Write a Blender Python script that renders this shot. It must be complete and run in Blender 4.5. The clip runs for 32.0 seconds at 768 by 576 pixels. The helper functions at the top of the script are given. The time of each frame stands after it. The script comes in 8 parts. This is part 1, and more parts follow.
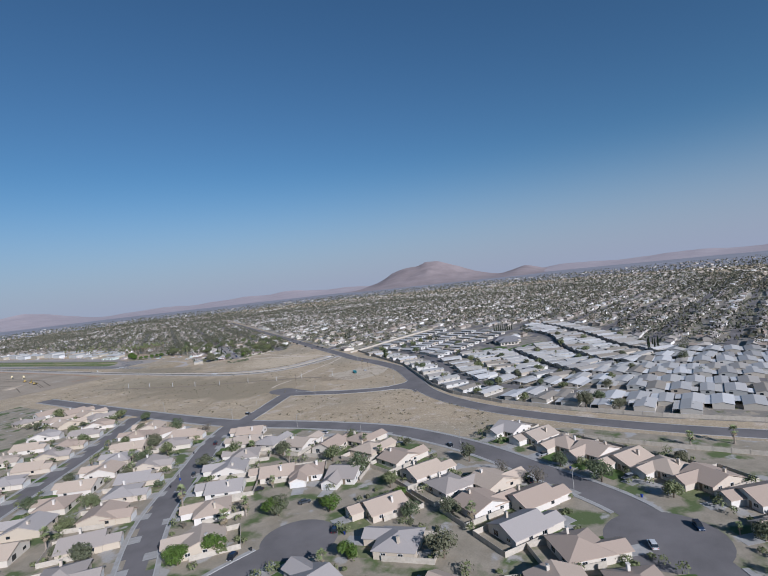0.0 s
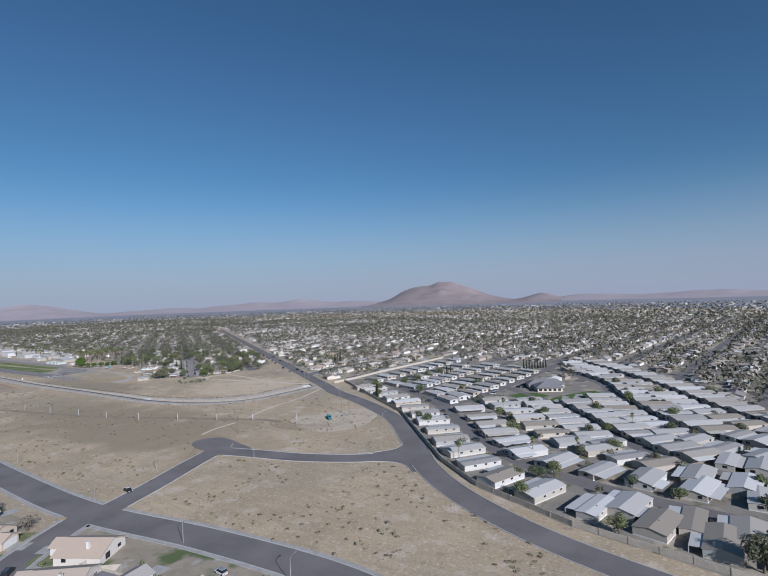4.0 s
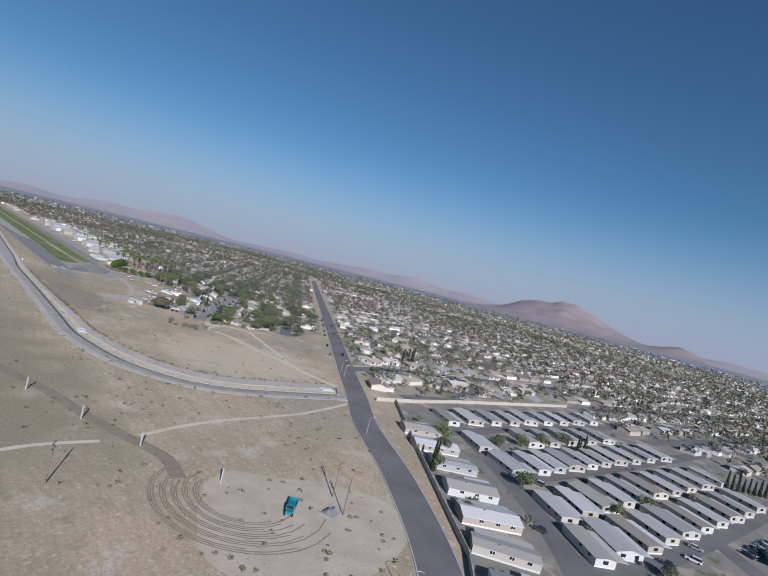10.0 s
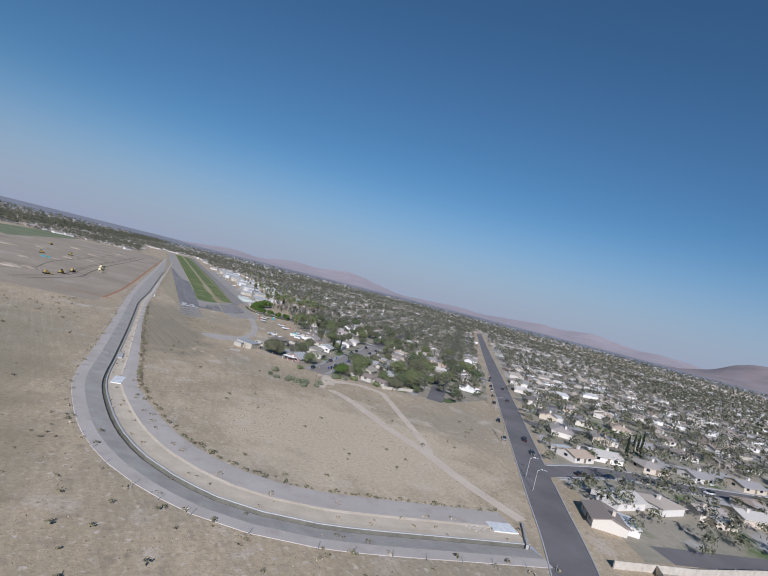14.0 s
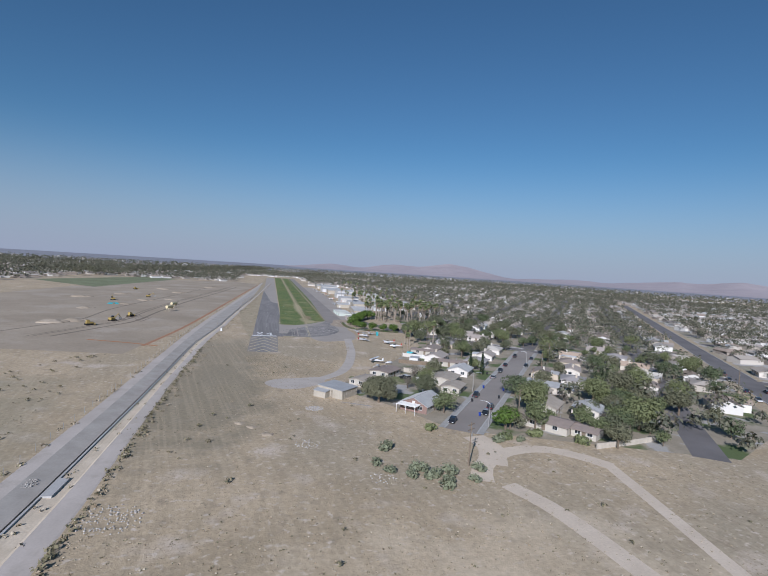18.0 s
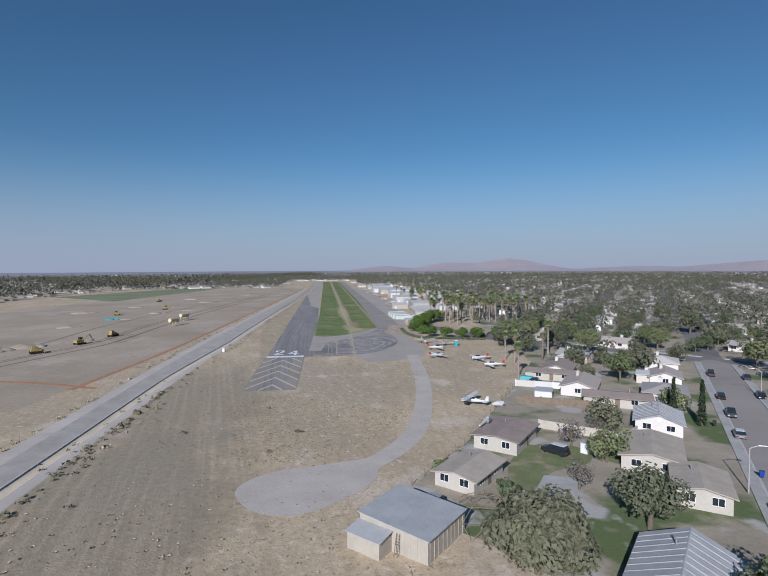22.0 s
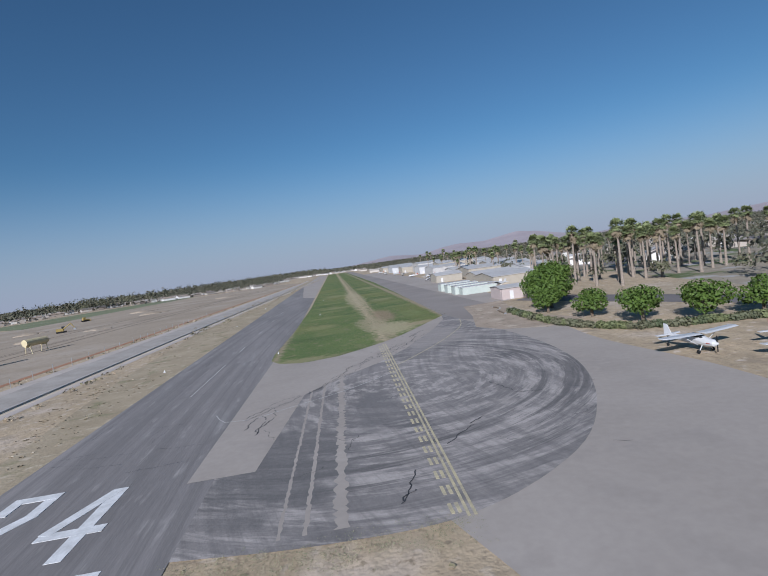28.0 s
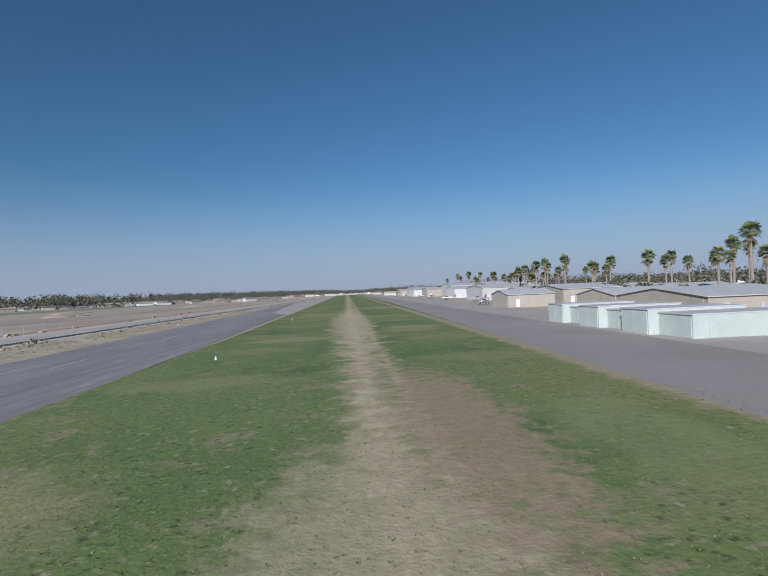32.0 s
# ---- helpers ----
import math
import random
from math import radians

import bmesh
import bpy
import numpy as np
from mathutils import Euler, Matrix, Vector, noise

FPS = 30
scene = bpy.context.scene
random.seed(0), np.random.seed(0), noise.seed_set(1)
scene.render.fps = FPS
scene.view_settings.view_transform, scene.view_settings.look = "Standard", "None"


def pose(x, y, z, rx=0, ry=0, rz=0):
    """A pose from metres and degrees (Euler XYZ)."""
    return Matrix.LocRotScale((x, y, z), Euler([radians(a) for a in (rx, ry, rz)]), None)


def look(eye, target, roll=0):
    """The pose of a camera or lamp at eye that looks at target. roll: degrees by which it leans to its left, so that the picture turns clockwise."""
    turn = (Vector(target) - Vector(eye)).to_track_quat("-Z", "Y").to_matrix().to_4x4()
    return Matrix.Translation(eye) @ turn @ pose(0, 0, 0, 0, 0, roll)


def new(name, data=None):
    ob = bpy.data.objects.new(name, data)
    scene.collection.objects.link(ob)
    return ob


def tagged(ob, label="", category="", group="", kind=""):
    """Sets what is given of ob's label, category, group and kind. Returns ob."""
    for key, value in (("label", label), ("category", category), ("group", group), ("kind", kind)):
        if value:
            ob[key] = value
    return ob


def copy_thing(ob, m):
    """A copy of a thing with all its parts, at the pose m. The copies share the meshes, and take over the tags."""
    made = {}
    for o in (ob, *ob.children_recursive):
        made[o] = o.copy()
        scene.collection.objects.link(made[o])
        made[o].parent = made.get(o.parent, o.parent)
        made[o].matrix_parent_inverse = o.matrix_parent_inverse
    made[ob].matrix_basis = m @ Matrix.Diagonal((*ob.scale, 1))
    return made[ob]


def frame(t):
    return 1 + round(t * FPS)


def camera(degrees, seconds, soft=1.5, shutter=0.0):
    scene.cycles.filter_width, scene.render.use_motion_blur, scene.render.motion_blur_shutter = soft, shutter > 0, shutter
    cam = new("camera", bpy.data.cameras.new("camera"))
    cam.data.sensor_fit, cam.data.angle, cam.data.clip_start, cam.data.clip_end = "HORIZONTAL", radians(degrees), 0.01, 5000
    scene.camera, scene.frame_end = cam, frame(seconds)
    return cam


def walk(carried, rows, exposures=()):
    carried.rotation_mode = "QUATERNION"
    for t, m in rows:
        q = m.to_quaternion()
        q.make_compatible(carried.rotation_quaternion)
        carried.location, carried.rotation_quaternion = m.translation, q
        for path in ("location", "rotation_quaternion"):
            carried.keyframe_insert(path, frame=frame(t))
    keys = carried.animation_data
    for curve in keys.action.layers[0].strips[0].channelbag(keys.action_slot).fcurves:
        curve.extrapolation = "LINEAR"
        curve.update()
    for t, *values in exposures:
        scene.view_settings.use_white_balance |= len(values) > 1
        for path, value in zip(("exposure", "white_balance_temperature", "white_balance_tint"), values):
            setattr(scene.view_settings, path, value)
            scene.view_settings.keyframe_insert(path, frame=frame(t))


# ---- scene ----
import mathutils

cam = camera(76.0, 32.0, soft=1.1)
PATH = [
    (0, (-380.20, -640.20, 79.86), (-362.987, -630.021, 79.499), -6.20),
    (0.5, (-363.54, -632.18, 79.05), (-346.383, -621.914, 78.529), -7.34),
    (1, (-347.41, -623.87, 78.20), (-330.210, -613.677, 77.697), -7.48),
    (1.5, (-333.11, -616.91, 77.24), (-315.848, -606.806, 76.954), -6.82),
    (2, (-319.04, -609.80, 76.15), (-301.737, -599.774, 76.162), -5.90),
    (2.5, (-304.38, -602.08, 75.34), (-287.086, -592.029, 75.562), -4.70),
    (3, (-290.17, -595.23, 73.98), (-272.948, -585.069, 74.373), -3.55),
    (3.5, (-276.57, -588.64, 74.16), (-259.441, -578.326, 74.596), -2.32),
    (5.5, (-214.51, -552.68, 67.82), (-197.901, -541.541, 67.829), -2.24),
    (6, (-200.68, -545.03, 67.65), (-184.199, -533.702, 67.578), -1.55),
    (6.5, (-186.93, -538.01, 67.46), (-170.505, -526.607, 67.282), 0.08),
    (7, (-174.21, -531.19, 67.51), (-157.831, -519.720, 67.205), 2.91),
    (7.5, (-161.79, -523.59, 67.78), (-145.543, -511.929, 67.399), 5.74),
    (8, (-148.43, -514.90, 66.55), (-132.437, -502.900, 66.127), 8.53),
    (8.5, (-136.33, -507.42, 66.17), (-120.695, -494.953, 65.637), 10.80),
    (9, (-124.94, -499.55, 65.35), (-109.723, -486.590, 64.749), 12.35),
    (9.5, (-113.78, -491.37, 64.14), (-99.056, -477.849, 63.537), 13.59),
    (10, (-102.53, -481.75, 63.19), (-88.377, -467.635, 62.590), 14.21),
    (10.5, (-91.01, -469.66, 61.91), (-77.456, -454.962, 61.367), 14.65),
    (11, (-80.00, -457.60, 60.00), (-67.056, -442.354, 59.512), 14.66),
    (11.5, (-70.32, -445.71, 57.65), (-58.019, -429.949, 57.265), 15.09),
    (12, (-60.58, -434.34, 54.97), (-49.012, -418.031, 54.738), 15.63),
    (12.5, (-51.31, -422.40, 53.96), (-40.490, -405.578, 53.712), 15.86),
    (13, (-42.82, -411.54, 52.11), (-32.830, -394.217, 52.000), 15.54),
    (13.5, (-35.62, -400.38, 50.21), (-26.432, -382.614, 50.195), 15.16),
    (14, (-29.64, -389.62, 49.51), (-21.204, -371.491, 49.464), 14.24),
    (14.5, (-23.28, -378.61, 48.61), (-15.620, -360.138, 48.473), 13.18),
    (15, (-20.31, -363.43, 46.24), (-13.136, -344.760, 46.081), 11.91),
    (15.5, (-16.44, -350.41, 45.13), (-9.898, -331.514, 44.892), 10.82),
    (17.5, (-1.10, -293.12, 43.75), (3.711, -273.728, 42.913), 4.63),
    (18, (1.55, -278.88, 42.27), (6.073, -259.417, 41.431), 3.62),
    (18.5, (4.14, -264.84, 40.63), (8.287, -245.288, 39.824), 2.36),
    (19, (6.94, -251.56, 39.17), (10.628, -231.921, 38.398), 0.33),
    (19.5, (8.88, -238.62, 38.11), (12.176, -218.911, 37.244), -0.98),
    (20, (10.56, -226.33, 37.25), (13.626, -206.599, 36.204), -1.23),
    (20.5, (12.39, -215.27, 36.54), (15.337, -195.522, 35.455), -1.15),
    (21, (13.58, -203.07, 35.05), (16.414, -183.298, 34.080), -0.54),
    (21.5, (14.17, -190.95, 33.12), (16.850, -171.147, 32.305), -0.26),
    (22, (14.60, -178.73, 32.25), (16.998, -158.892, 31.410), -0.27),
    (22.5, (15.71, -167.26, 31.22), (17.719, -147.382, 30.386), -0.86),
    (23, (17.32, -156.18, 30.22), (19.041, -136.271, 29.318), -2.17),
    (23.5, (17.03, -139.23, 27.68), (18.637, -119.319, 26.711), -2.63),
    (24, (17.31, -126.25, 25.91), (18.764, -106.326, 24.910), -3.05),
    (24.5, (17.93, -113.53, 24.22), (19.392, -93.623, 23.014), -3.14),
    (26.5, (19.16, -62.49, 18.09), (21.150, -42.672, 16.324), -3.16),
    (27, (19.61, -48.46, 16.62), (21.656, -28.626, 15.082), -4.31),
    (27.5, (20.01, -35.16, 15.13), (22.065, -15.312, 13.744), -6.08),
    (28, (20.31, -22.53, 13.57), (22.291, -2.658, 12.459), -7.72),
    (28.5, (20.78, -8.90, 12.59), (22.699, 10.989, 11.696), -8.28),
    (29, (21.27, 1.88, 11.72), (23.176, 21.786, 11.233), -8.76),
    (29.5, (21.89, 13.73, 10.61), (23.811, 33.639, 10.534), -8.57),
    (30, (22.65, 27.05, 9.74), (24.786, 46.938, 9.477), -7.93),
    (30.5, (22.97, 39.53, 8.86), (25.284, 59.386, 8.295), -5.59),
    (31, (25.35, 53.00, 7.61), (27.313, 72.898, 7.335), -5.67),
    (31.5, (26.24, 64.80, 6.67), (27.988, 84.727, 6.667), -4.17),
    (32, (26.84, 79.08, 5.62), (28.373, 99.025, 5.720), -2.40),
]
walk(cam, [(t, look(eye, target, roll)) for t, eye, target, roll in PATH], [(0.0, 0.15, 5650, 15), (32.0, 0.15, 5650, 15)])

# ---- light: one low warm sun from behind, clear hazy sky ----
SUN_AZ, SUN_EL = 28.0, 27.0   # the way the light travels, from +y towards +x, and its height
world = bpy.data.worlds.new("sky")
scene.world = world
world.use_nodes = True
wn, wl = world.node_tree.nodes, world.node_tree.links
sky = wn.new("ShaderNodeTexSky")
sky.sky_type, sky.sun_disc = "NISHITA", False
sky.sun_elevation, sky.sun_rotation = radians(SUN_EL), radians(SUN_AZ + 180)
sky.altitude, sky.air_density, sky.dust_density, sky.ozone_density = 250, 1.0, 0.1, 3.0
wn["Background"].inputs["Strength"].default_value = 0.055
# Pale lavender dust haze that thickens all round towards the horizon.
way, up = wn.new("ShaderNodeTexCoord"), wn.new("ShaderNodeSeparateXYZ")
wl.new(way.outputs["Generated"], up.inputs[0])
thick = wn.new("ShaderNodeMapRange")
thick.interpolation_type = "SMOOTHERSTEP"
thick.inputs["From Min"].default_value, thick.inputs["From Max"].default_value = 0.26, -0.06
thick.inputs["To Max"].default_value = 0.95
wl.new(up.outputs["Z"], thick.inputs["Value"])
haze = wn.new("ShaderNodeMix")
haze.data_type = "RGBA"
wl.new(thick.outputs["Result"], haze.inputs["Factor"])
clear = wn.new("ShaderNodeMix")
clear.data_type, clear.blend_type = "RGBA", "MULTIPLY"
clear.inputs["Factor"].default_value = 1.0
clear.inputs["B"].default_value = (0.76, 1.02, 1.04, 1)
wl.new(sky.outputs["Color"], clear.inputs["A"])
wl.new(clear.outputs["Result"], haze.inputs["A"])
haze.inputs["B"].default_value = (5.5, 5.9, 7.0, 1)
wl.new(haze.outputs["Result"], wn["Background"].inputs["Color"])
sun = new("sun", bpy.data.lights.new("sun", "SUN"))
sun.data.energy, sun.data.angle, sun.data.color = 5.0, radians(0.55), (1.0, 0.95, 0.88)
_az, _el = radians(SUN_AZ), radians(SUN_EL)
sun.matrix_world = look((0, 0, 300), (math.sin(_az) * math.cos(_el), math.cos(_az) * math.cos(_el), 300 - math.sin(_el)))

# ---- materials ----
def material(name, base, dark=None, scale=1.0, rough=0.85, metal=0.0, bump=0.0, bump_scale=None, fine=8.0, spread=0.25, random_tint=0.0, patches=None, detail=6.0, spec=0.3, contrast=(0.35, 0.65), island=False, stretch=None):
    """A procedural surface: two colours mixed by coarse and fine noise in object space, optional third colour in patches, tint by object or by piece."""
    m = bpy.data.materials.new(name)
    m.use_nodes = True
    n, l = m.node_tree.nodes, m.node_tree.links
    b = n["Principled BSDF"]
    b.inputs["Roughness"].default_value, b.inputs["Metallic"].default_value = rough, metal
    b.inputs["Specular IOR Level"].default_value = spec
    co = n.new("ShaderNodeTexCoord")
    vec = co.outputs["Object"]
    if stretch:
        mp = n.new("ShaderNodeMapping")
        mp.inputs["Scale"].default_value = stretch
        l.new(vec, mp.inputs["Vector"])
        vec = mp.outputs["Vector"]
    dark = dark or tuple(c * (1 - spread) for c in base)
    coarse = n.new("ShaderNodeTexNoise")
    coarse.inputs["Scale"].default_value, coarse.inputs["Detail"].default_value = scale, detail
    coarse.inputs["Roughness"].default_value = 0.6
    l.new(vec, coarse.inputs["Vector"])
    ramp = n.new("ShaderNodeValToRGB")
    ramp.color_ramp.elements[0].position, ramp.color_ramp.elements[1].position = contrast
    ramp.color_ramp.elements[0].color, ramp.color_ramp.elements[1].color = (*dark, 1), (*base, 1)
    l.new(coarse.outputs["Fac"], ramp.inputs["Fac"])
    out = ramp.outputs["Color"]
    small = n.new("ShaderNodeTexNoise")
    small.inputs["Scale"].default_value, small.inputs["Detail"].default_value = scale * fine, 5
    l.new(vec, small.inputs["Vector"])
    for colour, size, lo, hi in patches or ():
        big = n.new("ShaderNodeTexNoise")
        big.inputs["Scale"].default_value, big.inputs["Detail"].default_value = size, 5
        l.new(vec, big.inputs["Vector"])
        pick = n.new("ShaderNodeMapRange")
        pick.inputs["From Min"].default_value, pick.inputs["From Max"].default_value = lo, hi
        l.new(big.outputs["Fac"], pick.inputs["Value"])
        mix = n.new("ShaderNodeMix")
        mix.data_type = "RGBA"
        l.new(pick.outputs["Result"], mix.inputs["Factor"])
        l.new(out, mix.inputs["A"])
        mix.inputs["B"].default_value = (*colour, 1)
        out = mix.outputs["Result"]
    grain = n.new("ShaderNodeMapRange")
    grain.inputs["To Min"].default_value, grain.inputs["To Max"].default_value = 1 - spread, 1 + spread
    l.new(small.outputs["Fac"], grain.inputs["Value"])
    value = grain.outputs["Result"]
    if random_tint:
        info = n.new("ShaderNodeNewGeometry" if island else "ShaderNodeObjectInfo")
        tint = n.new("ShaderNodeMapRange")
        tint.inputs["To Min"].default_value, tint.inputs["To Max"].default_value = 1 - random_tint, 1 + random_tint
        l.new(info.outputs["Random Per Island" if island else "Random"], tint.inputs["Value"])
        times = n.new("ShaderNodeMath")
        times.operation = "MULTIPLY"
        l.new(value, times.inputs[0])
        l.new(tint.outputs["Result"], times.inputs[1])
        value = times.outputs["Value"]
    scaled = n.new("ShaderNodeVectorMath")
    scaled.operation = "SCALE"
    l.new(out, scaled.inputs[0])
    l.new(value, scaled.inputs["Scale"])
    l.new(scaled.outputs["Vector"], b.inputs["Base Color"])
    if bump:
        rough_noise = n.new("ShaderNodeTexNoise")
        rough_noise.inputs["Scale"].default_value, rough_noise.inputs["Detail"].default_value = bump_scale or scale * fine, 4
        l.new(vec, rough_noise.inputs["Vector"])
        bp = n.new("ShaderNodeBump")
        bp.inputs["Strength"].default_value, bp.inputs["Distance"].default_value = bump, 0.25
        l.new(rough_noise.outputs["Fac"], bp.inputs["Height"])
        l.new(bp.outputs["Normal"], b.inputs["Normal"])
    return m


def palette(name, colours, rough=0.8, spread=0.12, scale=0.6, metal=0.0, spec=0.3, island=False):
    """A surface whose colour is picked by the object's (or piece's) own random number, with fine mottling."""
    m = material(name, colours[0], rough=rough, scale=scale, spread=spread, metal=metal, spec=spec)
    n, l = m.node_tree.nodes, m.node_tree.links
    info = n.new("ShaderNodeNewGeometry" if island else "ShaderNodeObjectInfo")
    ramp = n.new("ShaderNodeValToRGB")
    ramp.color_ramp.interpolation = "CONSTANT"
    while len(ramp.color_ramp.elements) < len(colours):
        ramp.color_ramp.elements.new(0.5)
    for i, (e, c) in enumerate(zip(ramp.color_ramp.elements, colours)):
        e.position, e.color = i / len(colours), (*c, 1)
    l.new(info.outputs["Random Per Island" if island else "Random"], ramp.inputs["Fac"])
    scaled = next(x for x in n if x.type == "VECT_MATH")
    l.new(ramp.outputs["Color"], scaled.inputs[0])
    return m


def glass(name, colour=(0.02, 0.025, 0.03), rough=0.08):
    m = material(name, colour, spread=0.2, rough=rough, spec=0.6, scale=2.0)
    return m


DRY = material("dry_field", (0.470, 0.370, 0.246), (0.356, 0.281, 0.182), scale=0.035, fine=30, spread=0.32, rough=0.95, bump=0.3, bump_scale=3.2,
               patches=(((0.345, 0.288, 0.201), 0.012, 0.5, 0.62), ((0.298, 0.239, 0.165), 0.25, 0.56, 0.72), ((0.515, 0.428, 0.340), 0.08, 0.57, 0.7), ((0.275, 0.217, 0.147), 2.2, 0.56, 0.68), ((0.538, 0.456, 0.363), 0.7, 0.58, 0.7)))
MARGIN = material("brown_margin_dirt", (0.395, 0.318, 0.240), (0.305, 0.246, 0.182), scale=0.25, fine=18, spread=0.2, rough=0.95, bump=0.3, bump_scale=1.5, patches=(((0.46, 0.385, 0.295), 0.3, 0.55, 0.68), ((0.24, 0.20, 0.135), 0.8, 0.58, 0.7)))
BARE = material("bare_dirt", (0.508, 0.427, 0.324), (0.421, 0.351, 0.259), scale=0.12, fine=18, spread=0.15, rough=0.95, bump=0.3, bump_scale=1.2)
STRAW = material("straw_verge", (0.395, 0.325, 0.222), (0.300, 0.245, 0.160), scale=0.12, fine=25, spread=0.2, rough=0.95, bump=0.25, bump_scale=3, patches=(((0.235, 0.215, 0.12), 0.3, 0.56, 0.68), ((0.47, 0.40, 0.295), 0.7, 0.57, 0.7)))
GRADED = material("graded_dirt", (0.375, 0.310, 0.232), (0.285, 0.233, 0.170), scale=0.02, fine=40, spread=0.2, rough=0.95, bump=0.4,
                  patches=(((0.335, 0.275, 0.205), 0.05, 0.54, 0.68), ((0.385, 0.325, 0.255), 0.03, 0.52, 0.66), ((0.29, 0.24, 0.175), 0.25, 0.56, 0.72)))
TOWN = material("town_ground", (0.390, 0.338, 0.260), (0.260, 0.234, 0.169), scale=0.03, fine=20, spread=0.25, rough=0.95,
                patches=(((0.125, 0.163, 0.062), 0.06, 0.57, 0.66), ((0.413, 0.388, 0.362), 0.04, 0.55, 0.62)))
YARD = material("yard_ground", (0.333, 0.287, 0.218), (0.253, 0.218, 0.161), scale=0.15, fine=12, spread=0.2, rough=0.95, bump=0.2,
                patches=(((0.10, 0.13, 0.05), 0.07, 0.52, 0.6), ((0.36, 0.34, 0.31), 0.09, 0.58, 0.63)))
ASPHALT = material("asphalt", (0.183, 0.168, 0.162), (0.135, 0.125, 0.120), scale=0.06, fine=60, spread=0.12, rough=0.9, bump=0.1, bump_scale=9)
OLD_ASPHALT = material("old_runway_asphalt", (0.270, 0.250, 0.236), (0.180, 0.168, 0.160), scale=0.09, fine=30, spread=0.14, rough=0.92, stretch=(1, 0.18, 1), bump=0.1, bump_scale=8,
                       patches=(((0.25, 0.238, 0.225), 0.3, 0.55, 0.7), ((0.32, 0.30, 0.28), 1.2, 0.6, 0.75)))
APRON = material("patched_apron_asphalt", (0.262, 0.241, 0.224), (0.186, 0.173, 0.162), scale=0.12, fine=26, spread=0.2, rough=0.92, contrast=(0.36, 0.66), detail=8, bump=0.12, bump_scale=7, patches=(((0.304, 0.278, 0.252), 0.35, 0.56, 0.72), ((0.137, 0.131, 0.126), 0.09, 0.56, 0.66)))
TAXI = material("grey_taxiway", (0.283, 0.253, 0.225), (0.231, 0.205, 0.183), scale=0.05, fine=40, spread=0.1, rough=0.92)
PAD = material("pale_pad", (0.372, 0.332, 0.290), (0.312, 0.277, 0.240), scale=0.06, fine=30, spread=0.1, rough=0.92, patches=(((0.30, 0.268, 0.235), 0.25, 0.55, 0.7), ((0.35, 0.31, 0.268), 0.5, 0.5, 0.75)))
CONCRETE = material("concrete", (0.378, 0.365, 0.342), (0.297, 0.284, 0.261), scale=0.3, fine=12, spread=0.12, rough=0.9)
CHANNEL = material("channel_concrete", (0.410, 0.375, 0.330), (0.330, 0.300, 0.262), scale=0.2, fine=14, spread=0.15, rough=0.92, bump=0.1)
SAND = material("channel_sand", (0.58, 0.49, 0.375), (0.49, 0.41, 0.305), scale=0.2, fine=12, spread=0.15, rough=0.95, bump=0.2)
CHANNEL_ROAD = material("channel_road_gravel", (0.475, 0.420, 0.370), (0.405, 0.357, 0.312), scale=0.08, fine=30, spread=0.12, rough=0.95, patches=(((0.38, 0.335, 0.285), 0.2, 0.55, 0.7),))
# Gutter floor and side in one dark brown-grey.
DARK_GUTTER = material("dark_gutter_bed", (0.16, 0.15, 0.12), (0.11, 0.105, 0.085), scale=0.4, rough=0.7, spread=0.3)
KERB = material("kerb_concrete", (0.425, 0.412, 0.391), scale=0.8, rough=0.9, spread=0.12)
GRASS = material("airfield_grass", (0.142, 0.186, 0.054), (0.090, 0.140, 0.038), scale=0.05, fine=60, spread=0.3, rough=0.9, bump=0.18, bump_scale=7,
                 patches=(((0.23, 0.205, 0.11), 0.06, 0.58, 0.7), ((0.07, 0.115, 0.03), 0.075, 0.55, 0.64), ((0.165, 0.18, 0.055), 0.03, 0.5, 0.62), ((0.22, 0.19, 0.11), 0.4, 0.58, 0.7), ((0.27, 0.235, 0.145), 2.4, 0.6, 0.7), ((0.05, 0.075, 0.025), 4.0, 0.56, 0.7), ((0.20, 0.20, 0.08), 9.0, 0.56, 0.68)))
LAWN = material("lawn", (0.09, 0.14, 0.035), (0.06, 0.10, 0.025), scale=0.4, fine=20, spread=0.25, rough=0.9, bump=0.3, bump_scale=6)
PAINT = material("white_marking_paint", (0.72, 0.72, 0.70), (0.55, 0.55, 0.53), scale=0.9, fine=8, spread=0.1, rough=0.7)
YARD_LAWN = material("dull_yard_lawn", (0.175, 0.190, 0.090), (0.125, 0.145, 0.062), scale=0.35, fine=20, spread=0.25, rough=0.9, bump=0.3, bump_scale=6, patches=(((0.27, 0.235, 0.15), 0.25, 0.52, 0.66),))
YELLOW = material("faded_yellow_paint", (0.54, 0.47, 0.29), (0.36, 0.32, 0.23), scale=1.6, fine=6, spread=0.2, rough=0.75)
OLD_WHITE = material("worn_white_paint", (0.50, 0.48, 0.45), (0.36, 0.34, 0.32), scale=1.4, fine=8, spread=0.2, rough=0.8)
PALE_PATH = material("pale_trodden_dirt", (0.60, 0.505, 0.395), (0.53, 0.44, 0.34), scale=0.15, fine=16, spread=0.14, rough=0.95, bump=0.2)
TRACK = material("earth_tracks", (0.285, 0.230, 0.166), (0.225, 0.178, 0.128), scale=0.3, fine=14, spread=0.18, rough=0.95, bump=0.3)
STUCCO = palette("stucco_walls", [(0.528, 0.476, 0.403), (0.592, 0.554, 0.502), (0.480, 0.413, 0.334), (0.560, 0.515, 0.456), (0.456, 0.390, 0.304)], rough=0.9)
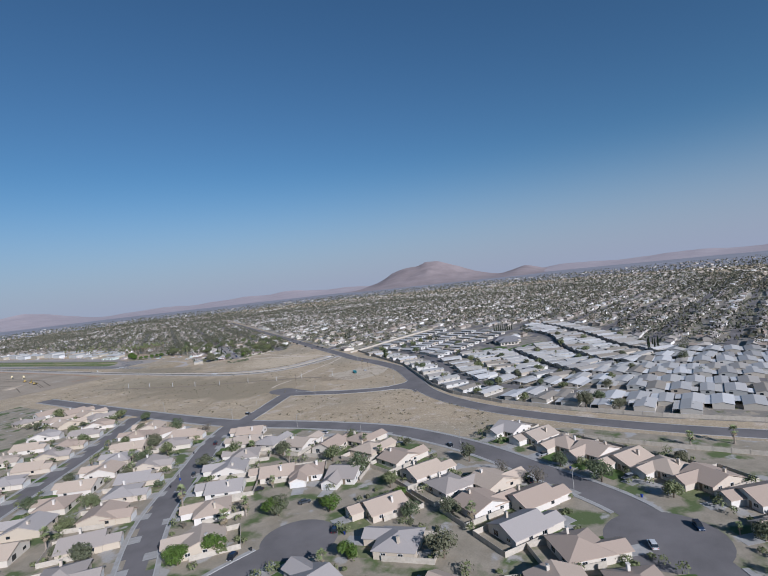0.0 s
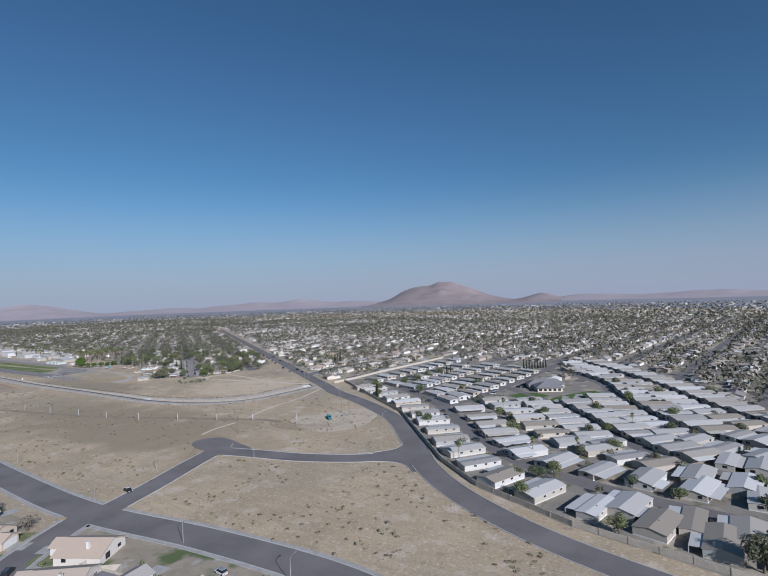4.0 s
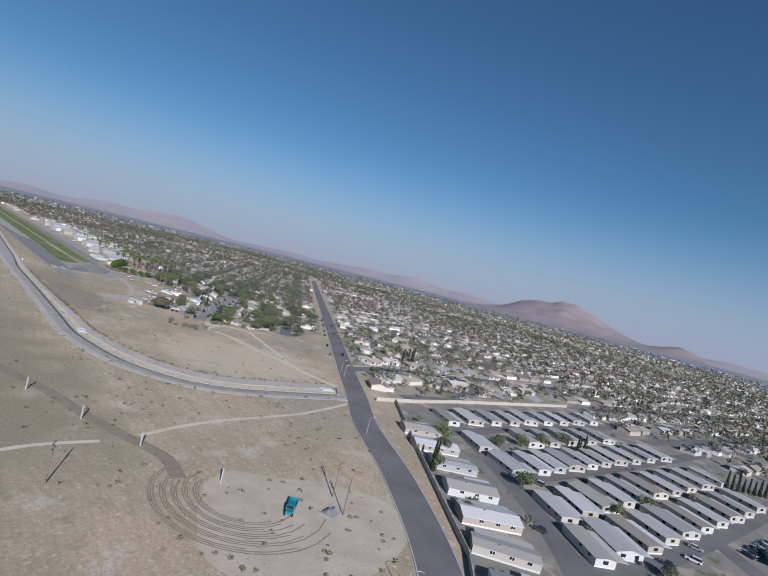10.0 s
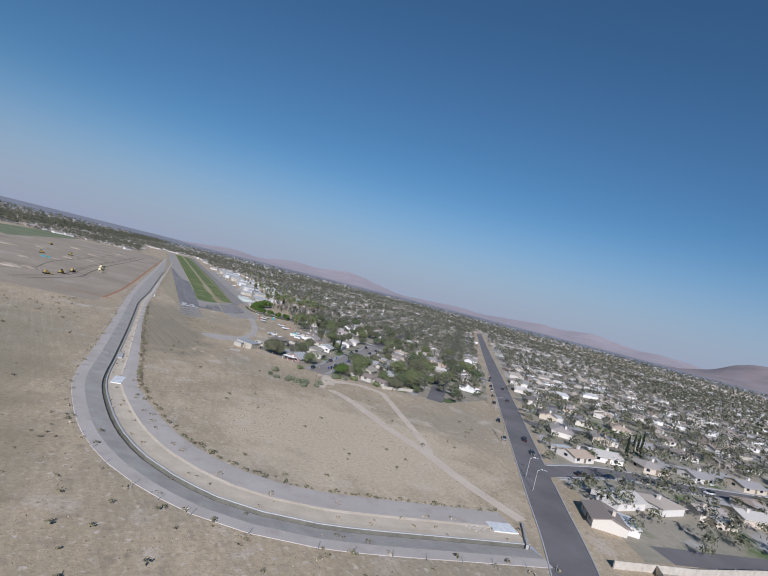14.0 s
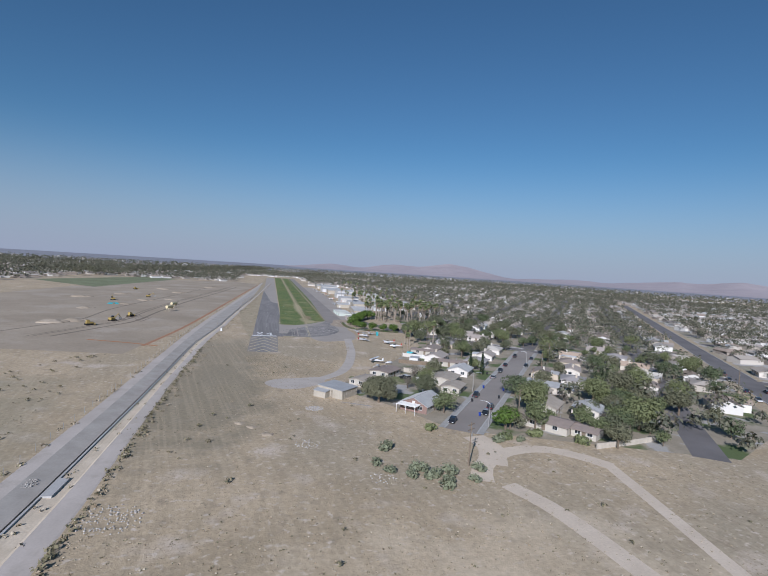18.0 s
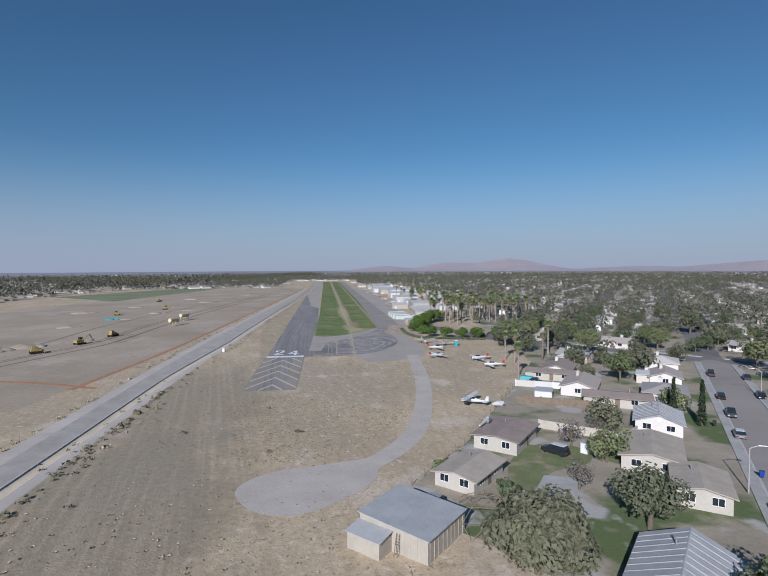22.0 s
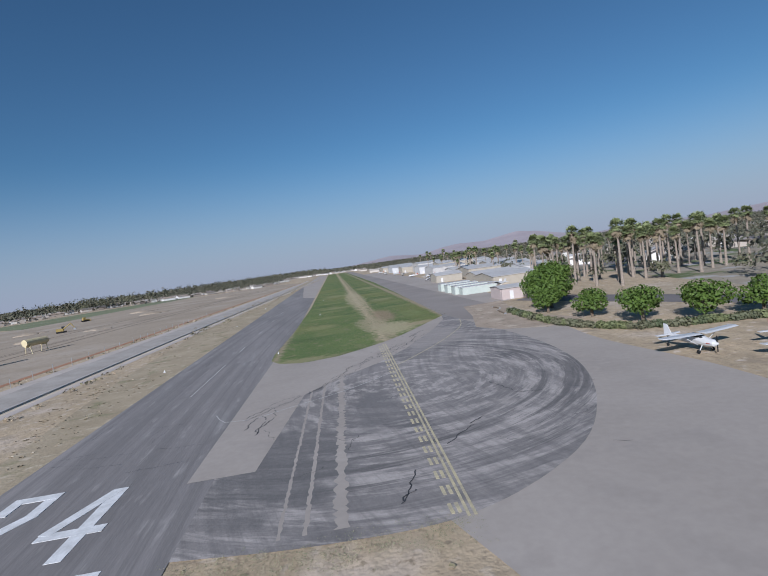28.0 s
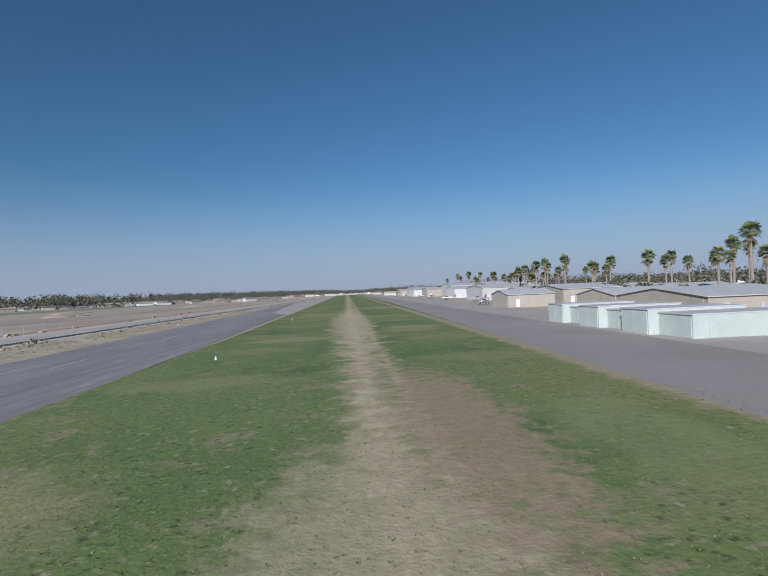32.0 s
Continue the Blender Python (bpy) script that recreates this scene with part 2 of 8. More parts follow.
ROOF = palette("tile_roofs", [(0.437, 0.348, 0.272), (0.400, 0.331, 0.266), (0.339, 0.296, 0.261), (0.461, 0.372, 0.289), (0.377, 0.296, 0.233), (0.352, 0.319, 0.294)], rough=0.9, spread=0.2, scale=1.5)
TRIM = material("white_trim", (0.646, 0.637, 0.612), rough=0.6, spread=0.06)
GARAGE = material("garage_door_paint", (0.607, 0.590, 0.558), rough=0.55, spread=0.06)
WINDOW = glass("window_glass")
SIDING = palette("mobile_home_siding", [(0.42, 0.39, 0.34), (0.50, 0.485, 0.45), (0.36, 0.31, 0.25), (0.33, 0.33, 0.31), (0.45, 0.40, 0.33), (0.38, 0.345, 0.29)], rough=0.6)
METAL_ROOF = palette("mobile_home_roofs", [(0.42, 0.40, 0.365), (0.33, 0.31, 0.285), (0.48, 0.46, 0.43), (0.37, 0.335, 0.29), (0.45, 0.43, 0.40), (0.30, 0.26, 0.21), (0.40, 0.385, 0.36), (0.55, 0.535, 0.51)], rough=0.55, spread=0.14)
AWNING = palette("metal_awnings", [(0.60, 0.59, 0.565), (0.52, 0.505, 0.48), (0.48, 0.45, 0.40)], rough=0.5)
SHINGLE = palette("shingle_roofs", [(0.406, 0.346, 0.285), (0.358, 0.312, 0.273), (0.262, 0.220, 0.186), (0.501, 0.461, 0.406), (0.429, 0.333, 0.253), (0.310, 0.287, 0.273)], rough=0.9, spread=0.2, scale=1.5)
WOOD = material("weathered_wood", (0.20, 0.155, 0.11), scale=1.5, spread=0.25, rough=0.9)
BLOCK = material("block_wall", (0.47, 0.42, 0.35), (0.38, 0.34, 0.28), scale=0.7, spread=0.15, rough=0.92)
STEEL = material("galvanised_steel", (0.45, 0.46, 0.46), rough=0.45, metal=0.7, spread=0.1)
BARK = material("bark", (0.16, 0.125, 0.09), scale=3, spread=0.3, rough=0.95)
PALM_BARK = material("palm_bark", (0.30, 0.25, 0.20), scale=3, spread=0.3, rough=0.95)
LEAF = palette("tree_leaves", [(0.112, 0.130, 0.058), (0.085, 0.105, 0.052), (0.135, 0.150, 0.066), (0.120, 0.120, 0.070), (0.098, 0.106, 0.060)], rough=0.7, spread=0.35, scale=1.2)
BRIGHT_LEAF = material("bright_leaves", (0.089, 0.141, 0.022), (0.052, 0.089, 0.015), scale=1.2, spread=0.35, rough=0.65)
SAGE_LEAF = material("dusty_sage_leaves", (0.19, 0.205, 0.135), (0.13, 0.145, 0.085), scale=1.5, spread=0.3, rough=0.9)
GREY_LEAF = material("bare_twiggy_crown", (0.17, 0.15, 0.12), (0.12, 0.105, 0.08), scale=1.5, spread=0.3, rough=0.9)
FROND = material("palm_fronds", (0.225, 0.255, 0.115), (0.155, 0.185, 0.08), scale=1.5, spread=0.3, rough=0.6)
SKIRT = material("dead_fronds", (0.23, 0.185, 0.12), (0.16, 0.13, 0.085), scale=2, spread=0.3, rough=0.95)
CYPRESS_LEAF = material("cypress_leaves", (0.03, 0.045, 0.02), scale=2, spread=0.4, rough=0.85)
SCRUB = palette("dry_scrub", [(0.27, 0.22, 0.15), (0.20, 0.175, 0.11), (0.33, 0.27, 0.19), (0.16, 0.145, 0.085), (0.38, 0.33, 0.25)], island=True, rough=0.95)
GRAVEL = material("grey_gravel", (0.455, 0.405, 0.355), (0.385, 0.342, 0.298), scale=0.15, fine=16, spread=0.14, rough=0.95, bump=0.15)
PARK_GROUND = material("park_paving", (0.250, 0.226, 0.192), (0.204, 0.184, 0.154), scale=0.1, fine=12, spread=0.15, rough=0.95, patches=(((0.345, 0.297, 0.227), 0.09, 0.54, 0.6), ((0.127, 0.138, 0.062), 0.12, 0.6, 0.66)))
ROCK = palette("broken_rock", [(0.36, 0.335, 0.30), (0.29, 0.265, 0.24), (0.41, 0.385, 0.35)], island=True, rough=0.95)


def mask_mix(m, value, colour):
    """Mixes a colour into a material's paint by a value socket, before the grain is applied."""
    n, l = m.node_tree.nodes, m.node_tree.links
    scaled = next(x for x in n if x.type == "VECT_MATH" and x.operation == "SCALE")
    mix = n.new("ShaderNodeMix")
    mix.data_type = "RGBA"
    l.new(scaled.inputs[0].links[0].from_socket, mix.inputs["A"])
    mix.inputs["B"].default_value = (*colour, 1)
    l.new(value, mix.inputs["Factor"])
    l.new(mix.outputs["Result"], scaled.inputs[0])


def node(m, kind, operation=None, **values):
    x = m.node_tree.nodes.new(kind)
    if operation:
        x.operation = operation
    for i, v in values.items():
        x.inputs[int(i[1:])].default_value = v
    return x


def split_xy(m):
    co = node(m, "ShaderNodeTexCoord")
    xyz = node(m, "ShaderNodeSeparateXYZ")
    m.node_tree.links.new(co.outputs["Object"], xyz.inputs[0])
    return co, xyz


def worn_line(m, x, half, colour, scale, strength=1.0, core=0.62):
    """A worn stripe along y, ragged by noise."""
    l = m.node_tree.links
    co, xyz = split_xy(m)
    off = node(m, "ShaderNodeMath", "SUBTRACT", i1=x)
    l.new(xyz.outputs["X"], off.inputs[0])
    dist = node(m, "ShaderNodeMath", "ABSOLUTE")
    l.new(off.outputs[0], dist.inputs[0])
    fade = node(m, "ShaderNodeMapRange")
    fade.inputs["From Min"].default_value, fade.inputs["From Max"].default_value = half, 0.0
    fade.inputs["To Min"].default_value, fade.inputs["To Max"].default_value = -0.25, core
    l.new(dist.outputs[0], fade.inputs["Value"])
    tex = node(m, "ShaderNodeTexNoise")
    tex.inputs["Scale"].default_value, tex.inputs["Detail"].default_value = scale, 6
    l.new(co.outputs["Object"], tex.inputs["Vector"])
    both = node(m, "ShaderNodeMath", "ADD")
    l.new(fade.outputs[0], both.inputs[0])
    l.new(tex.outputs["Fac"], both.inputs[1])
    cut = node(m, "ShaderNodeMapRange")
    cut.inputs["From Min"].default_value, cut.inputs["From Max"].default_value = 0.62, 0.95
    cut.inputs["To Max"].default_value = strength
    l.new(both.outputs[0], cut.inputs["Value"])
    mask_mix(m, cut.outputs[0], colour)


def worn_patch(m, cx, cy, rx, ry, colour, scale, strength=1.0):
    """A worn oval with a ragged edge."""
    l = m.node_tree.links
    co, xyz = split_xy(m)
    v = node(m, "ShaderNodeCombineXYZ")
    for axis, c, r in (("X", cx, rx), ("Y", cy, ry)):
        off = node(m, "ShaderNodeMath", "SUBTRACT", i1=c)
        over = node(m, "ShaderNodeMath", "DIVIDE", i1=r)
        l.new(xyz.outputs[axis], off.inputs[0])
        l.new(off.outputs[0], over.inputs[0])
        l.new(over.outputs[0], v.inputs[axis])
    far = node(m, "ShaderNodeVectorMath", "LENGTH")
    l.new(v.outputs[0], far.inputs[0])
    fade = node(m, "ShaderNodeMapRange")
    fade.inputs["From Min"].default_value, fade.inputs["From Max"].default_value = 1.25, 0.35
    fade.inputs["To Min"].default_value, fade.inputs["To Max"].default_value = -0.25, 0.45
    l.new(far.outputs["Value"], fade.inputs["Value"])
    tex = node(m, "ShaderNodeTexNoise")
    tex.inputs["Scale"].default_value, tex.inputs["Detail"].default_value = scale, 8
    l.new(co.outputs["Object"], tex.inputs["Vector"])
    both = node(m, "ShaderNodeMath", "ADD")
    l.new(fade.outputs[0], both.inputs[0])
    l.new(tex.outputs["Fac"], both.inputs[1])
    cut = node(m, "ShaderNodeMapRange")
    cut.inputs["From Min"].default_value, cut.inputs["From Max"].default_value = 0.55, 0.85
    cut.inputs["To Max"].default_value = strength
    l.new(both.outputs[0], cut.inputs["Value"])
    mask_mix(m, cut.outputs[0], colour)


for k in range(9):
    for x in (17.0, 37.0):
        worn_patch(GRASS, x + 1.5 * (k % 2), 112 + 17 * k + 6 * (x > 20), 6.5, 3.6, (0.215, 0.215, 0.092), 0.25, 0.5)
worn_patch(GRASS, 18.5, 82, 6, 8, (0.175, 0.190, 0.070), 0.3, 0.5)
worn_line(GRASS, 27.8, 6.0, (0.225, 0.215, 0.105), 0.14, 0.6, 0.5)
worn_line(GRASS, 28.0, 5.0, (0.33, 0.270, 0.165), 0.4, 0.8, 0.42)
worn_line(GRASS, 27.6, 4.2, (0.47, 0.375, 0.245), 0.9, 0.95, 0.30)
worn_line(GRASS, 29.8, 2.2, (0.42, 0.325, 0.215), 1.3, 0.9, 0.30)
worn_patch(GRASS, 31.0, 75, 6.5, 12, (0.37, 0.325, 0.190), 0.9, 0.9)
worn_patch(GRASS, 27.5, 86, 5.0, 16, (0.34, 0.29, 0.175), 0.9, 0.7)
worn_patch(GRASS, 31.5, 100, 3.5, 18, (0.30, 0.215, 0.14), 1.2, 0.75)
worn_patch(GRASS, 27.5, 175, 5, 70, (0.40, 0.34, 0.21), 0.4, 0.7)
worn_patch(GRASS, 15.5, 92, 5, 6, (0.24, 0.235, 0.10), 0.5, 0.6)
worn_patch(GRASS, 37.5, 96, 4, 9, (0.20, 0.225, 0.085), 0.5, 0.6)
worn_patch(GRASS, 20.0, 140, 7, 5, (0.27, 0.245, 0.12), 0.3, 0.6)
worn_patch(GRASS, 36.0, 150, 6, 8, (0.26, 0.24, 0.12), 0.3, 0.55)
worn_patch(GRASS, 20.0, 205, 7, 9, (0.27, 0.245, 0.12), 0.3, 0.6)
worn_patch(GRASS, 36.0, 240, 7, 14, (0.27, 0.245, 0.12), 0.3, 0.55)
worn_patch(DRY, -15.0, -122.0, 26, 75, (0.235, 0.200, 0.136), 0.10, 0.85)
worn_patch(DRY, -16.0, -66.0, 22, 66, (0.262, 0.222, 0.155), 0.10, 0.8)
worn_patch(DRY, -75.0, -175.0, 38, 95, (0.290, 0.250, 0.168), 0.06, 0.7)


def streaks(m, colour, lean, across, along, strength):
    """Faint parallel mowing lines that run at a lean, in degrees, from +y."""
    l = m.node_tree.links
    co = node(m, "ShaderNodeTexCoord")
    turn = node(m, "ShaderNodeMapping")
    turn.inputs["Rotation"].default_value = (0, 0, radians(lean))
    l.new(co.outputs["Object"], turn.inputs["Vector"])
    size = node(m, "ShaderNodeMapping")
    size.inputs["Scale"].default_value = (across, along, 1)
    l.new(turn.outputs["Vector"], size.inputs["Vector"])
    tex = node(m, "ShaderNodeTexNoise")
    tex.inputs["Scale"].default_value, tex.inputs["Detail"].default_value = 1.0, 4
    l.new(size.outputs["Vector"], tex.inputs["Vector"])
    cut = node(m, "ShaderNodeMapRange")
    cut.inputs["From Min"].default_value, cut.inputs["From Max"].default_value = 0.48, 0.62
    cut.inputs["To Max"].default_value = strength
    l.new(tex.outputs["Fac"], cut.inputs["Value"])
    mask_mix(m, cut.outputs[0], colour)


streaks(DRY, (0.30, 0.245, 0.165), 8, 0.55, 0.012, 0.28)
streaks(DRY, (0.56, 0.46, 0.33), -12, 0.9, 0.02, 0.16)
worn_patch(DRY, 38.0, -250.0, 62, 62, (0.545, 0.445, 0.315), 0.09, 0.75)
worn_patch(DRY, -88.0, -275.0, 58, 150, (0.270, 0.222, 0.146), 0.05, 0.85)
worn_patch(GRASS, 14.0, 53, 7, 3.0, (0.28, 0.25, 0.13), 0.9, 0.75)
worn_patch(GRASS, 38.0, 76, 7, 3.5, (0.33, 0.27, 0.16), 0.9, 0.8)
worn_line(GRASS, 9.4, 2.2, (0.33, 0.26, 0.17), 0.6, 0.8, 0.45)
worn_line(GRASS, 43.0, 2.4, (0.33, 0.26, 0.17), 0.6, 0.8)


def ring_marks(m, cx, cy, colour, strength=0.75, scale=1.1, sweep=3.0, cut_at=(0.46, 0.6), band=None):
    """Curved tyre marks round a turning point, over all the surface or in a ring round it (band)."""
    l = m.node_tree.links
    co, xyz = split_xy(m)
    dx, dy = node(m, "ShaderNodeMath", "SUBTRACT", i1=cx), node(m, "ShaderNodeMath", "SUBTRACT", i1=cy)
    l.new(xyz.outputs["X"], dx.inputs[0])
    l.new(xyz.outputs["Y"], dy.inputs[0])
    v = node(m, "ShaderNodeCombineXYZ")
    l.new(dx.outputs[0], v.inputs[0])
    l.new(dy.outputs[0], v.inputs[1])
    r = node(m, "ShaderNodeVectorMath", "LENGTH")
    l.new(v.outputs[0], r.inputs[0])
    a = node(m, "ShaderNodeMath", "ARCTAN2")
    l.new(dy.outputs[0], a.inputs[0])
    l.new(dx.outputs[0], a.inputs[1])
    swing = node(m, "ShaderNodeMath", "MULTIPLY", i1=sweep)
    l.new(a.outputs[0], swing.inputs[0])
    polar = node(m, "ShaderNodeCombineXYZ")
    l.new(r.outputs["Value"], polar.inputs[0])
    l.new(swing.outputs[0], polar.inputs[1])
    tex = node(m, "ShaderNodeTexNoise")
    tex.inputs["Scale"].default_value, tex.inputs["Detail"].default_value = scale, 8
    tex.inputs["Roughness"].default_value = 0.68
    l.new(polar.outputs[0], tex.inputs["Vector"])
    cut = node(m, "ShaderNodeMapRange")
    cut.inputs["From Min"].default_value, cut.inputs["From Max"].default_value = cut_at
    cut.inputs["To Max"].default_value = strength
    l.new(tex.outputs["Fac"], cut.inputs["Value"])
    mask = cut.outputs[0]
    if band:
        rise = node(m, "ShaderNodeMapRange")
        rise.inputs["From Min"].default_value, rise.inputs["From Max"].default_value = band
        l.new(r.outputs["Value"], rise.inputs["Value"])
        both = node(m, "ShaderNodeMath", "MULTIPLY")
        l.new(mask, both.inputs[0])
        l.new(rise.outputs[0], both.inputs[1])
        fall = node(m, "ShaderNodeMapRange")
        fall.inputs["From Min"].default_value, fall.inputs["From Max"].default_value = 26.0, 32.0
        fall.inputs["To Min"].default_value, fall.inputs["To Max"].default_value = 1.0, 0.0
        l.new(r.outputs["Value"], fall.inputs["Value"])
        ends = node(m, "ShaderNodeMath", "MULTIPLY")
        l.new(both.outputs[0], ends.inputs[0])
        l.new(fall.outputs[0], ends.inputs[1])
        mask = ends.outputs[0]
    mask_mix(m, mask, colour)


ring_marks(APRON, 26.0, 30.0, (0.395, 0.360, 0.328), 0.95, 0.62, 3.2, (0.49, 0.58))
ring_marks(APRON, 21.5, 33.0, (0.385, 0.350, 0.32), 0.8, 1.5, 2.0, (0.5, 0.6), (12.0, 20.0))
ring_marks(APRON, 21.5, 33.0, (0.105, 0.100, 0.096), 0.75, 0.9, 1.2, (0.5, 0.58), (15.0, 21.0))
ring_marks(APRON, 95.0, 30.0, (0.13, 0.122, 0.116), 0.4)
worn_patch(APRON, 15.0, 13.0, 7, 11, (0.135, 0.129, 0.123), 0.5, 0.8)
worn_patch(APRON, 22.5, 22.0, 4, 9, (0.150, 0.142, 0.135), 0.5, 0.7)
worn_patch(APRON, 34.0, 58.0, 9, 15, (0.300, 0.272, 0.246), 0.3, 0.8)
ring_marks(OLD_ASPHALT, 900.0, 60.0, (0.15, 0.141, 0.133), 0.6)

# ---- building tools ----
class Shape:
    """Vertices and faces of one part, gathered from simple solids."""
    def __init__(self):
        self.v, self.f = [], []

    def add(self, verts, faces, m=None):
        k = len(self.v)
        self.v += [tuple(m @ Vector(p)) for p in verts] if m else [tuple(p) for p in verts]
        self.f += [tuple(i + k for i in f) for f in faces]
        return self

    def box(self, x0, y0, z0, x1, y1, z1, m=None):
        return self.add([(x0, y0, z0), (x1, y0, z0), (x1, y1, z0), (x0, y1, z0), (x0, y0, z1), (x1, y0, z1), (x1, y1, z1), (x0, y1, z1)],
                        [(3, 2, 1, 0), (4, 5, 6, 7), (0, 1, 5, 4), (1, 2, 6, 5), (2, 3, 7, 6), (3, 0, 4, 7)], m)

    def loft(self, rings, m=None, caps=True):
        """Closed rings of equal count, joined in order."""
        n = len(rings[0])
        verts = [p for r in rings for p in r]
        faces = [(a * n + i, a * n + (i + 1) % n, (a + 1) * n + (i + 1) % n, (a + 1) * n + i) for a in range(len(rings) - 1) for i in range(n)]
        if caps:
            faces += [tuple(range(n - 1, -1, -1)), tuple((len(rings) - 1) * n + i for i in range(n))]
        return self.add(verts, faces, m)

    def tube(self, a, b, ra, rb=None, n=8, m=None):
        a, b = Vector(a), Vector(b)
        rb = ra if rb is None else rb
        q = (b - a).to_track_quat("Z", "Y").to_matrix()
        ring = lambda c, r: [c + q @ Vector((r * math.cos(2 * math.pi * i / n), r * math.sin(2 * math.pi * i / n), 0)) for i in range(n)]
        return self.loft([ring(a, ra), ring(b, rb)], m)

    def gable(self, x0, y0, x1, y1, z, rise, over=0.5, thick=0.22, m=None):
        """A gable roof with its ridge along x, eaves overhanging, as two thick slopes."""
        yc, half = (y0 + y1) / 2, (y1 - y0) / 2
        drop = over * rise / half
        for s in (-1, 1):
            ye = yc + s * (half + over)
            ps = [(x0 - over, yc, z + rise), (x1 + over, yc, z + rise), (x1 + over, ye, z - drop), (x0 - over, ye, z - drop)]
            if s > 0:
                ps = ps[::-1]
            top = [(p[0], p[1], p[2] + thick) for p in ps]
            self.loft([ps, top], m)
        return self

    def gable_wall(self, x, y0, y1, z, rise, thick=0.15, m=None):
        ps = [(x, y0, z), (x, y1, z), (x, (y0 + y1) / 2, z + rise)]
        return self.loft([ps, [(p[0] + thick, p[1], p[2]) for p in ps]], m)

    def hip(self, x0, y0, x1, y1, z, rise, over=0.5, thick=0.2, m=None):
        x0, y0, x1, y1 = x0 - over, y0 - over, x1 + over, y1 + over
        h = min(x1 - x0, y1 - y0) / 2
        yc, xc = (y0 + y1) / 2, (x0 + x1) / 2
        if x1 - x0 >= y1 - y0:
            a, b = (x0 + h, yc, z + rise + thick), (x1 - h, yc, z + rise + thick)
        else:
            a, b = (xc, y0 + h, z + rise + thick), (xc, y1 - h, z + rise + thick)
        low = [(x0, y0, z), (x1, y0, z), (x1, y1, z), (x0, y1, z)]
        mid = [(p[0], p[1], z + thick) for p in low]
        verts = low + mid + [a, b]
        faces = [(3, 2, 1, 0)] + [(i, (i + 1) % 4, 4 + (i + 1) % 4, 4 + i) for i in range(4)]
        faces += [(4, 5, 9, 8), (5, 6, 9), (6, 7, 8, 9), (7, 4, 8)] if x1 - x0 >= y1 - y0 else [(4, 5, 8), (5, 6, 9, 8), (6, 7, 9), (7, 4, 8, 9)]
        return self.add(verts, faces, m)

    def mesh(self, name, mat, smooth=False):
        me = bpy.data.meshes.new(name)
        me.from_pydata(self.v, [], self.f)
        me.materials.append(mat)
        if smooth:
            me.polygons.foreach_set("use_smooth", [True] * len(me.polygons))
        me.update()
        return me


def part(name, shape, mat, parent=None, label="", smooth=False):
    ob = new(name, shape.mesh(name, mat, smooth))
    if parent:
        ob.parent = parent
    return tagged(ob, label)


def structure(name, shape, mat, label, category):
    return tagged(part(name, shape, mat), label, category, kind="structure")


def stuff(name, shape, mat, label, category, smooth=False):
    return tagged(part(name, shape, mat, smooth=smooth), label, category, kind="stuff")


def thing(name, label, category, group=""):
    return tagged(new(name), label, category, group)


def smooth_line(points, step=6.0):
    """A Catmull-Rom curve through the points, in the plan."""
    p = [Vector((*q, 0)) for q in points]
    p = [2 * p[0] - p[1]] + p + [2 * p[-1] - p[-2]]
    out = []
    for i in range(1, len(p) - 2):
        n = max(1, int((p[i + 1] - p[i]).length / step))
        for j in range(n):
            t = j / n
            out.append(0.5 * (2 * p[i] + (p[i + 1] - p[i - 1]) * t + (2 * p[i - 1] - 5 * p[i] + 4 * p[i + 1] - p[i + 2]) * t * t + (3 * p[i] - p[i - 1] - 3 * p[i + 1] + p[i + 2]) * t ** 3))
    return out + [p[-2]]


def offsets(line, *sides):
    """For each point of a line, points that far to its right."""
    rows = []
    for i, p in enumerate(line):
        d = (line[min(i + 1, len(line) - 1)] - line[max(i - 1, 0)]).normalized()
        rows.append([p + Vector((d.y, -d.x, 0)) * s for s in sides])
    return rows


def profile(shape, line, section, close=False):
    """Sweeps a section of (side, height) along a line."""
    rows = offsets(line, *(s for s, _ in section))
    verts = [(q.x, q.y, h) for r in rows for q, (_, h) in zip(r, section)]
    n = len(section)
    faces = [(a * n + i, (a + 1) * n + i, (a + 1) * n + (i + 1) % n, a * n + (i + 1) % n) for a in range(len(rows) - 1) for i in range(n if close else n - 1)]
    return shape.add(verts, faces)


def sheet(outline, z, depth=0.0):
    s = Shape()
    ps = [(x, y, z) for x, y in outline]
    tris = mathutils.geometry.tessellate_polygon([[Vector(p) for p in ps]])
    up = []
    for t in tris:
        a, b, c = (Vector(ps[i]) for i in t)
        up.append(tuple(t) if (b - a).cross(c - a).z > 0 else tuple(reversed(t)))
    return s.add(ps, up)


def disc(cx, cy, r, n=28):
    return [(cx + r * math.cos(2 * math.pi * i / n), cy + r * math.sin(2 * math.pi * i / n)) for i in range(n)]


def inside(x, y, outline):
    hit = False
    for i, (ax, ay) in enumerate(outline):
        bx, by = outline[i - 1]
        if (ay > y) != (by > y) and x < (bx - ax) * (y - ay) / (by - ay) + ax:
            hit = not hit
    return hit


def near_line(x, y, line, d):
    for a, b in zip(line, line[1:]):
        ux, uy = b[0] - a[0], b[1] - a[1]
        t = max(0.0, min(1.0, ((x - a[0]) * ux + (y - a[1]) * uy) / (ux * ux + uy * uy + 1e-9)))
        if (x - a[0] - t * ux) ** 2 + (y - a[1] - t * uy) ** 2 < d * d:
            return True
    return False

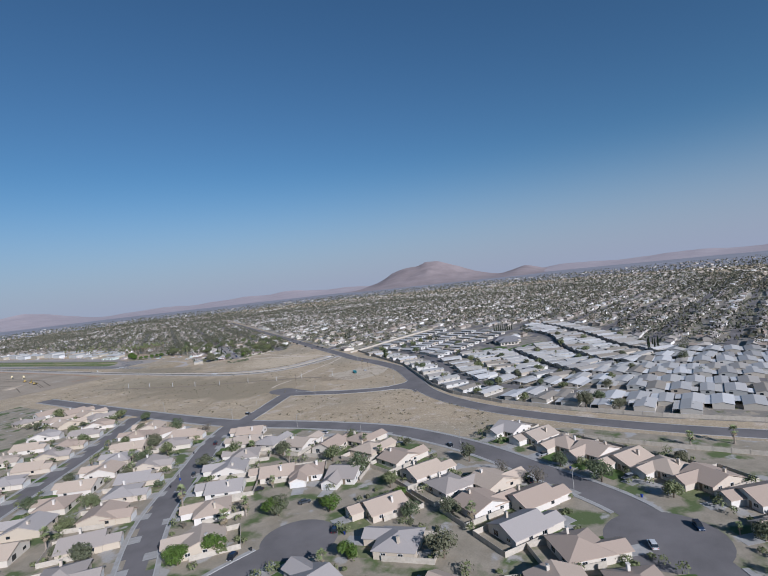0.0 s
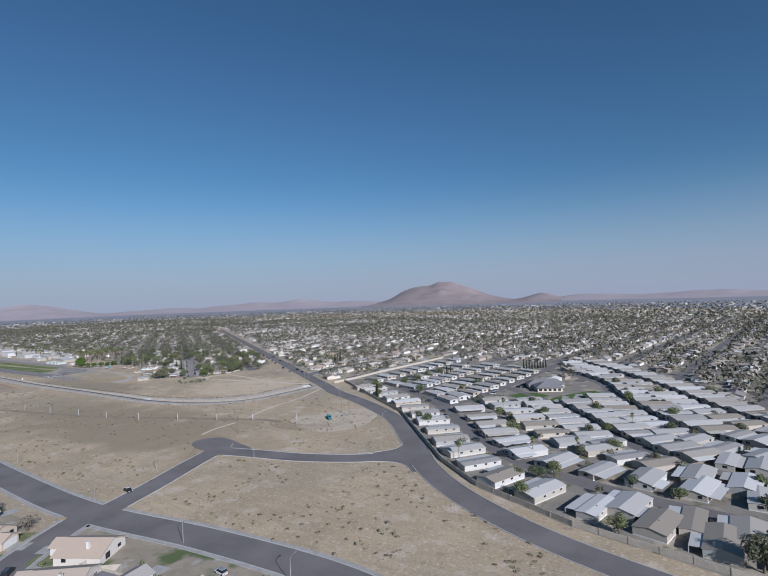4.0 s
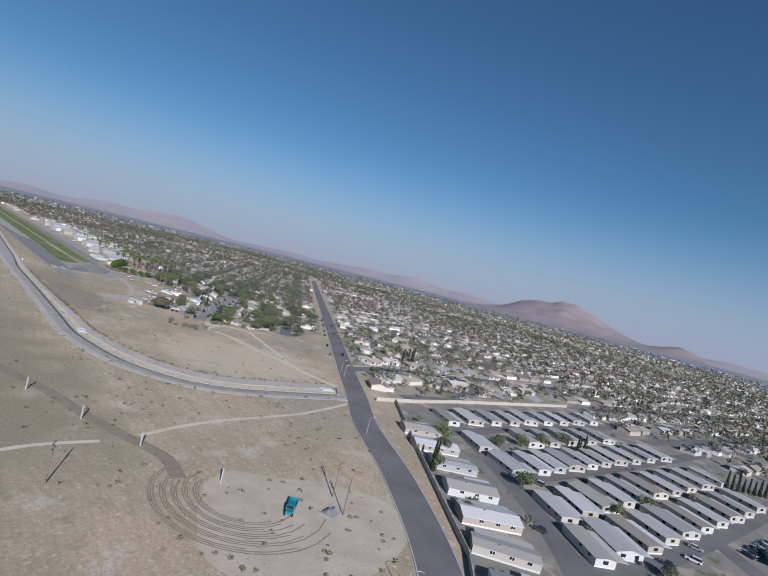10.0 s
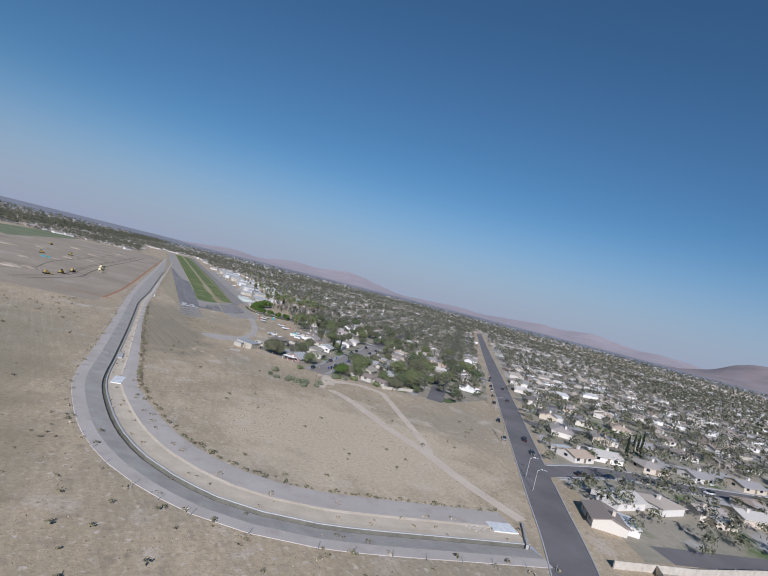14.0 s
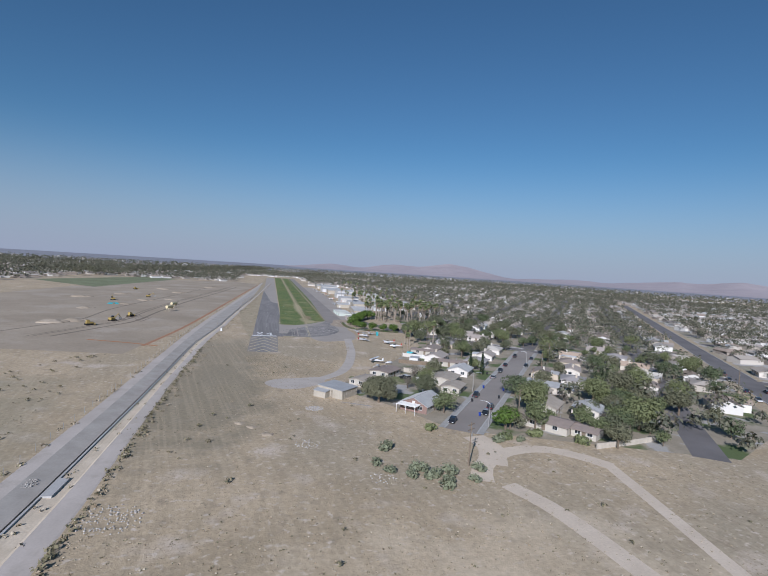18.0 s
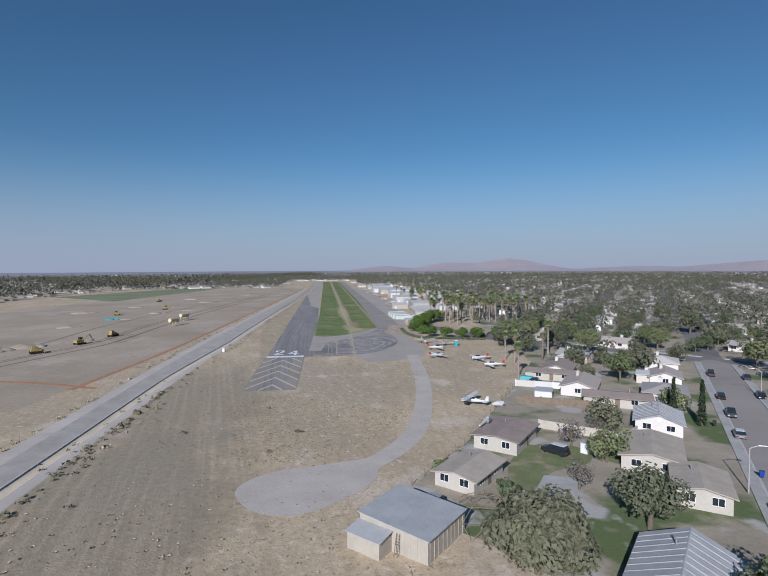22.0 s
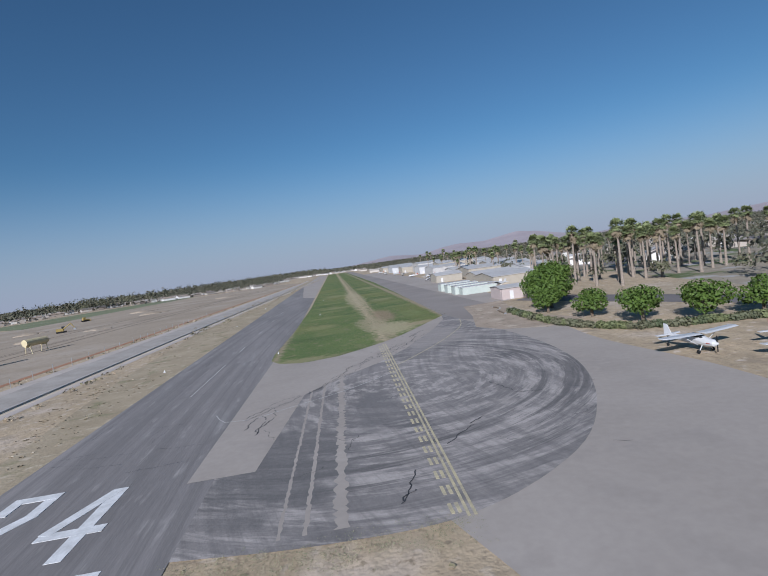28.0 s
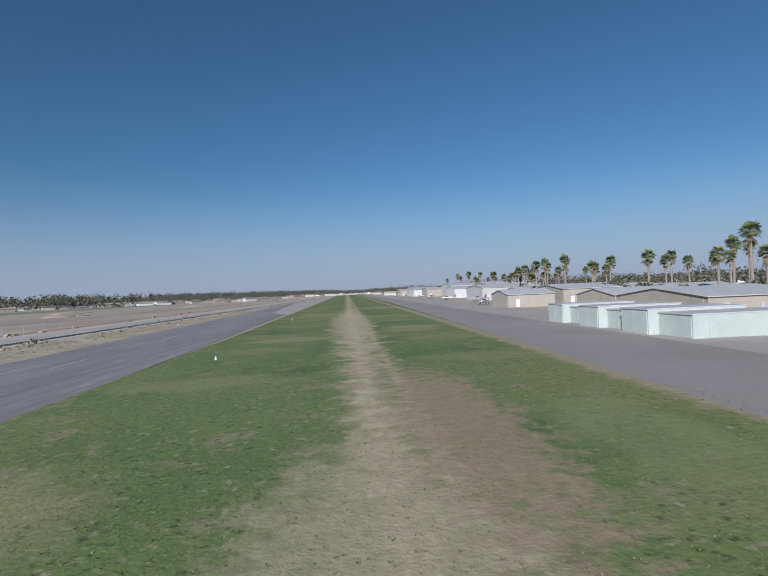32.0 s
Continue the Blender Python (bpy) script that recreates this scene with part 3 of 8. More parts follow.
# ---- plan: the runway runs along +y from its threshold at the origin ----
CHANNEL_LINE = [(-6, 620), (-18, 330), (-28, 120), (-32.5, 0), (-33.6, -100), (-33.9, -130), (-34.8, -184), (-35.4, -218), (-32.2, -242), (-27.7, -260.5), (-22, -273.7), (-16.7, -281.7), (-8.3, -290.7), (0, -296), (10.8, -300.1), (23.7, -302.5), (45.7, -305.3), (61.1, -307.4)]
MAIN_ROAD = [(640, 505), (405, 170), (234, -75), (103, -262), (72, -307), (46, -343), (22, -386), (-8, -428), (-45, -460), (-75, -484), (-97, -511), (-114, -545), (-125, -585), (-131, -625), (-133, -670), (-133, -760), (-130, -900)]
FIELD_ROAD = [(-60, -471), (-69, -459.5), (-78, -446.5), (-87.5, -424), (-93, -400), (-96.5, -386), (-98.5, -377)]
FIELD_ROAD_WEST = [(-90, -372.5), (-98, -377.5), (-118, -384), (-140, -392), (-166, -400)]
STREET_A = [(-150, -120), (-160, -240), (-167, -340), (-168, -396), (-161, -450), (-158.5, -497), (-164, -527), (-176, -560), (-195, -594), (-213, -622), (-236, -640), (-262, -655), (-300, -672)]
STREET_B = [(-168, -396), (-196, -411), (-233, -438), (-271, -466), (-299, -496), (-322, -524), (-350, -560)]
STREET_C = [(-172, -300), (-205, -326), (-246, -357), (-290, -388), (-330, -418), (-380, -460)]
CUL_DE_SAC = [(-318, -519), (-292, -522), (-266, -529)]
PARK_ROAD = [(100, -351), (71, -396), (40, -434), (-4, -470), (-32, -494), (-52, -519), (-63, -545), (-72, -580), (-75, -620), (-78, -680)]
PARK_CROSS = [(70, -399), (134, -406), (275, -419)]
PARK_CROSS_NORTH = [(84, -357), (136, -360), (200, -366), (270, -374)]
PARK_CROSS_SOUTH = [(36, -439), (75, -450), (205, -463), (310, -470)]
PARK_ROAD_EAST = [(114, -457), (67, -504), (36, -527), (1, -551), (-26, -580), (-33, -620), (-35, -680)]
PARK_LANE_2 = [(215, -470), (162, -515), (110, -535), (60, -558), (24, -582), (6, -612), (2, -660), (0, -720)]
PARK_LANE_3 = [(270, -480), (215, -520), (150, -560), (90, -590), (52, -620), (42, -665), (40, -720)]
SIDE_STREET = [(103, -262), (150, -258), (187, -268), (246, -276), (301, -286), (400, -302)]
SHORT_STREET = [(53, -158), (146, -27)]
FENCE_LINE = [(22.4, -113.4), (27.1, -108.5), (39.4, -93.5), (48.1, -79.8), (56.5, -66), (65.8, -51.9)]
SHORT_CROSS = [(112, 10), (146, -27), (200, -82), (234, -108)]
DIRT_ROAD = [(46.5, -2), (44, -25), (41.6, -45), (36.8, -69), (31, -87), (22, -99.5), (10, -108)]

channel_line = smooth_line(CHANNEL_LINE)
# The channel's section along its low gutter: positive sides lie outward, away from the runway.
CH_OUT = 8.2


def inner_width(y):
    return 5.4 + 3.4 * max(0.0, min(1.0, (-110 - y) / 90)) + 6.7 * max(0.0, min(1.0, (-205 - y) / 85))


def swept(line, section):
    """Sweeps a section whose inner side widens towards the south, and whose slope reaches further in the north; sides below -1 are shares of that width."""
    s = Shape()
    rows = []
    for i, p in enumerate(line):
        d = (line[min(i + 1, len(line) - 1)] - line[max(i - 1, 0)]).normalized()
        w = inner_width(p.y)
        low = 3.4 * max(0.0, min(1.0, (p.y + 30) / 70))
        rows.append([(p.x + d.y * q, p.y - d.x * q, h) for q, h in ((u if u > 1 else u - low if u > -1 else -1 - low + (u + 1) * (w - 1 - 0.4 * low), h) for u, h in section)])
    n = len(section)
    return s.add([q for r in rows for q in r], [(k * n + i, k * n + i + 1, (k + 1) * n + i + 1, (k + 1) * n + i) for k in range(len(rows) - 1) for i in range(n - 1)])


_in, _out = swept(channel_line, [(-2.0, 0)]).v, swept(channel_line, [(CH_OUT, 0)]).v
rim = [(q[0], q[1]) for q in _in] + [(q[0], q[1]) for q in reversed(_out)]
FAR = 4800.0
outer = disc(0, 0, FAR, 48)
flat = [Vector((x, y, 0)) for x, y in outer], [Vector((x, y, 0)) for x, y in rim]
g = Shape()
ring_points = [tuple(p) for line in flat for p in line]
tris = mathutils.geometry.tessellate_polygon(flat)
g.add(ring_points, [t if (Vector(ring_points[t[1]]) - Vector(ring_points[t[0]])).cross(Vector(ring_points[t[2]]) - Vector(ring_points[t[0]])).z > 0 else t[::-1] for t in (tuple(t) for t in tris)])
structure("ground", g, DRY, "dry tan grassland of a flat valley, sunlit", "ground")

# Flood channel: concrete slopes, sandy bed, bank roads.
structure("water_channel", swept(channel_line, [(4.9, 0.08), (0.4, -0.4), (0.35, -0.8)]), CHANNEL, "sloped concrete side of a dry flood channel", "channel")
structure("channel_gutter", swept(channel_line, [(0.35, -0.8), (-0.5, -0.8), (-0.52, 0.02)]), DARK_GUTTER, "dark low gutter of the flood channel", "channel")
structure("channel_bed", swept(channel_line, [(-0.9, -0.02), (-1.15, -0.12), (-1.4, -0.1), (-1.46, 0.03)]), SAND, "pale sandy inner bed of the flood channel", "channel")
structure("channel_road_inner", swept(channel_line, [(-1.46, 0.03), (-1.7, 0.06), (-1.95, 0.04), (-2.0, 0.0)]), CHANNEL_ROAD, "pale gravel service road on the inner bank", "service road")
structure("channel_road_outer", swept(channel_line, [(CH_OUT, 0.0), (CH_OUT - 0.1, 0.08), (4.9, 0.08)]), CHANNEL_ROAD, "pale gravel service road along the channel bank", "service road")
structure("channel_kerb", swept(channel_line, [(-0.52, -0.3), (-0.52, 0.2), (-0.9, 0.2), (-0.9, -0.1)]), KERB, "low pale concrete kerb along the channel gutter", "kerb")


def plain(points):
    return [(q.x, q.y) for q in smooth_line(points)]


ROADS = [(plain(p), w) for p, w in ((MAIN_ROAD, 11), (FIELD_ROAD, 10.5), (FIELD_ROAD_WEST, 10.5), (STREET_A, 12), (STREET_B, 11), (STREET_C, 10.5), (CUL_DE_SAC, 10.5), (SIDE_STREET, 9.5), (SHORT_STREET, 9.5), (SHORT_CROSS, 9))]
ROADS += [([(-264, -530.1), (-264, -530)], 25), ([(-229, -632.1), (-229, -632)], 32), ([(-90, -366.1), (-90, -366)], 21), ([(-64, -464.1), (-64, -464)], 25)]


def road(name, points, width, label, mat=ASPHALT, kerb=True, walk=0.0, z=0.03, crown=0.015):
    """A cambered road with kerbs and pavements, open where other roads join it."""
    line = smooth_line(points, 3)
    h = width / 2
    structure(name, profile(Shape(), line, [(h, z), (0, z + crown), (-h, z)]), mat, label, "road")
    others = [(l, w) for l, w in ROADS if (l[0], l[-1]) != (tuple(points[0]), tuple(points[-1])) and (abs(l[0][0] - points[0][0]) > 0.01 or len(l) < 3)]
    for s in (-1, 1) if kerb else ():
        runs, run = [], []
        for p, q in zip(line, offsets(line, s * (h + 0.3))):
            if any(near_line(q[0].x, q[0].y, l, w / 2 + 0.3) for l, w in others):
                runs.append(run)
                run = []
            else:
                run.append(p)
        runs = [r for r in runs + [run] if len(r) > 1]
        edge, path = Shape(), Shape()
        for r in runs:
            sec = [(s * h, 0.0), (s * h, 0.17), (s * (h + 0.35), 0.17), (s * (h + 0.35), 0.0)]
            profile(edge, r, sec if s < 0 else sec[::-1])
            sec = [(s * (h + 0.35), 0.1), (s * (h + 0.35), 0.15), (s * (h + walk), 0.15), (s * (h + walk), 0.0)]
            profile(path, r, sec if s < 0 else sec[::-1])
        structure(name + "_kerb", edge, KERB, "pale concrete kerb beside the road", "kerb")
        if walk:
            structure(name + "_pavement", path, CONCRETE, "pale concrete pavement along the road", "pavement")
    return line


# Settled ground under the housing.
TRACT = [(-170, -120), (-178, -240), (-183, -345), (-182, -388), (-205, -404), (-175, -404), (-168, -450), (-165, -497), (-171, -530), (-152, -560), (-139, -590), (-142, -640), (-142, -760), (-420, -760), (-520, -420), (-400, -120)]
PARK = [(92, -316), (52, -366), (12, -418), (-30, -455), (-62, -482), (-84, -507), (-101, -545), (-111, -585), (-117, -625), (-118, -760), (430, -760), (430, -330), (200, -326)]
NORTH = [(23.5, -114.5), (33, -124), (44, -141), (49, -152), (60, -160), (92, -172), (118, -182), (160, -160), (225, -70), (395, 185), (640, 540), (420, 800), (260, 800), (150, 420), (120, 180), (96, 60), (90, 10), (84, -20), (71.9, -41.7), (65.8, -51.9), (56.5, -66), (48.1, -79.8), (39.4, -93.5), (27.1, -108.5)]
EAST = [(92, -314), (115, -262), (236, -88), (415, 165), (660, 505), (1400, 600), (1500, -700), (430, -760), (430, -330), (200, -324)]
structure("tract_ground", sheet(TRACT, 0.012), YARD, "yards of a tract housing estate", "yards")
structure("park_ground", sheet(PARK, 0.012), PARK_GROUND, "paved and planted plots of a mobile home park", "yards")
structure("north_ground", sheet(NORTH, 0.012), YARD, "dusty yards of an older neighbourhood", "yards")
structure("east_ground", sheet(EAST, 0.010), TOWN, "plots of a spread-out town", "yards")

road("road_main", MAIN_ROAD, 11, "two-lane dark asphalt road with pale kerbs", z=0.05, crown=0.04)
road("road_field", FIELD_ROAD, 10.5, "asphalt side road through the field", z=0.026)
MOUTH_NORTH = smooth_line([(-72.0, -444.6), (-65.0, -452.2), (-58.7, -456.6), (-52.0, -457.2), (-46.5, -454.8)], 1.0)
MOUTH_SOUTH = smooth_line([(-82.0, -479.6), (-76.5, -474.0), (-74.4, -468.0), (-76.2, -460.4), (-81.5, -452.0)], 1.0)
structure("road_field_mouth", sheet([(q.x, q.y) for q in MOUTH_NORTH] + [(-46, -461), (-75, -484)] + [(q.x, q.y) for q in MOUTH_SOUTH], 0.034), ASPHALT, "asphalt mouth of the side road with rounded corners", "road")
for line in (MOUTH_NORTH, MOUTH_SOUTH):
    structure("kerb_mouth", profile(Shape(), line, [(0.16, 0.0), (0.15, 0.14), (-0.15, 0.14), (-0.16, 0.0)]), KERB, "pale rounded kerb where the side road joins", "kerb")
road("road_field_west", FIELD_ROAD_WEST, 10.5, "asphalt side road through the field", z=0.022)
for lift, corner in enumerate(([(-36, -447.5), (-43.8, -453.6), (-49, -456.8), (-54, -458.9), (-58, -459.4), (-61.5, -458.2), (-66, -452.4), (-71, -457), (-60, -468), (-46, -461)], [(-78.6, -455.5), (-75.4, -459), (-73.2, -463), (-71.8, -467), (-72.2, -472), (-75, -476.4), (-68, -474), (-62, -464), (-72, -453)])):
    structure("road_corner", sheet(corner, 0.096 + 0.006 * lift), ASPHALT, "rounded asphalt corner where the side road joins", "road")
structure("road_end", sheet([(q.x, q.y) for q in smooth_line([(-97, -356.8), (-90, -353.4), (-82, -359.5), (-81.5, -368), (-84, -378), (-88.5, -392), (-96, -386), (-101, -375), (-100, -364), (-97, -356.8)], 1.5)][:-1], 0.042), ASPHALT, "round asphalt dead end in the field", "road")
for i, (line, w) in enumerate(((STREET_A, 12), (STREET_B, 11), (STREET_C, 10.5), (CUL_DE_SAC, 10.5))):
    road(f"street_tract_{i + 1}", line, w, "grey asphalt residential street with pale kerbs", walk=1.7, z=0.035 - 0.004 * i)
structure("cul_de_sac", sheet(disc(-264, -530, 12.5), 0.056), ASPHALT, "round asphalt end of a residential street", "road")
structure("street_bulb", sheet(disc(-229, -632, 16), 0.056), ASPHALT, "wide asphalt bend of a residential street", "road")
for i, (line, w) in enumerate(((PARK_ROAD, 8.5), (PARK_CROSS, 8), (PARK_CROSS_SOUTH, 9), (PARK_CROSS_NORTH, 7), (PARK_ROAD_EAST, 8), (PARK_LANE_2, 8), (PARK_LANE_3, 8))):
    road(f"road_park_{i + 1}", line, w, "narrow grey asphalt lane of the mobile home park", kerb=False, z=0.038 - 0.004 * i)
road("street_side", SIDE_STREET, 9.5, "asphalt residential side street", walk=1.6, z=0.03)
road("street_short", SHORT_STREET, 8.4, "grey asphalt residential street ending at the field", mat=TAXI, walk=1.9)
road("street_cross", SHORT_CROSS, 9, "asphalt cross street", walk=1.6, z=0.026)

# ---- airfield ----
RW0 = -6.4
structure("runway", sheet([(RW0, 0), (10.2, 0), (10.2, 930), (RW0, 930)], 0.035), OLD_ASPHALT, "worn dark asphalt runway with cracks", "runway")
structure("runway_overrun", sheet([(-7.0, -48), (6.8, -48), (7.2, 0), (-6.6, 0)], 0.035), OLD_ASPHALT, "asphalt overrun before the runway threshold", "runway")
structure("apron", sheet([(q.x, q.y) for q in smooth_line([(10.2, 2.5), (18, 1.4), (26, 1.8), (34, 6.7), (39.3, 13.6), (43.7, 23), (46, 32.5), (46.6, 44), (45.5, 58), (43, 84)], 1.5)] + [(10.2, 84)], 0.045), APRON, "patched dark asphalt apron with tyre marks", "apron")
structure("pad", sheet([(q.x, q.y) for q in smooth_line([(24, 3), (26, -3), (28, -9), (30, -12.5), (33, -13.6), (38, -11.8), (43, -9), (49, -5), (52, 3), (54, 18), (53, 38), (56, 60), (58, 92)], 1.5)] + [ (62, 92), (68, 150), (74, 300), (72, 560), (42, 560), (42, 70)], 0.03), PAD, "pale compacted tarmac pad beside the apron", "apron")
structure("taxiway", sheet([(42.6, 74), (52, 60), (56, 90), (57, 930), (42.6, 930)], 0.041), TAXI, "smooth grey taxiway", "taxiway")
structure("runway_pale_strip", sheet([(8.3, 12.3), (13, 12.3), (15.4, 31.8), (20, 38), (24.5, 42.5), (27, 46.3), (29.5, 50), (32.5, 56), (37, 65), (41.3, 76), (42.6, 83), (36.5, 76), (29, 65), (20, 56), (14, 55), (9.2, 57)], 0.053), PAD, "pale patched crescent of tarmac beside the grass", "apron")
GRASS_FRONT = [(8.6, 62), (8.8, 56.6), (10.4, 53.2), (13.4, 51.4), (15.3, 51.2), (19.4, 52.3), (23.1, 55.2), (27.2, 58.9), (30.8, 63.4), (36.9, 73), (42.6, 82)]
GROVE_ROAD = [(66, 92), (70, 82), (76, 68), (87, 42), (100, 12)]
structure("grove_road", profile(Shape(), smooth_line(GROVE_ROAD, 3), [(4.5, 0.03), (0, 0.06), (-4.5, 0.03)]), ASPHALT, "asphalt lane behind the airfield trees", "road")
structure("grass_strip", sheet(GRASS_FRONT + [(44.2, 160), (46.5, 300), (46.5, 930), (12.0, 930), (11.0, 150), (9.8, 90)], 0.075), GRASS, "mown green grass strip between runway and taxiway", "grass")
structure("dirt_shoulder", sheet([(RW0, -20), (RW0, 930), (-9, 930), (-14, 400), (-20, 120), (-16, 60), (-11, 20), (-8, -6)], 0.02), STRAW, "dry bare shoulder beside the runway", "ground")
structure("runway_far", sheet([(3.5, 235), (10.2, 215), (10.2, 930), (RW0, 930), (RW0, 420)], 0.04), PAD, "paler resurfaced far end of the runway", "runway")
structure("dirt_road", profile(Shape(), smooth_line(DIRT_ROAD, 3), [(2.1, 0.03), (0, 0.06), (-2.1, 0.03)]), GRAVEL, "pale gravel track curving across the field", "track")
structure("dirt_road_end", sheet([(q.x, q.y) for q in smooth_line([(22, -106), (17, -111.5), (11, -115), (5, -113.5), (1.5, -107), (5, -101.5), (14, -99), (24, -96.5)], 1.2)], 0.04), GRAVEL, "pale widened end of the gravel track", "track")

# Threshold bar, numerals, chevrons and lines in paint.
Z = 0.055
bar = Shape().box(-6.4, 0.2, 0.036, 6.8, 2.9, Z)
structure("threshold_bar", bar, PAINT, "wide white threshold bar painted on the runway", "marking")


def digit(name, strokes, x, y, label):
    """Painted numeral from straight strokes ((x0, y0), (x1, y1)) in metres, with the given half width."""
    s = Shape()
    for n, ((ax, ay), (bx, by), w) in enumerate(strokes):
        a, b = Vector((ax, ay, 0)), Vector((bx, by, 0))
        d = (b - a).normalized()
        p = Vector((d.y, -d.x, 0)) * w
        z = Z + 0.004 * n
        ps = [a - p, a + p, b + p, b - p]
        s.loft([[(q.x + x, q.y + y, 0.036) for q in ps][::-1], [(q.x + x, q.y + y, z) for q in ps][::-1]])
    return structure(name, s, PAINT, label, "marking")


digit("runway_numeral", [((0, 0.45), (3.4, 0.45), 0.45), ((0.2, 0.9), (3.0, 5.9), 0.5), ((2.9, 5.6), (2.9, 8.2), 0.45), ((0, 8.6), (3.35, 8.6), 0.45), ((0.45, 6.4), (0.45, 8.3), 0.45)], -4.3, 5.6, "white runway numeral 2, 9 metres long")
digit("runway_numeral", [((2.6, 0), (2.6, 9.0), 0.45), ((0, 3.2), (3.9, 3.2), 0.45), ((0.3, 3.4), (2.4, 8.8), 0.42)], 0.9, 4.6, "white runway numeral 4, 9 metres long")
for i in range(6):
    for s in (-1, 1):
        a, b = 0.0, 6.7
        top = 4.0 - 9.0 * i
        if top > -0.3:
            a = (top + 0.9) / 1.9
        b = min(b, (top + 47.0) / 1.9)
        ps = [(s * a, top - 1.9 * a), (s * a, top - 1.9 * a - 1.5), (s * b, top - 1.9 * b - 1.5), (s * b, top - 1.9 * b)]
        ps = ps if s > 0 else ps[::-1]
        structure("overrun_chevron", Shape().loft([[(u, v, 0.036) for u, v in ps][::-1], [(u, v, Z) for u, v in ps][::-1]]), YELLOW, "faded yellow chevron painted on the overrun", "marking")
for u0, u1 in ((-7.0, -3.6), (3.4, 6.8)):
    structure("overrun_side", sheet([(u0, -48), (u1, -48), (u1, -0.4), (u0, -0.4)], 0.04), TAXI, "pale weathered side of the overrun", "runway")
for i in range(26):
    for dx in (0, 0.38):
        structure("hold_dash", Shape().box(24.68 + dx + 0.05 * i, 2 + 2.1 * i, 0.046, 24.88 + dx + 0.05 * i, 3.1 + 2.1 * i, Z + 0.01), YELLOW, "faded yellow taxi hold dash", "marking")
structure("turn_line", profile(Shape(), smooth_line([(27, 37), (20, 31), (14, 27.5), (10.5, 25.5), (8, 26), (6.5, 29)], 1.5), [(0.055, 0.064), (-0.055, 0.064)]), OLD_WHITE, "thin faded turning line on the apron", "marking")
for dx in (0.0, 0.36):
    structure("hold_line", profile(Shape(), [Vector((25.5 + dx, 1.5, 0)), Vector((26.82 + dx, 57.0, 0))], [(0.085, Z + 0.01), (-0.085, Z + 0.01)]), YELLOW, "faded yellow taxi hold line", "marking")
structure("taxi_line", profile(Shape(), smooth_line([(44, 73), (42.5, 66.2), (40.6, 61.1), (37.3, 54.9), (34.1, 49.6), (31.2, 45.4), (28.8, 42.1), (26.8, 39.5)], 2), [(0.07, 0.064), (-0.07, 0.064)]), YELLOW, "thin curved yellow taxi line", "marking")
structure("centre_line", Shape().box(0.8, 40, 0.036, 0.94, 60, Z - 0.01), OLD_WHITE, "thin worn white runway centreline", "marking")
for i in range(28):
    structure("centre_dash", Shape().box(0.8, 72 + 26 * i, 0.036, 0.96, 78 + 26 * i, Z - 0.01), OLD_WHITE, "thin worn white runway centreline dash", "marking")

# ---- dwellings ----
def facing(x, y, lines):
    """The turn, in degrees, by which a front on -y looks at the nearest of some streets."""
    best = None
    for line in lines:
        for a, b in zip(line, line[1:]):
            ux, uy = b[0] - a[0], b[1] - a[1]
            t = max(0.0, min(1.0, ((x - a[0]) * ux + (y - a[1]) * uy) / (ux * ux + uy * uy)))
            px, py = a[0] + t * ux, a[1] + t * uy
            d = math.hypot(px - x, py - y)
            if best is None or d < best[0]:
                best = (d, px, py)
    return math.degrees(math.atan2(best[1] - x, -(best[2] - y)))


LITE = 0


def window(parent, x, y, z, w, h, axis):
    """A window with a white frame and a dark pane, set on a wall that faces along x or y (axis gives the outward way)."""
    ax, s = axis
    t = 0.06
    fr, pn = Shape(), Shape()
    for a0, b0, a1, b1 in ((-w / 2, 0, w / 2, 0.09), (-w / 2, h - 0.09, w / 2, h), (-w / 2, 0.09, -w / 2 + 0.08, h - 0.09), (w / 2 - 0.08, 0.09, w / 2, h - 0.09), (-0.03, 0.09, 0.03, h - 0.09)):
        if ax == "y":
            fr.box(x + a0, min(y, y + s * t), z + b0, x + a1, max(y, y + s * t), z + b1)
        else:
            fr.box(min(x, x + s * t), y + a0, z + b0, max(x, x + s * t), y + a1, z + b1)
    if ax == "y":
        pn.box(x - w / 2 + 0.08, min(y, y + s * 0.03), z + 0.09, x + w / 2 - 0.08, max(y, y + s * 0.03), z + h - 0.09)
    else:
        pn.box(min(x, x + s * 0.03), y - w / 2 + 0.08, z + 0.09, max(x, x + s * 0.03), y + w / 2 - 0.08, z + h - 0.09)
    if LITE:
        part("window", pn, WINDOW, parent)
        return
    f = part("window", fr, TRIM, parent)
    part("pane", pn, WINDOW, f)


def chimney(parent, x, y, z0, z1):
    s = Shape().box(x - 0.45, y - 0.35, z0, x + 0.45, y + 0.35, z1)
    s.box(x - 0.55, y - 0.45, z1, x + 0.55, y + 0.45, z1 + 0.15)
    c = part("chimney", s, STUCCO, parent)
    if LITE:
        return
    part("chimney_cap", Shape().box(x - 0.25, y - 0.2, z1 + 0.15, x + 0.25, y + 0.2, z1 + 0.35), STEEL, c)


def panelled_door(name, parent, x, y, w, h, rows, mat):
    s = Shape()
    for i in range(rows):
        s.box(x - w / 2, y - 0.06, 0.1 + i * h / rows, x + w / 2, y, 0.1 + (i + 1) * h / rows - 0.04)
    return part(name, s, mat, parent)


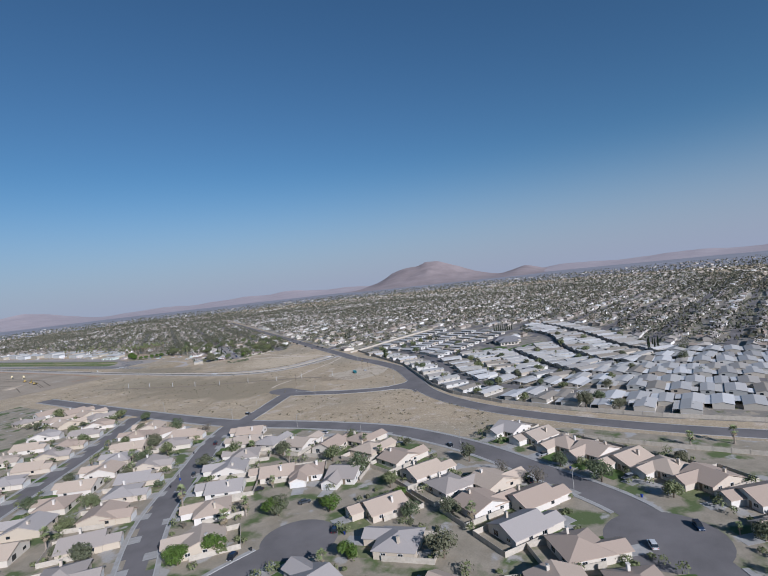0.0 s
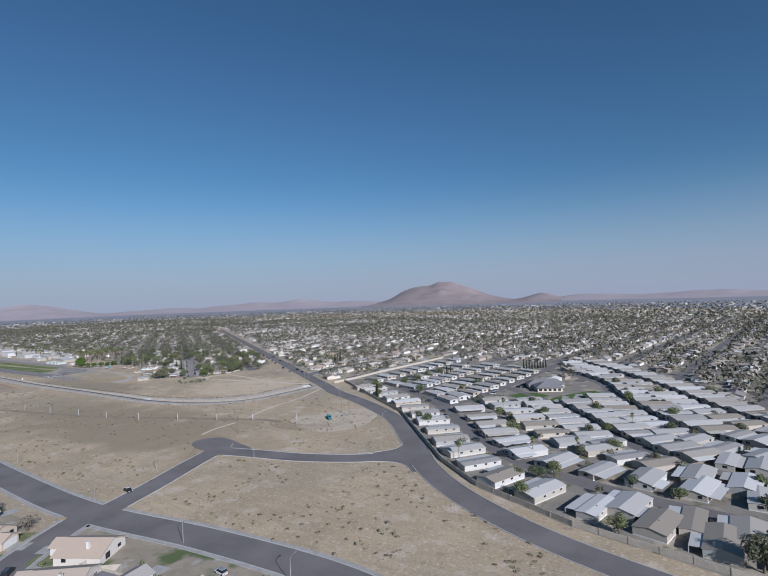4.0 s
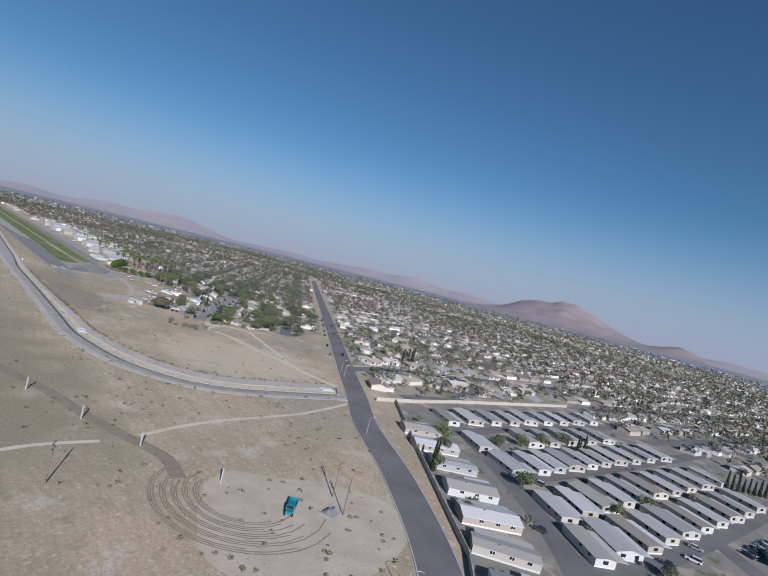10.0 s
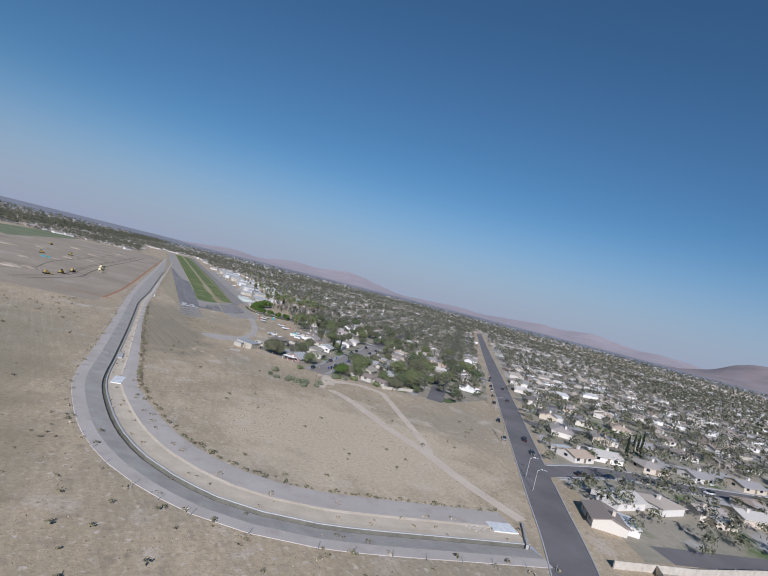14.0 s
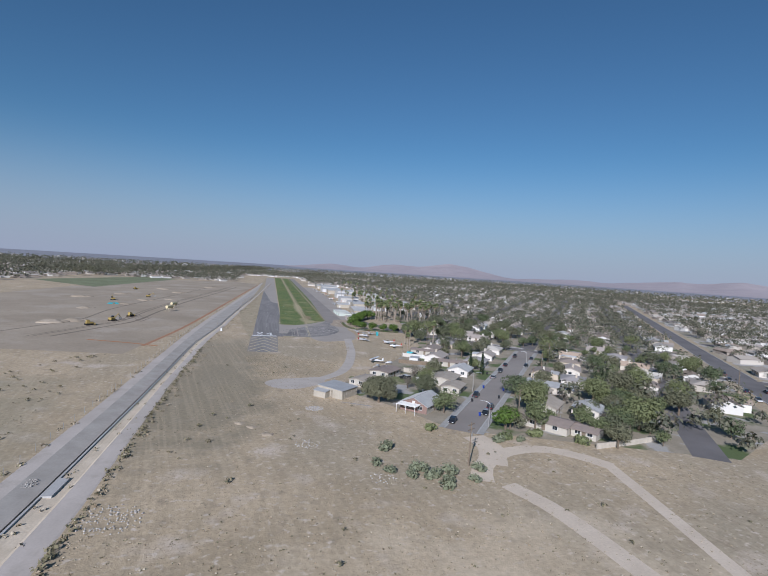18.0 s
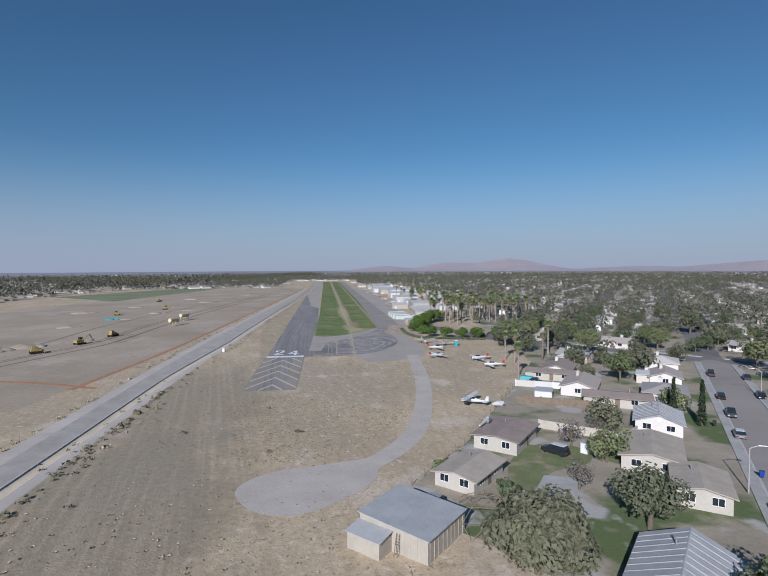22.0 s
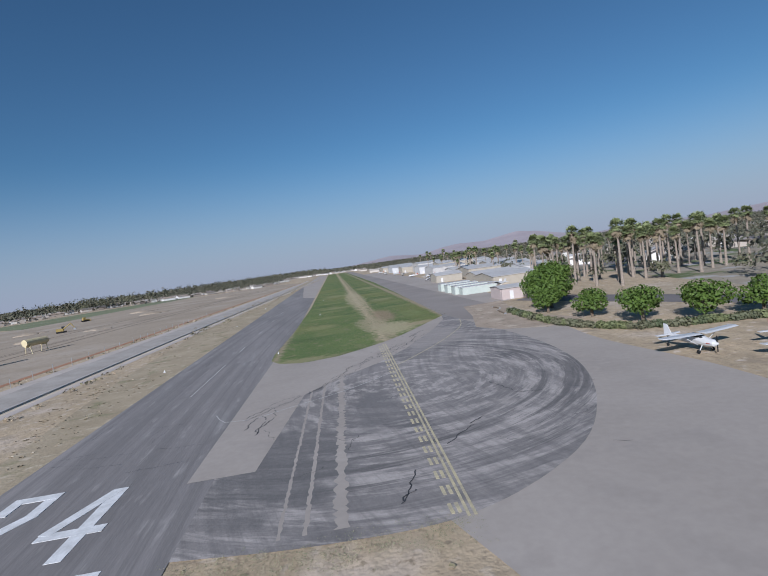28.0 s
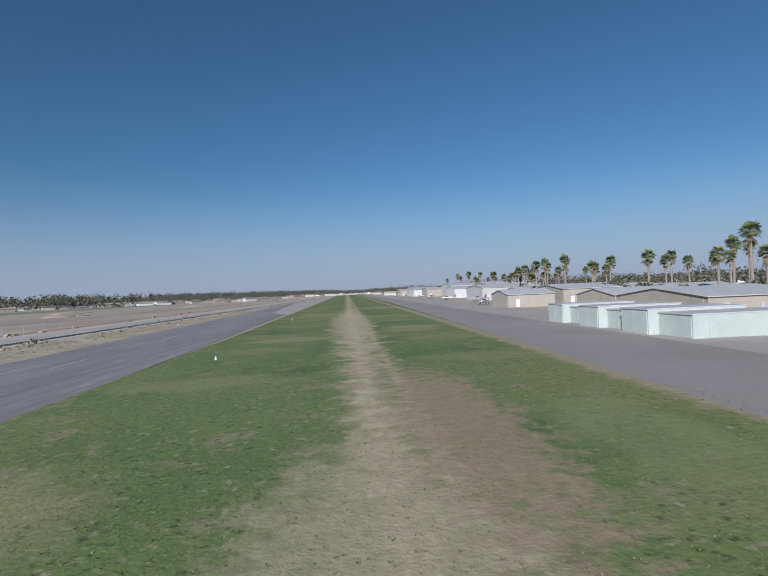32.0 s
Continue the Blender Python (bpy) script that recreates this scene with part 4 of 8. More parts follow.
def tract_house(kind):
    """A one-storey stucco tract house with its front and garage on -y."""
    ob = thing("tract_house", ("stucco tract house with a long tan tiled gable roof", "stucco tract house with a hipped brown tile roof", "cream stucco house with crossing grey-tan gable roofs")[kind], "house", "houses of the tract estate")
    w, d, h = (12.0, 16.5, 2.55) if kind != 1 else (13.0, 15.0, 2.55)
    walls, roof = Shape(), Shape()
    x0, y0, x1, y1 = -w / 2, -d / 2 + 3, w / 2, d / 2
    walls.box(x0, y0, 0, x1, y1, h)
    gx0, gx1 = x0 + 0.3, x0 + 6.6
    walls.box(gx0, -d / 2 - 2, 0, gx1, y0, h)
    if kind == 0:
        m = Matrix.Rotation(math.pi / 2, 4, "Z")
        roof.gable(y0, -x1, y1, -x0, h, 2.4, m=m)
        walls.gable_wall(y0, -x1, -x0, h, 2.35, m=m)
        walls.gable_wall(y1 - 0.15, -x1, -x0, h, 2.35, m=m)
        roof.gable(-d / 2 - 2, -gx1, y0 + 3, -gx0, h, 1.3, m=m)
        walls.gable_wall(-d / 2 - 2, -gx1, -gx0, h, 1.25, m=m)
    elif kind == 1:
        roof.hip(x0, y0, x1, y1, h, 2.3)
        m = Matrix.Rotation(math.pi / 2, 4, "Z")
        roof.gable(-d / 2 - 2, -gx1, y0 + 4, -gx0, h + 0.004, 1.3, m=m)
        walls.gable_wall(-d / 2 - 2, -gx1, -gx0, h, 1.25, m=m)
    else:
        roof.gable(x0, y0, x1, y1, h, 2.3)
        walls.gable_wall(x0, y0, y1, h, 2.25)
        walls.gable_wall(x1 - 0.15, y0, y1, h, 2.25)
        m = Matrix.Rotation(math.pi / 2, 4, "Z")
        roof.gable(-d / 2 - 2, -gx1, y0 + 5, -gx0, h + 0.004, 1.6, m=m)
        walls.gable_wall(-d / 2 - 2, -gx1, -gx0, h, 1.55, m=m)
    part("wall", walls, STUCCO, ob)
    part("roof", roof, ROOF, ob)
    panelled_door("garage_door", ob, (gx0 + gx1) / 2, -d / 2 - 2, 4.8, 2.2, 4, GARAGE)
    panelled_door("front_door", ob, gx1 + 1.2, y0, 1.0, 2.1, 1, WOOD)
    for x in (gx1 + 3.2,):
        window(ob, x, y0, 0.9, 1.7, 1.3, ("y", -1))
    for y in (y0 + 3, y0 + 8)[:2 - LITE]:
        window(ob, x1, y, 0.9, 1.5, 1.2, ("x", 1))
        window(ob, x0, y, 0.9, 1.5, 1.2, ("x", -1))
    window(ob, -3, y1, 0.9, 1.8, 1.2, ("y", 1))
    window(ob, 2.5, y1, 0.3, 2.2, 2.0, ("y", 1))
    chimney(ob, x1 - 2.6, y1 - 5, h - 0.5, h + 3.0)
    return ob


def mobile_home(kind):
    """A low mobile home, its long side along y and its end on -y; a metal awning runs along one side."""
    ob = thing("mobile_home", ("single-wide mobile home with a white metal awning", "double-wide grey-roofed mobile home with a carport", "double-wide mobile home with a tan roof and porch")[kind], "mobile home", "homes of the mobile home park")
    w, d, h = ((6.4, 17.5, 2.4), (9.4, 17.0, 2.45), (9.0, 18.0, 2.45))[kind]
    m = Matrix.Rotation(math.pi / 2, 4, "Z")
    x0, x1, y0, y1 = -w / 2, w / 2, -d / 2, d / 2
    rise = 0.4 if kind == 0 else 0.9
    walls = Shape().box(x0, y0, 0.55 if LITE < 2 else 0.0, x1, y1, h)
    walls.gable_wall(y0, -x1, -x0, h, rise - 0.03, m=m).gable_wall(y1 - 0.15, -x1, -x0, h, rise - 0.03, m=m)
    part("wall", walls, SIDING, ob)
    if LITE < 2:
        part("skirting", Shape().box(x0 + 0.05, y0 + 0.05, 0, x1 - 0.05, y1 - 0.05, 0.55), AWNING, ob)
    part("roof", Shape().gable(y0, -x1, y1, -x0, h, rise, over=0.25, thick=0.12, m=m), METAL_ROOF, ob)
    if not LITE:
        part("roof_vent", Shape().box(-0.9, 1.5, h + rise - 0.2, -0.5, 1.9, h + rise + 0.35), STEEL, ob)
    # Awning on posts.
    aw = 4.2 if kind == 0 else 3.4
    y2, y3 = (y0 + 0.5, y1 - 1) if kind != 1 else (y0 - 0.2, y0 + 9)
    part("awning", Shape().loft([[(x1, y2, h - 0.25), (x1 + aw, y2, h - 0.5), (x1 + aw, y3, h - 0.5), (x1, y3, h - 0.25)], [(x1, y2, h - 0.15), (x1 + aw, y2, h - 0.4), (x1 + aw, y3, h - 0.4), (x1, y3, h - 0.15)]]), AWNING, ob, "white metal awning")
    for i in range(0 if LITE else 4):
        y = y2 + 0.1 + (y3 - y2 - 0.2) * i / 3
        part("awning_post", Shape().box(x1 + aw - 0.12, y - 0.05, 0, x1 + aw - 0.02, y + 0.05, h - 0.49), TRIM, ob)
    for y in (y0 + 3, y0 + 7.5, y0 + 12.5)[:3 - LITE]:
        if not LITE:
            window(ob, x1, y, 1.3, 1.4, 1.0, ("x", 1))
        window(ob, x0, y, 1.3, 1.4, 1.0, ("x", -1))
    window(ob, -w / 4 if kind else 0, y0, 1.0, 1.8, 1.2, ("y", -1))
    if kind and LITE < 2:
        window(ob, w / 4, y0, 1.0, 1.5, 1.2, ("y", -1))
    part("door", Shape().box(x1, y0 + 5, 0.4, x1 + 0.05, y0 + 5.9, 2.35), TRIM, ob)
    if LITE:
        return ob
    part("step", Shape().box(x1, y0 + 4.9, 0, x1 + 0.9, y0 + 6.0, 0.3).box(x1, y0 + 4.9, 0.3, x1 + 0.5, y0 + 6.0, 0.56), CONCRETE, ob)
    return ob


def ranch_house(kind):
    """An older low house; gable, hip or flat-roofed."""
    ob = thing("ranch_house", ("low stucco house with a grey shingle gable roof", "older house with a hipped brown shingle roof", "white clapboard house with a low pale roof and lean-to")[kind], "house", "older houses by the airfield")
    w, d, h = ((12, 8, 2.35), (10.5, 9, 2.4), (10, 7.5, 2.35))[kind]
    x0, x1, y0, y1 = -w / 2, w / 2, -d / 2, d / 2
    walls, roof = Shape().box(x0, y0, 0, x1, y1, h), Shape()
    if kind == 0:
        roof.gable(x0, y0, x1, y1, h, 1.4)
        walls.gable_wall(x0, y0, y1, h, 1.35).gable_wall(x1 - 0.15, y0, y1, h, 1.35)
    elif kind == 1:
        roof.hip(x0, y0, x1, y1, h, 1.4)
    else:
        roof.gable(x0, y0, x1, y1, h, 1.3)
        walls.gable_wall(x0, y0, y1, h, 1.25).gable_wall(x1 - 0.15, y0, y1, h, 1.25)
        part("lean_to", Shape().box(x0 + 1, y1, 0, x1 - 2, y1 + 3.2, 2.2), STUCCO, ob)
        part("lean_to_roof", Shape().loft([[(x0 + 0.7, y1, 2.45), (x1 - 1.7, y1, 2.45), (x1 - 1.7, y1 + 3.5, 2.2), (x0 + 0.7, y1 + 3.5, 2.2)], [(x0 + 0.7, y1, 2.57), (x1 - 1.7, y1, 2.57), (x1 - 1.7, y1 + 3.5, 2.32), (x0 + 0.7, y1 + 3.5, 2.32)]]), AWNING, ob)
    part("wall", walls, STUCCO, ob)
    part("roof", roof, SHINGLE, ob)
    for x in (-w / 3, w / 4):
        window(ob, x, y0, 0.9, 1.6, 1.2, ("y", -1))
        if kind != 2 and not LITE:
            window(ob, x, y1, 0.9, 1.6, 1.2, ("y", 1))
    if not LITE:
        window(ob, x1, 0, 0.9, 1.5, 1.2, ("x", 1))
    window(ob, x0, 0, 0.9, 1.5, 1.2, ("x", -1))
    panelled_door("front_door", ob, 0.2, y0, 1.0, 2.1, 1, WOOD)
    chimney(ob, w / 5, 1.0, h, h + 2.3)
    return ob


def place(makers, spots, lines, first=0, turn=0.0):
    """Copies of the makers' things at the spots, each with its front to the nearest street."""
    made = []
    for i, (x, y) in enumerate(spots):
        a = facing(x, y, lines) + turn
        made.append(copy_thing(makers[(i * 7 + first) % len(makers)], pose(x, y, 0.01, 0, 0, a)))
    return made


def forget(obs):
    for ob in obs:
        for o in (*ob.children_recursive, ob):
            bpy.data.objects.remove(o)


TRACT_STREETS = [STREET_A, STREET_B, STREET_C, CUL_DE_SAC]
A_SOUTH = [(-198, -437), (-194, -452), (-191, -470.5), (-190, -488.5), (-190, -512), (-196, -531), (-207, -548), (-216, -563), (-226, -579), (-237, -595), (-243, -613), (-262, -612)]
CULDESAC_HOUSES = [(-214, -452), (-230, -459), (-246, -474), (-262, -485), (-280, -501), (-227, -485), (-223, -500), (-220, -517), (-240, -546), (-258, -562), (-284, -550), (-275, -590)]
A_NORTH = [(-151.5, -566), (-159, -580), (-166.5, -593.5), (-172, -606), (-178, -618), (-183, -631), (-188.5, -644), (-198, -657), (-216, -664), (-236, -672)]
B_WEST = [(-196, -388), (-210, -395), (-236, -413), (-250, -424), (-262, -434), (-278, -447), (-293, -462), (-308, -478)]
BC_MIDDLE = [(-196, -365), (-192, -345), (-222, -372), (-236, -384), (-250, -394), (-266, -403), (-281, -413), (-296, -424), (-311, -436), (-326, -450)]
C_WEST = [(-195, -295), (-212, -308), (-228, -322), (-243, -334), (-258, -346), (-274, -357), (-290, -368), (-306, -380), (-182, -270), (-178, -250), (-176, -228), (-196, -240), (-200, -262), (-186, -205), (-205, -215), (-222, -280), (-240, -300), (-258, -312)]
HOMES = A_SOUTH + CULDESAC_HOUSES + A_NORTH + B_WEST + BC_MIDDLE + C_WEST
INFILL = []
for lane in TRACT_STREETS:
    line = smooth_line(lane, 2.0)
    for side in (-20, 20):
        for (q,) in offsets(line, side):
            x, y = q.x, q.y
            if inside(x, y, TRACT) and -665 < y < -200 and x > -335 and all(math.hypot(x - u, y - v) > 16.0 for u, v in HOMES + INFILL) and not any(near_line(x, y, l, 17) for l in TRACT_STREETS + [MAIN_ROAD]) and math.hypot(x + 264, y + 530) > 24 and math.hypot(x + 229, y + 632) > 27:
                INFILL.append((x, y))
HOMES = HOMES + INFILL
tract = [tract_house(k) for k in range(3)]
LITE = 1
plain_tract = [tract_house(k) for k in range(3)]
LITE = 0
for n, spots in enumerate((A_SOUTH, CULDESAC_HOUSES, A_NORTH, B_WEST, BC_MIDDLE, C_WEST, INFILL)):
    for house in place(tract if n < 3 else plain_tract, spots, TRACT_STREETS, n):
        m = house.matrix_basis.copy()
        house.scale = (1.02, 1.03, 1.0)
        front = [m @ Vector(q) for q in ((-5.2, -10.3, 0), (-0.4, -10.3, 0), (-0.4, -16.5, 0), (-5.2, -16.5, 0))]
        structure("driveway", Shape().loft([[(q.x, q.y, 0.0) for q in front], [(q.x, q.y, 0.06) for q in front]][::-1]), CONCRETE, "pale concrete driveway before a garage", "driveway")
        side = [m @ Vector(q) for q in ((0.2, -6.2, 0), (6.2, -6.2, 0), (6.2, -14.5, 0), (0.2, -14.5, 0))]
        structure("front_lawn", Shape().loft([[(q.x, q.y, 0.0) for q in side], [(q.x, q.y, 0.05) for q in side]][::-1]), (LAWN, YARD_LAWN, YARD)[(int(abs(house.location.x)) + n) % 3], "small front lawn before a house", "lawn")
        if n > 3:
            continue
        yard = thing("garden_fence", "pale board fence round a back garden", "fence")
        for u0, v0, u1, v1 in ((-7.3, -2, -7.2, 13.5), (7.2, -2, 7.3, 13.5), (-7.2, 13.4, 7.2, 13.5)):
            part("panel", Shape().box(u0, v0, 0, u1, v1, 1.7, m), BLOCK, yard)
forget(tract + plain_tract)

PARK_WEST = [(68.5, -354.5), (59.5, -369.5), (51, -385), (41, -400), (30.5, -414), (18.5, -427), (7, -440), (-6, -452), (-21, -465), (-37, -477), (-49, -489), (-63, -502), (-74, -515), (-81, -532), (-87, -552), (-91, -570), (-95, -586), (-98, -604), (-100, -622), (-101, -642)]
PARK_MIDDLE = [(29, -460), (13, -474), (-1, -485), (-14, -494), (-26, -504), (-39, -515), (-46, -530), (-50, -547), (-52, -564), (-54, -581), (-55, -598), (-57, -616)]
PARK_EAST = [(58, -466), (47, -477), (34, -490), (21, -499), (8, -509), (-5, -519), (-15, -530), (-22, -543), (-29, -556)]
ROW_1 = [(101, -343), (118, -344.5), (134, -346.5), (150, -348.5), (166, -350), (183, -352), (200, -354), (218, -356), (237, -358)]
ROW_B = [(88.5, -370), (128, -373), (144, -375), (163, -377), (181, -379), (200, -381)]
ROW_2 = [(82, -390.5), (96, -393), (108, -394), (121, -396), (135, -397), (149, -398), (164, -400), (180, -402), (197, -404), (215, -407)]
ROW_3 = [(64, -419), (78, -420), (92, -421), (107, -422), (122, -423), (138, -425), (154, -427), (171, -429), (190, -432), (210, -435)]
ROW_4 = [(50, -436), (63, -438), (77, -440), (92, -441), (107, -443), (122, -445), (138, -447), (155, -449), (172, -451), (190, -453)]
homes = [mobile_home(k) for k in range(3)]
place(homes, PARK_WEST, [PARK_ROAD], 1)
LITE = 1
forget(homes[1:])
homes = [homes[0]] + [mobile_home(k) for k in range(3)]
forget(homes[:1])
homes = homes[1:]
place(homes, PARK_MIDDLE, [PARK_ROAD], 2)
place(homes, PARK_EAST, [PARK_ROAD_EAST], 1)

place([homes[0], homes[0], homes[1]], ROW_1, [PARK_CROSS_NORTH], 1, -20)
place([homes[0], homes[2]], ROW_B, [PARK_CROSS], 0, -20)
place([homes[0], homes[1], homes[0]], ROW_2, [PARK_CROSS], 1, -16)
place([homes[0], homes[0], homes[1]], ROW_3, [PARK_CROSS_SOUTH], 0, -16)
place([homes[0], homes[2], homes[0]], ROW_4, [PARK_CROSS_SOUTH], 0, -20)
# Rows along the further lanes, homes side by side.
CLUB = [(70, -462), (215, -466), (160, -520), (112, -532), (76, -518), (66, -505)]
taken = PARK_WEST + PARK_MIDDLE + PARK_EAST + ROW_1 + ROW_B + ROW_2 + ROW_3 + ROW_4
LANES = [plain(p) for p in (PARK_ROAD, PARK_CROSS, PARK_CROSS_SOUTH, PARK_CROSS_NORTH, PARK_ROAD_EAST, PARK_LANE_2, PARK_LANE_3)]


def lane_rows(lane, sides, pitch, limit):
    """Spots for homes down both sides of a lane, clear of other lanes and homes."""
    line, out = smooth_line(lane, 1.0), []
    for side in sides:
        walked = 0.0
        for p, q, r in zip(line, line[1:], offsets(line, side)):
            walked += (q - p).length
            x, y = r[0].x, r[0].y
            if walked < pitch or inside(x, y, CLUB) or any(math.hypot(x - u, y - v) < limit for u, v in taken) or any(near_line(x, y, l, 11.5) for l in LANES):
                continue
            walked = 0.0
            taken.append((x, y))
            out.append((x, y))
    return out


forget(homes)
LITE = 2
homes = [mobile_home(k) for k in range(3)]
wide = [homes[1], homes[2], homes[1], homes[0]]
for lane in (PARK_ROAD[6:], PARK_ROAD_EAST, PARK_LANE_2, PARK_LANE_3):
    place(wide, lane_rows(lane, (-12.5, 12.5), 11.8, 10.8), [lane], 1)
forget(homes)

NORTH_STREETS = [SHORT_STREET, SHORT_CROSS, MAIN_ROAD, SIDE_STREET]
NORTH_WEST = [(80, -60), (96, -70), (108, -54), (84, -40), (120, -36), (100, -20), (130, 5), (110, 30), (150, 20)]
NORTH_EAST = [(122, -106), (116, -92), (134, -86), (146, -68), (158, -50), (136, -130), (150, -112), (166, -96), (176, -76), (184, -52), (172, -12), (190, -30), (205, -10), (184, 12), (160, 40)]
MAIN_EAST = [(141, -245), (160, -242), (180, -250), (205, -256), (232, -262), (258, -268), (98, -296), (120, -283), (137, -285), (155, -290), (178, -292), (202, -298), (224, -302), (250, -304), (166, -212), (190, -215), (214, -220), (240, -226), (185, -182), (210, -185), (236, -190), (262, -200), (205, -150), (232, -155), (258, -160), (225, -118), (250, -122), (245, -85), (275, -90)]
LITE = 0
old = [ranch_house(k) for k in range(3)]
place(old, NORTH_WEST, NORTH_STREETS, 0)
place(old, NORTH_EAST, NORTH_STREETS, 1)
LITE = 1
far_old = [ranch_house(k) for k in range(3)]
for house in place(far_old, MAIN_EAST, NORTH_STREETS, 2):
    house.scale = (1.22, 1.25, 1.05)
forget(old + far_old)

LITE = 0
SALMON = material("salmon_stucco_wall", (0.243, 0.162, 0.135), (0.207, 0.138, 0.115), scale=0.6, rough=0.9, spread=0.12)
SHEET_ROOF = material("pale_ribbed_roof", (0.378, 0.378, 0.370), (0.318, 0.318, 0.314), scale=0.5, rough=0.6, spread=0.1)
BROWN_ROOF = material("flat_brown_roofing", (0.284, 0.230, 0.196), (0.230, 0.189, 0.162), scale=0.4, rough=0.95, spread=0.12)
TAN_ROOF = material("tan_gravel_roofing", (0.388, 0.338, 0.275), (0.325, 0.281, 0.231), scale=0.4, rough=0.95, spread=0.12)
CREAM = material("cream_stucco", (0.448, 0.408, 0.344), (0.400, 0.368, 0.312), scale=0.5, rough=0.9, spread=0.1)


def street_house(x, y, a, w, d, h, rise, wall, roof, label, front=None):
    """A low house whose ridge runs along its own x, with the fronted gable on -x."""
    h -= 0.25
    ob = thing("street_house", label, "house", "older houses by the airfield")
    m = pose(x, y, 0.01, 0, 0, a)
    x0, x1, y0, y1 = -w / 2, w / 2, -d / 2, d / 2
    body = Shape().box(x0, y0, 0, x1, y1, h)
    body.gable_wall(x1 - 0.15, y0, y1, h, rise - 0.05)
    part("wall", body, wall, ob)
    part("gable_front", Shape().box(x0 - 0.12, y0, 0, x0 - 0.004, y1, h).gable_wall(x0 - 0.12, y0, y1, h, rise - 0.05), front or wall, ob)
    part("roof", Shape().gable(x0, y0, x1, y1, h, rise, 0.55, 0.16), roof, ob)
    for i in range(9 if roof == SHEET_ROOF else 0):
        u = x0 + (i + 0.5) * w / 9
        for s in (-1, 1):
            part("roof_rib", Shape().tube((u, s * 0.1, h + rise + 0.17), (u, s * (d / 2 + 0.5), h + 0.17 - 0.5 * rise / (d / 2)), 0.05, n=4), roof, ob)
    part("vent_pipe", Shape().tube((w / 5, 1.0, h + rise * 0.5), (w / 5, 1.0, h + rise + 0.7), 0.09, n=6), STEEL, ob)
    if rise > 1.2:
        part("attic_window", Shape().box(x0 - 0.18, -0.4, h + 0.2, x0 - 0.12, 0.4, h + 0.9), TRIM, ob)
    window(ob, x0 - 0.12, -d / 4, 0.9, 1.5, 1.2, ("x", -1))
    window(ob, x0 - 0.12, d / 4, 0.9, 1.5, 1.2, ("x", -1))
    for u in (-w / 4, w / 4):
        window(ob, u, y0, 0.9, 1.5, 1.2, ("y", -1))
        window(ob, u, y1, 0.9, 1.5, 1.2, ("y", 1))
    panelled_door("front_door", ob, 0, y0, 1.0, 2.1, 1, WOOD)
    ob.matrix_world = m
    return ob


street_house(48.9, -136.3, 47, 11.5, 8.8, 2.6, 1.9, CREAM, SHEET_ROOF, "house with a salmon gable wall and a pale ribbed roof", SALMON)
street_house(36.3, -107.2, 46, 9.6, 6.4, 2.35, 0.6, CREAM, TAN_ROOF, "small cream house with a low tan roof")
street_house(47.6, -92.6, 50, 11.5, 7.8, 2.6, 0.45, CREAM, BROWN_ROOF, "low cream house with a flat dark brown roof")
street_house(66.5, -117, 55, 9, 6.5, 2.6, 0.7, CREAM, TAN_ROOF, "small cream house with a tan gravel roof")
street_house(68, -104.5, 55, 12, 8.5, 2.7, 0.8, CREAM, TAN_ROOF, "low house with a broad tan roof")
street_house(80.5, -89, 55, 10, 8, 2.7, 1.4, STUCCO, SHEET_ROOF, "pale house with a light grey gable roof")
street_house(79.5, -45.2, -32, 14, 6, 2.5, 0.5, CREAM, BROWN_ROOF, "long low cream house behind a white wall")
street_house(82, -72.5, -28, 14, 6, 2.5, 0.6, CREAM, BROWN_ROOF, "low brown-roofed outbuilding along a yard")
street_house(80.5, -156, -54, 13, 8, 2.6, 0.9, CREAM, BROWN_ROOF, "long cream house with a low grey-brown roof")
street_house(87.5, -163.5, -54, 6.5, 6, 2.3, 0.7, CREAM, BROWN_ROOF, "small garage building with a brown roof")
street_house(89, -140, 47, 11, 8.5, 2.7, 1.4, CREAM, TAN_ROOF, "older house with a tan gable roof")
street_house(101, -144.5, 47, 9.5, 8, 2.7, 1.3, STUCCO, SHEET_ROOF, "pale house with a light grey gable roof")
street_house(106, -116, -46, 17, 8, 2.8, 1.0, STUCCO, SHEET_ROOF, "long white house with a pale low roof")
street_house(96, -124, 45, 9, 7, 2.6, 0.9, CREAM, TAN_ROOF, "small tan-roofed house beside the street")

cooler = thing("roof_cooler", "grey metal air cooler on a brown roof", "air conditioner")
part("case", Shape().box(-0.6, -0.5, 0, 0.6, 0.5, 0.8, pose(45, -89.6, 2.95, 0, 0, 51)), STEEL, cooler)
part("fan_cover", Shape().tube((45, -89.6, 3.75), (45, -89.6, 3.82), 0.36, n=12), AWNING, cooler)
part("duct", Shape().tube((44.4, -90.3, 3.3), (42.6, -92.4, 3.15), 0.16, n=8), AWNING, cooler)
hut = thing("garden_shed", "small grey sheet-metal garden shed on dirt", "shed")
hm = pose(67.6, -65.2, 0, 0, 0, -30)
part("wall", Shape().box(-2.0, -1.7, 0, 2.0, 1.7, 2.1, hm), AWNING, hut)
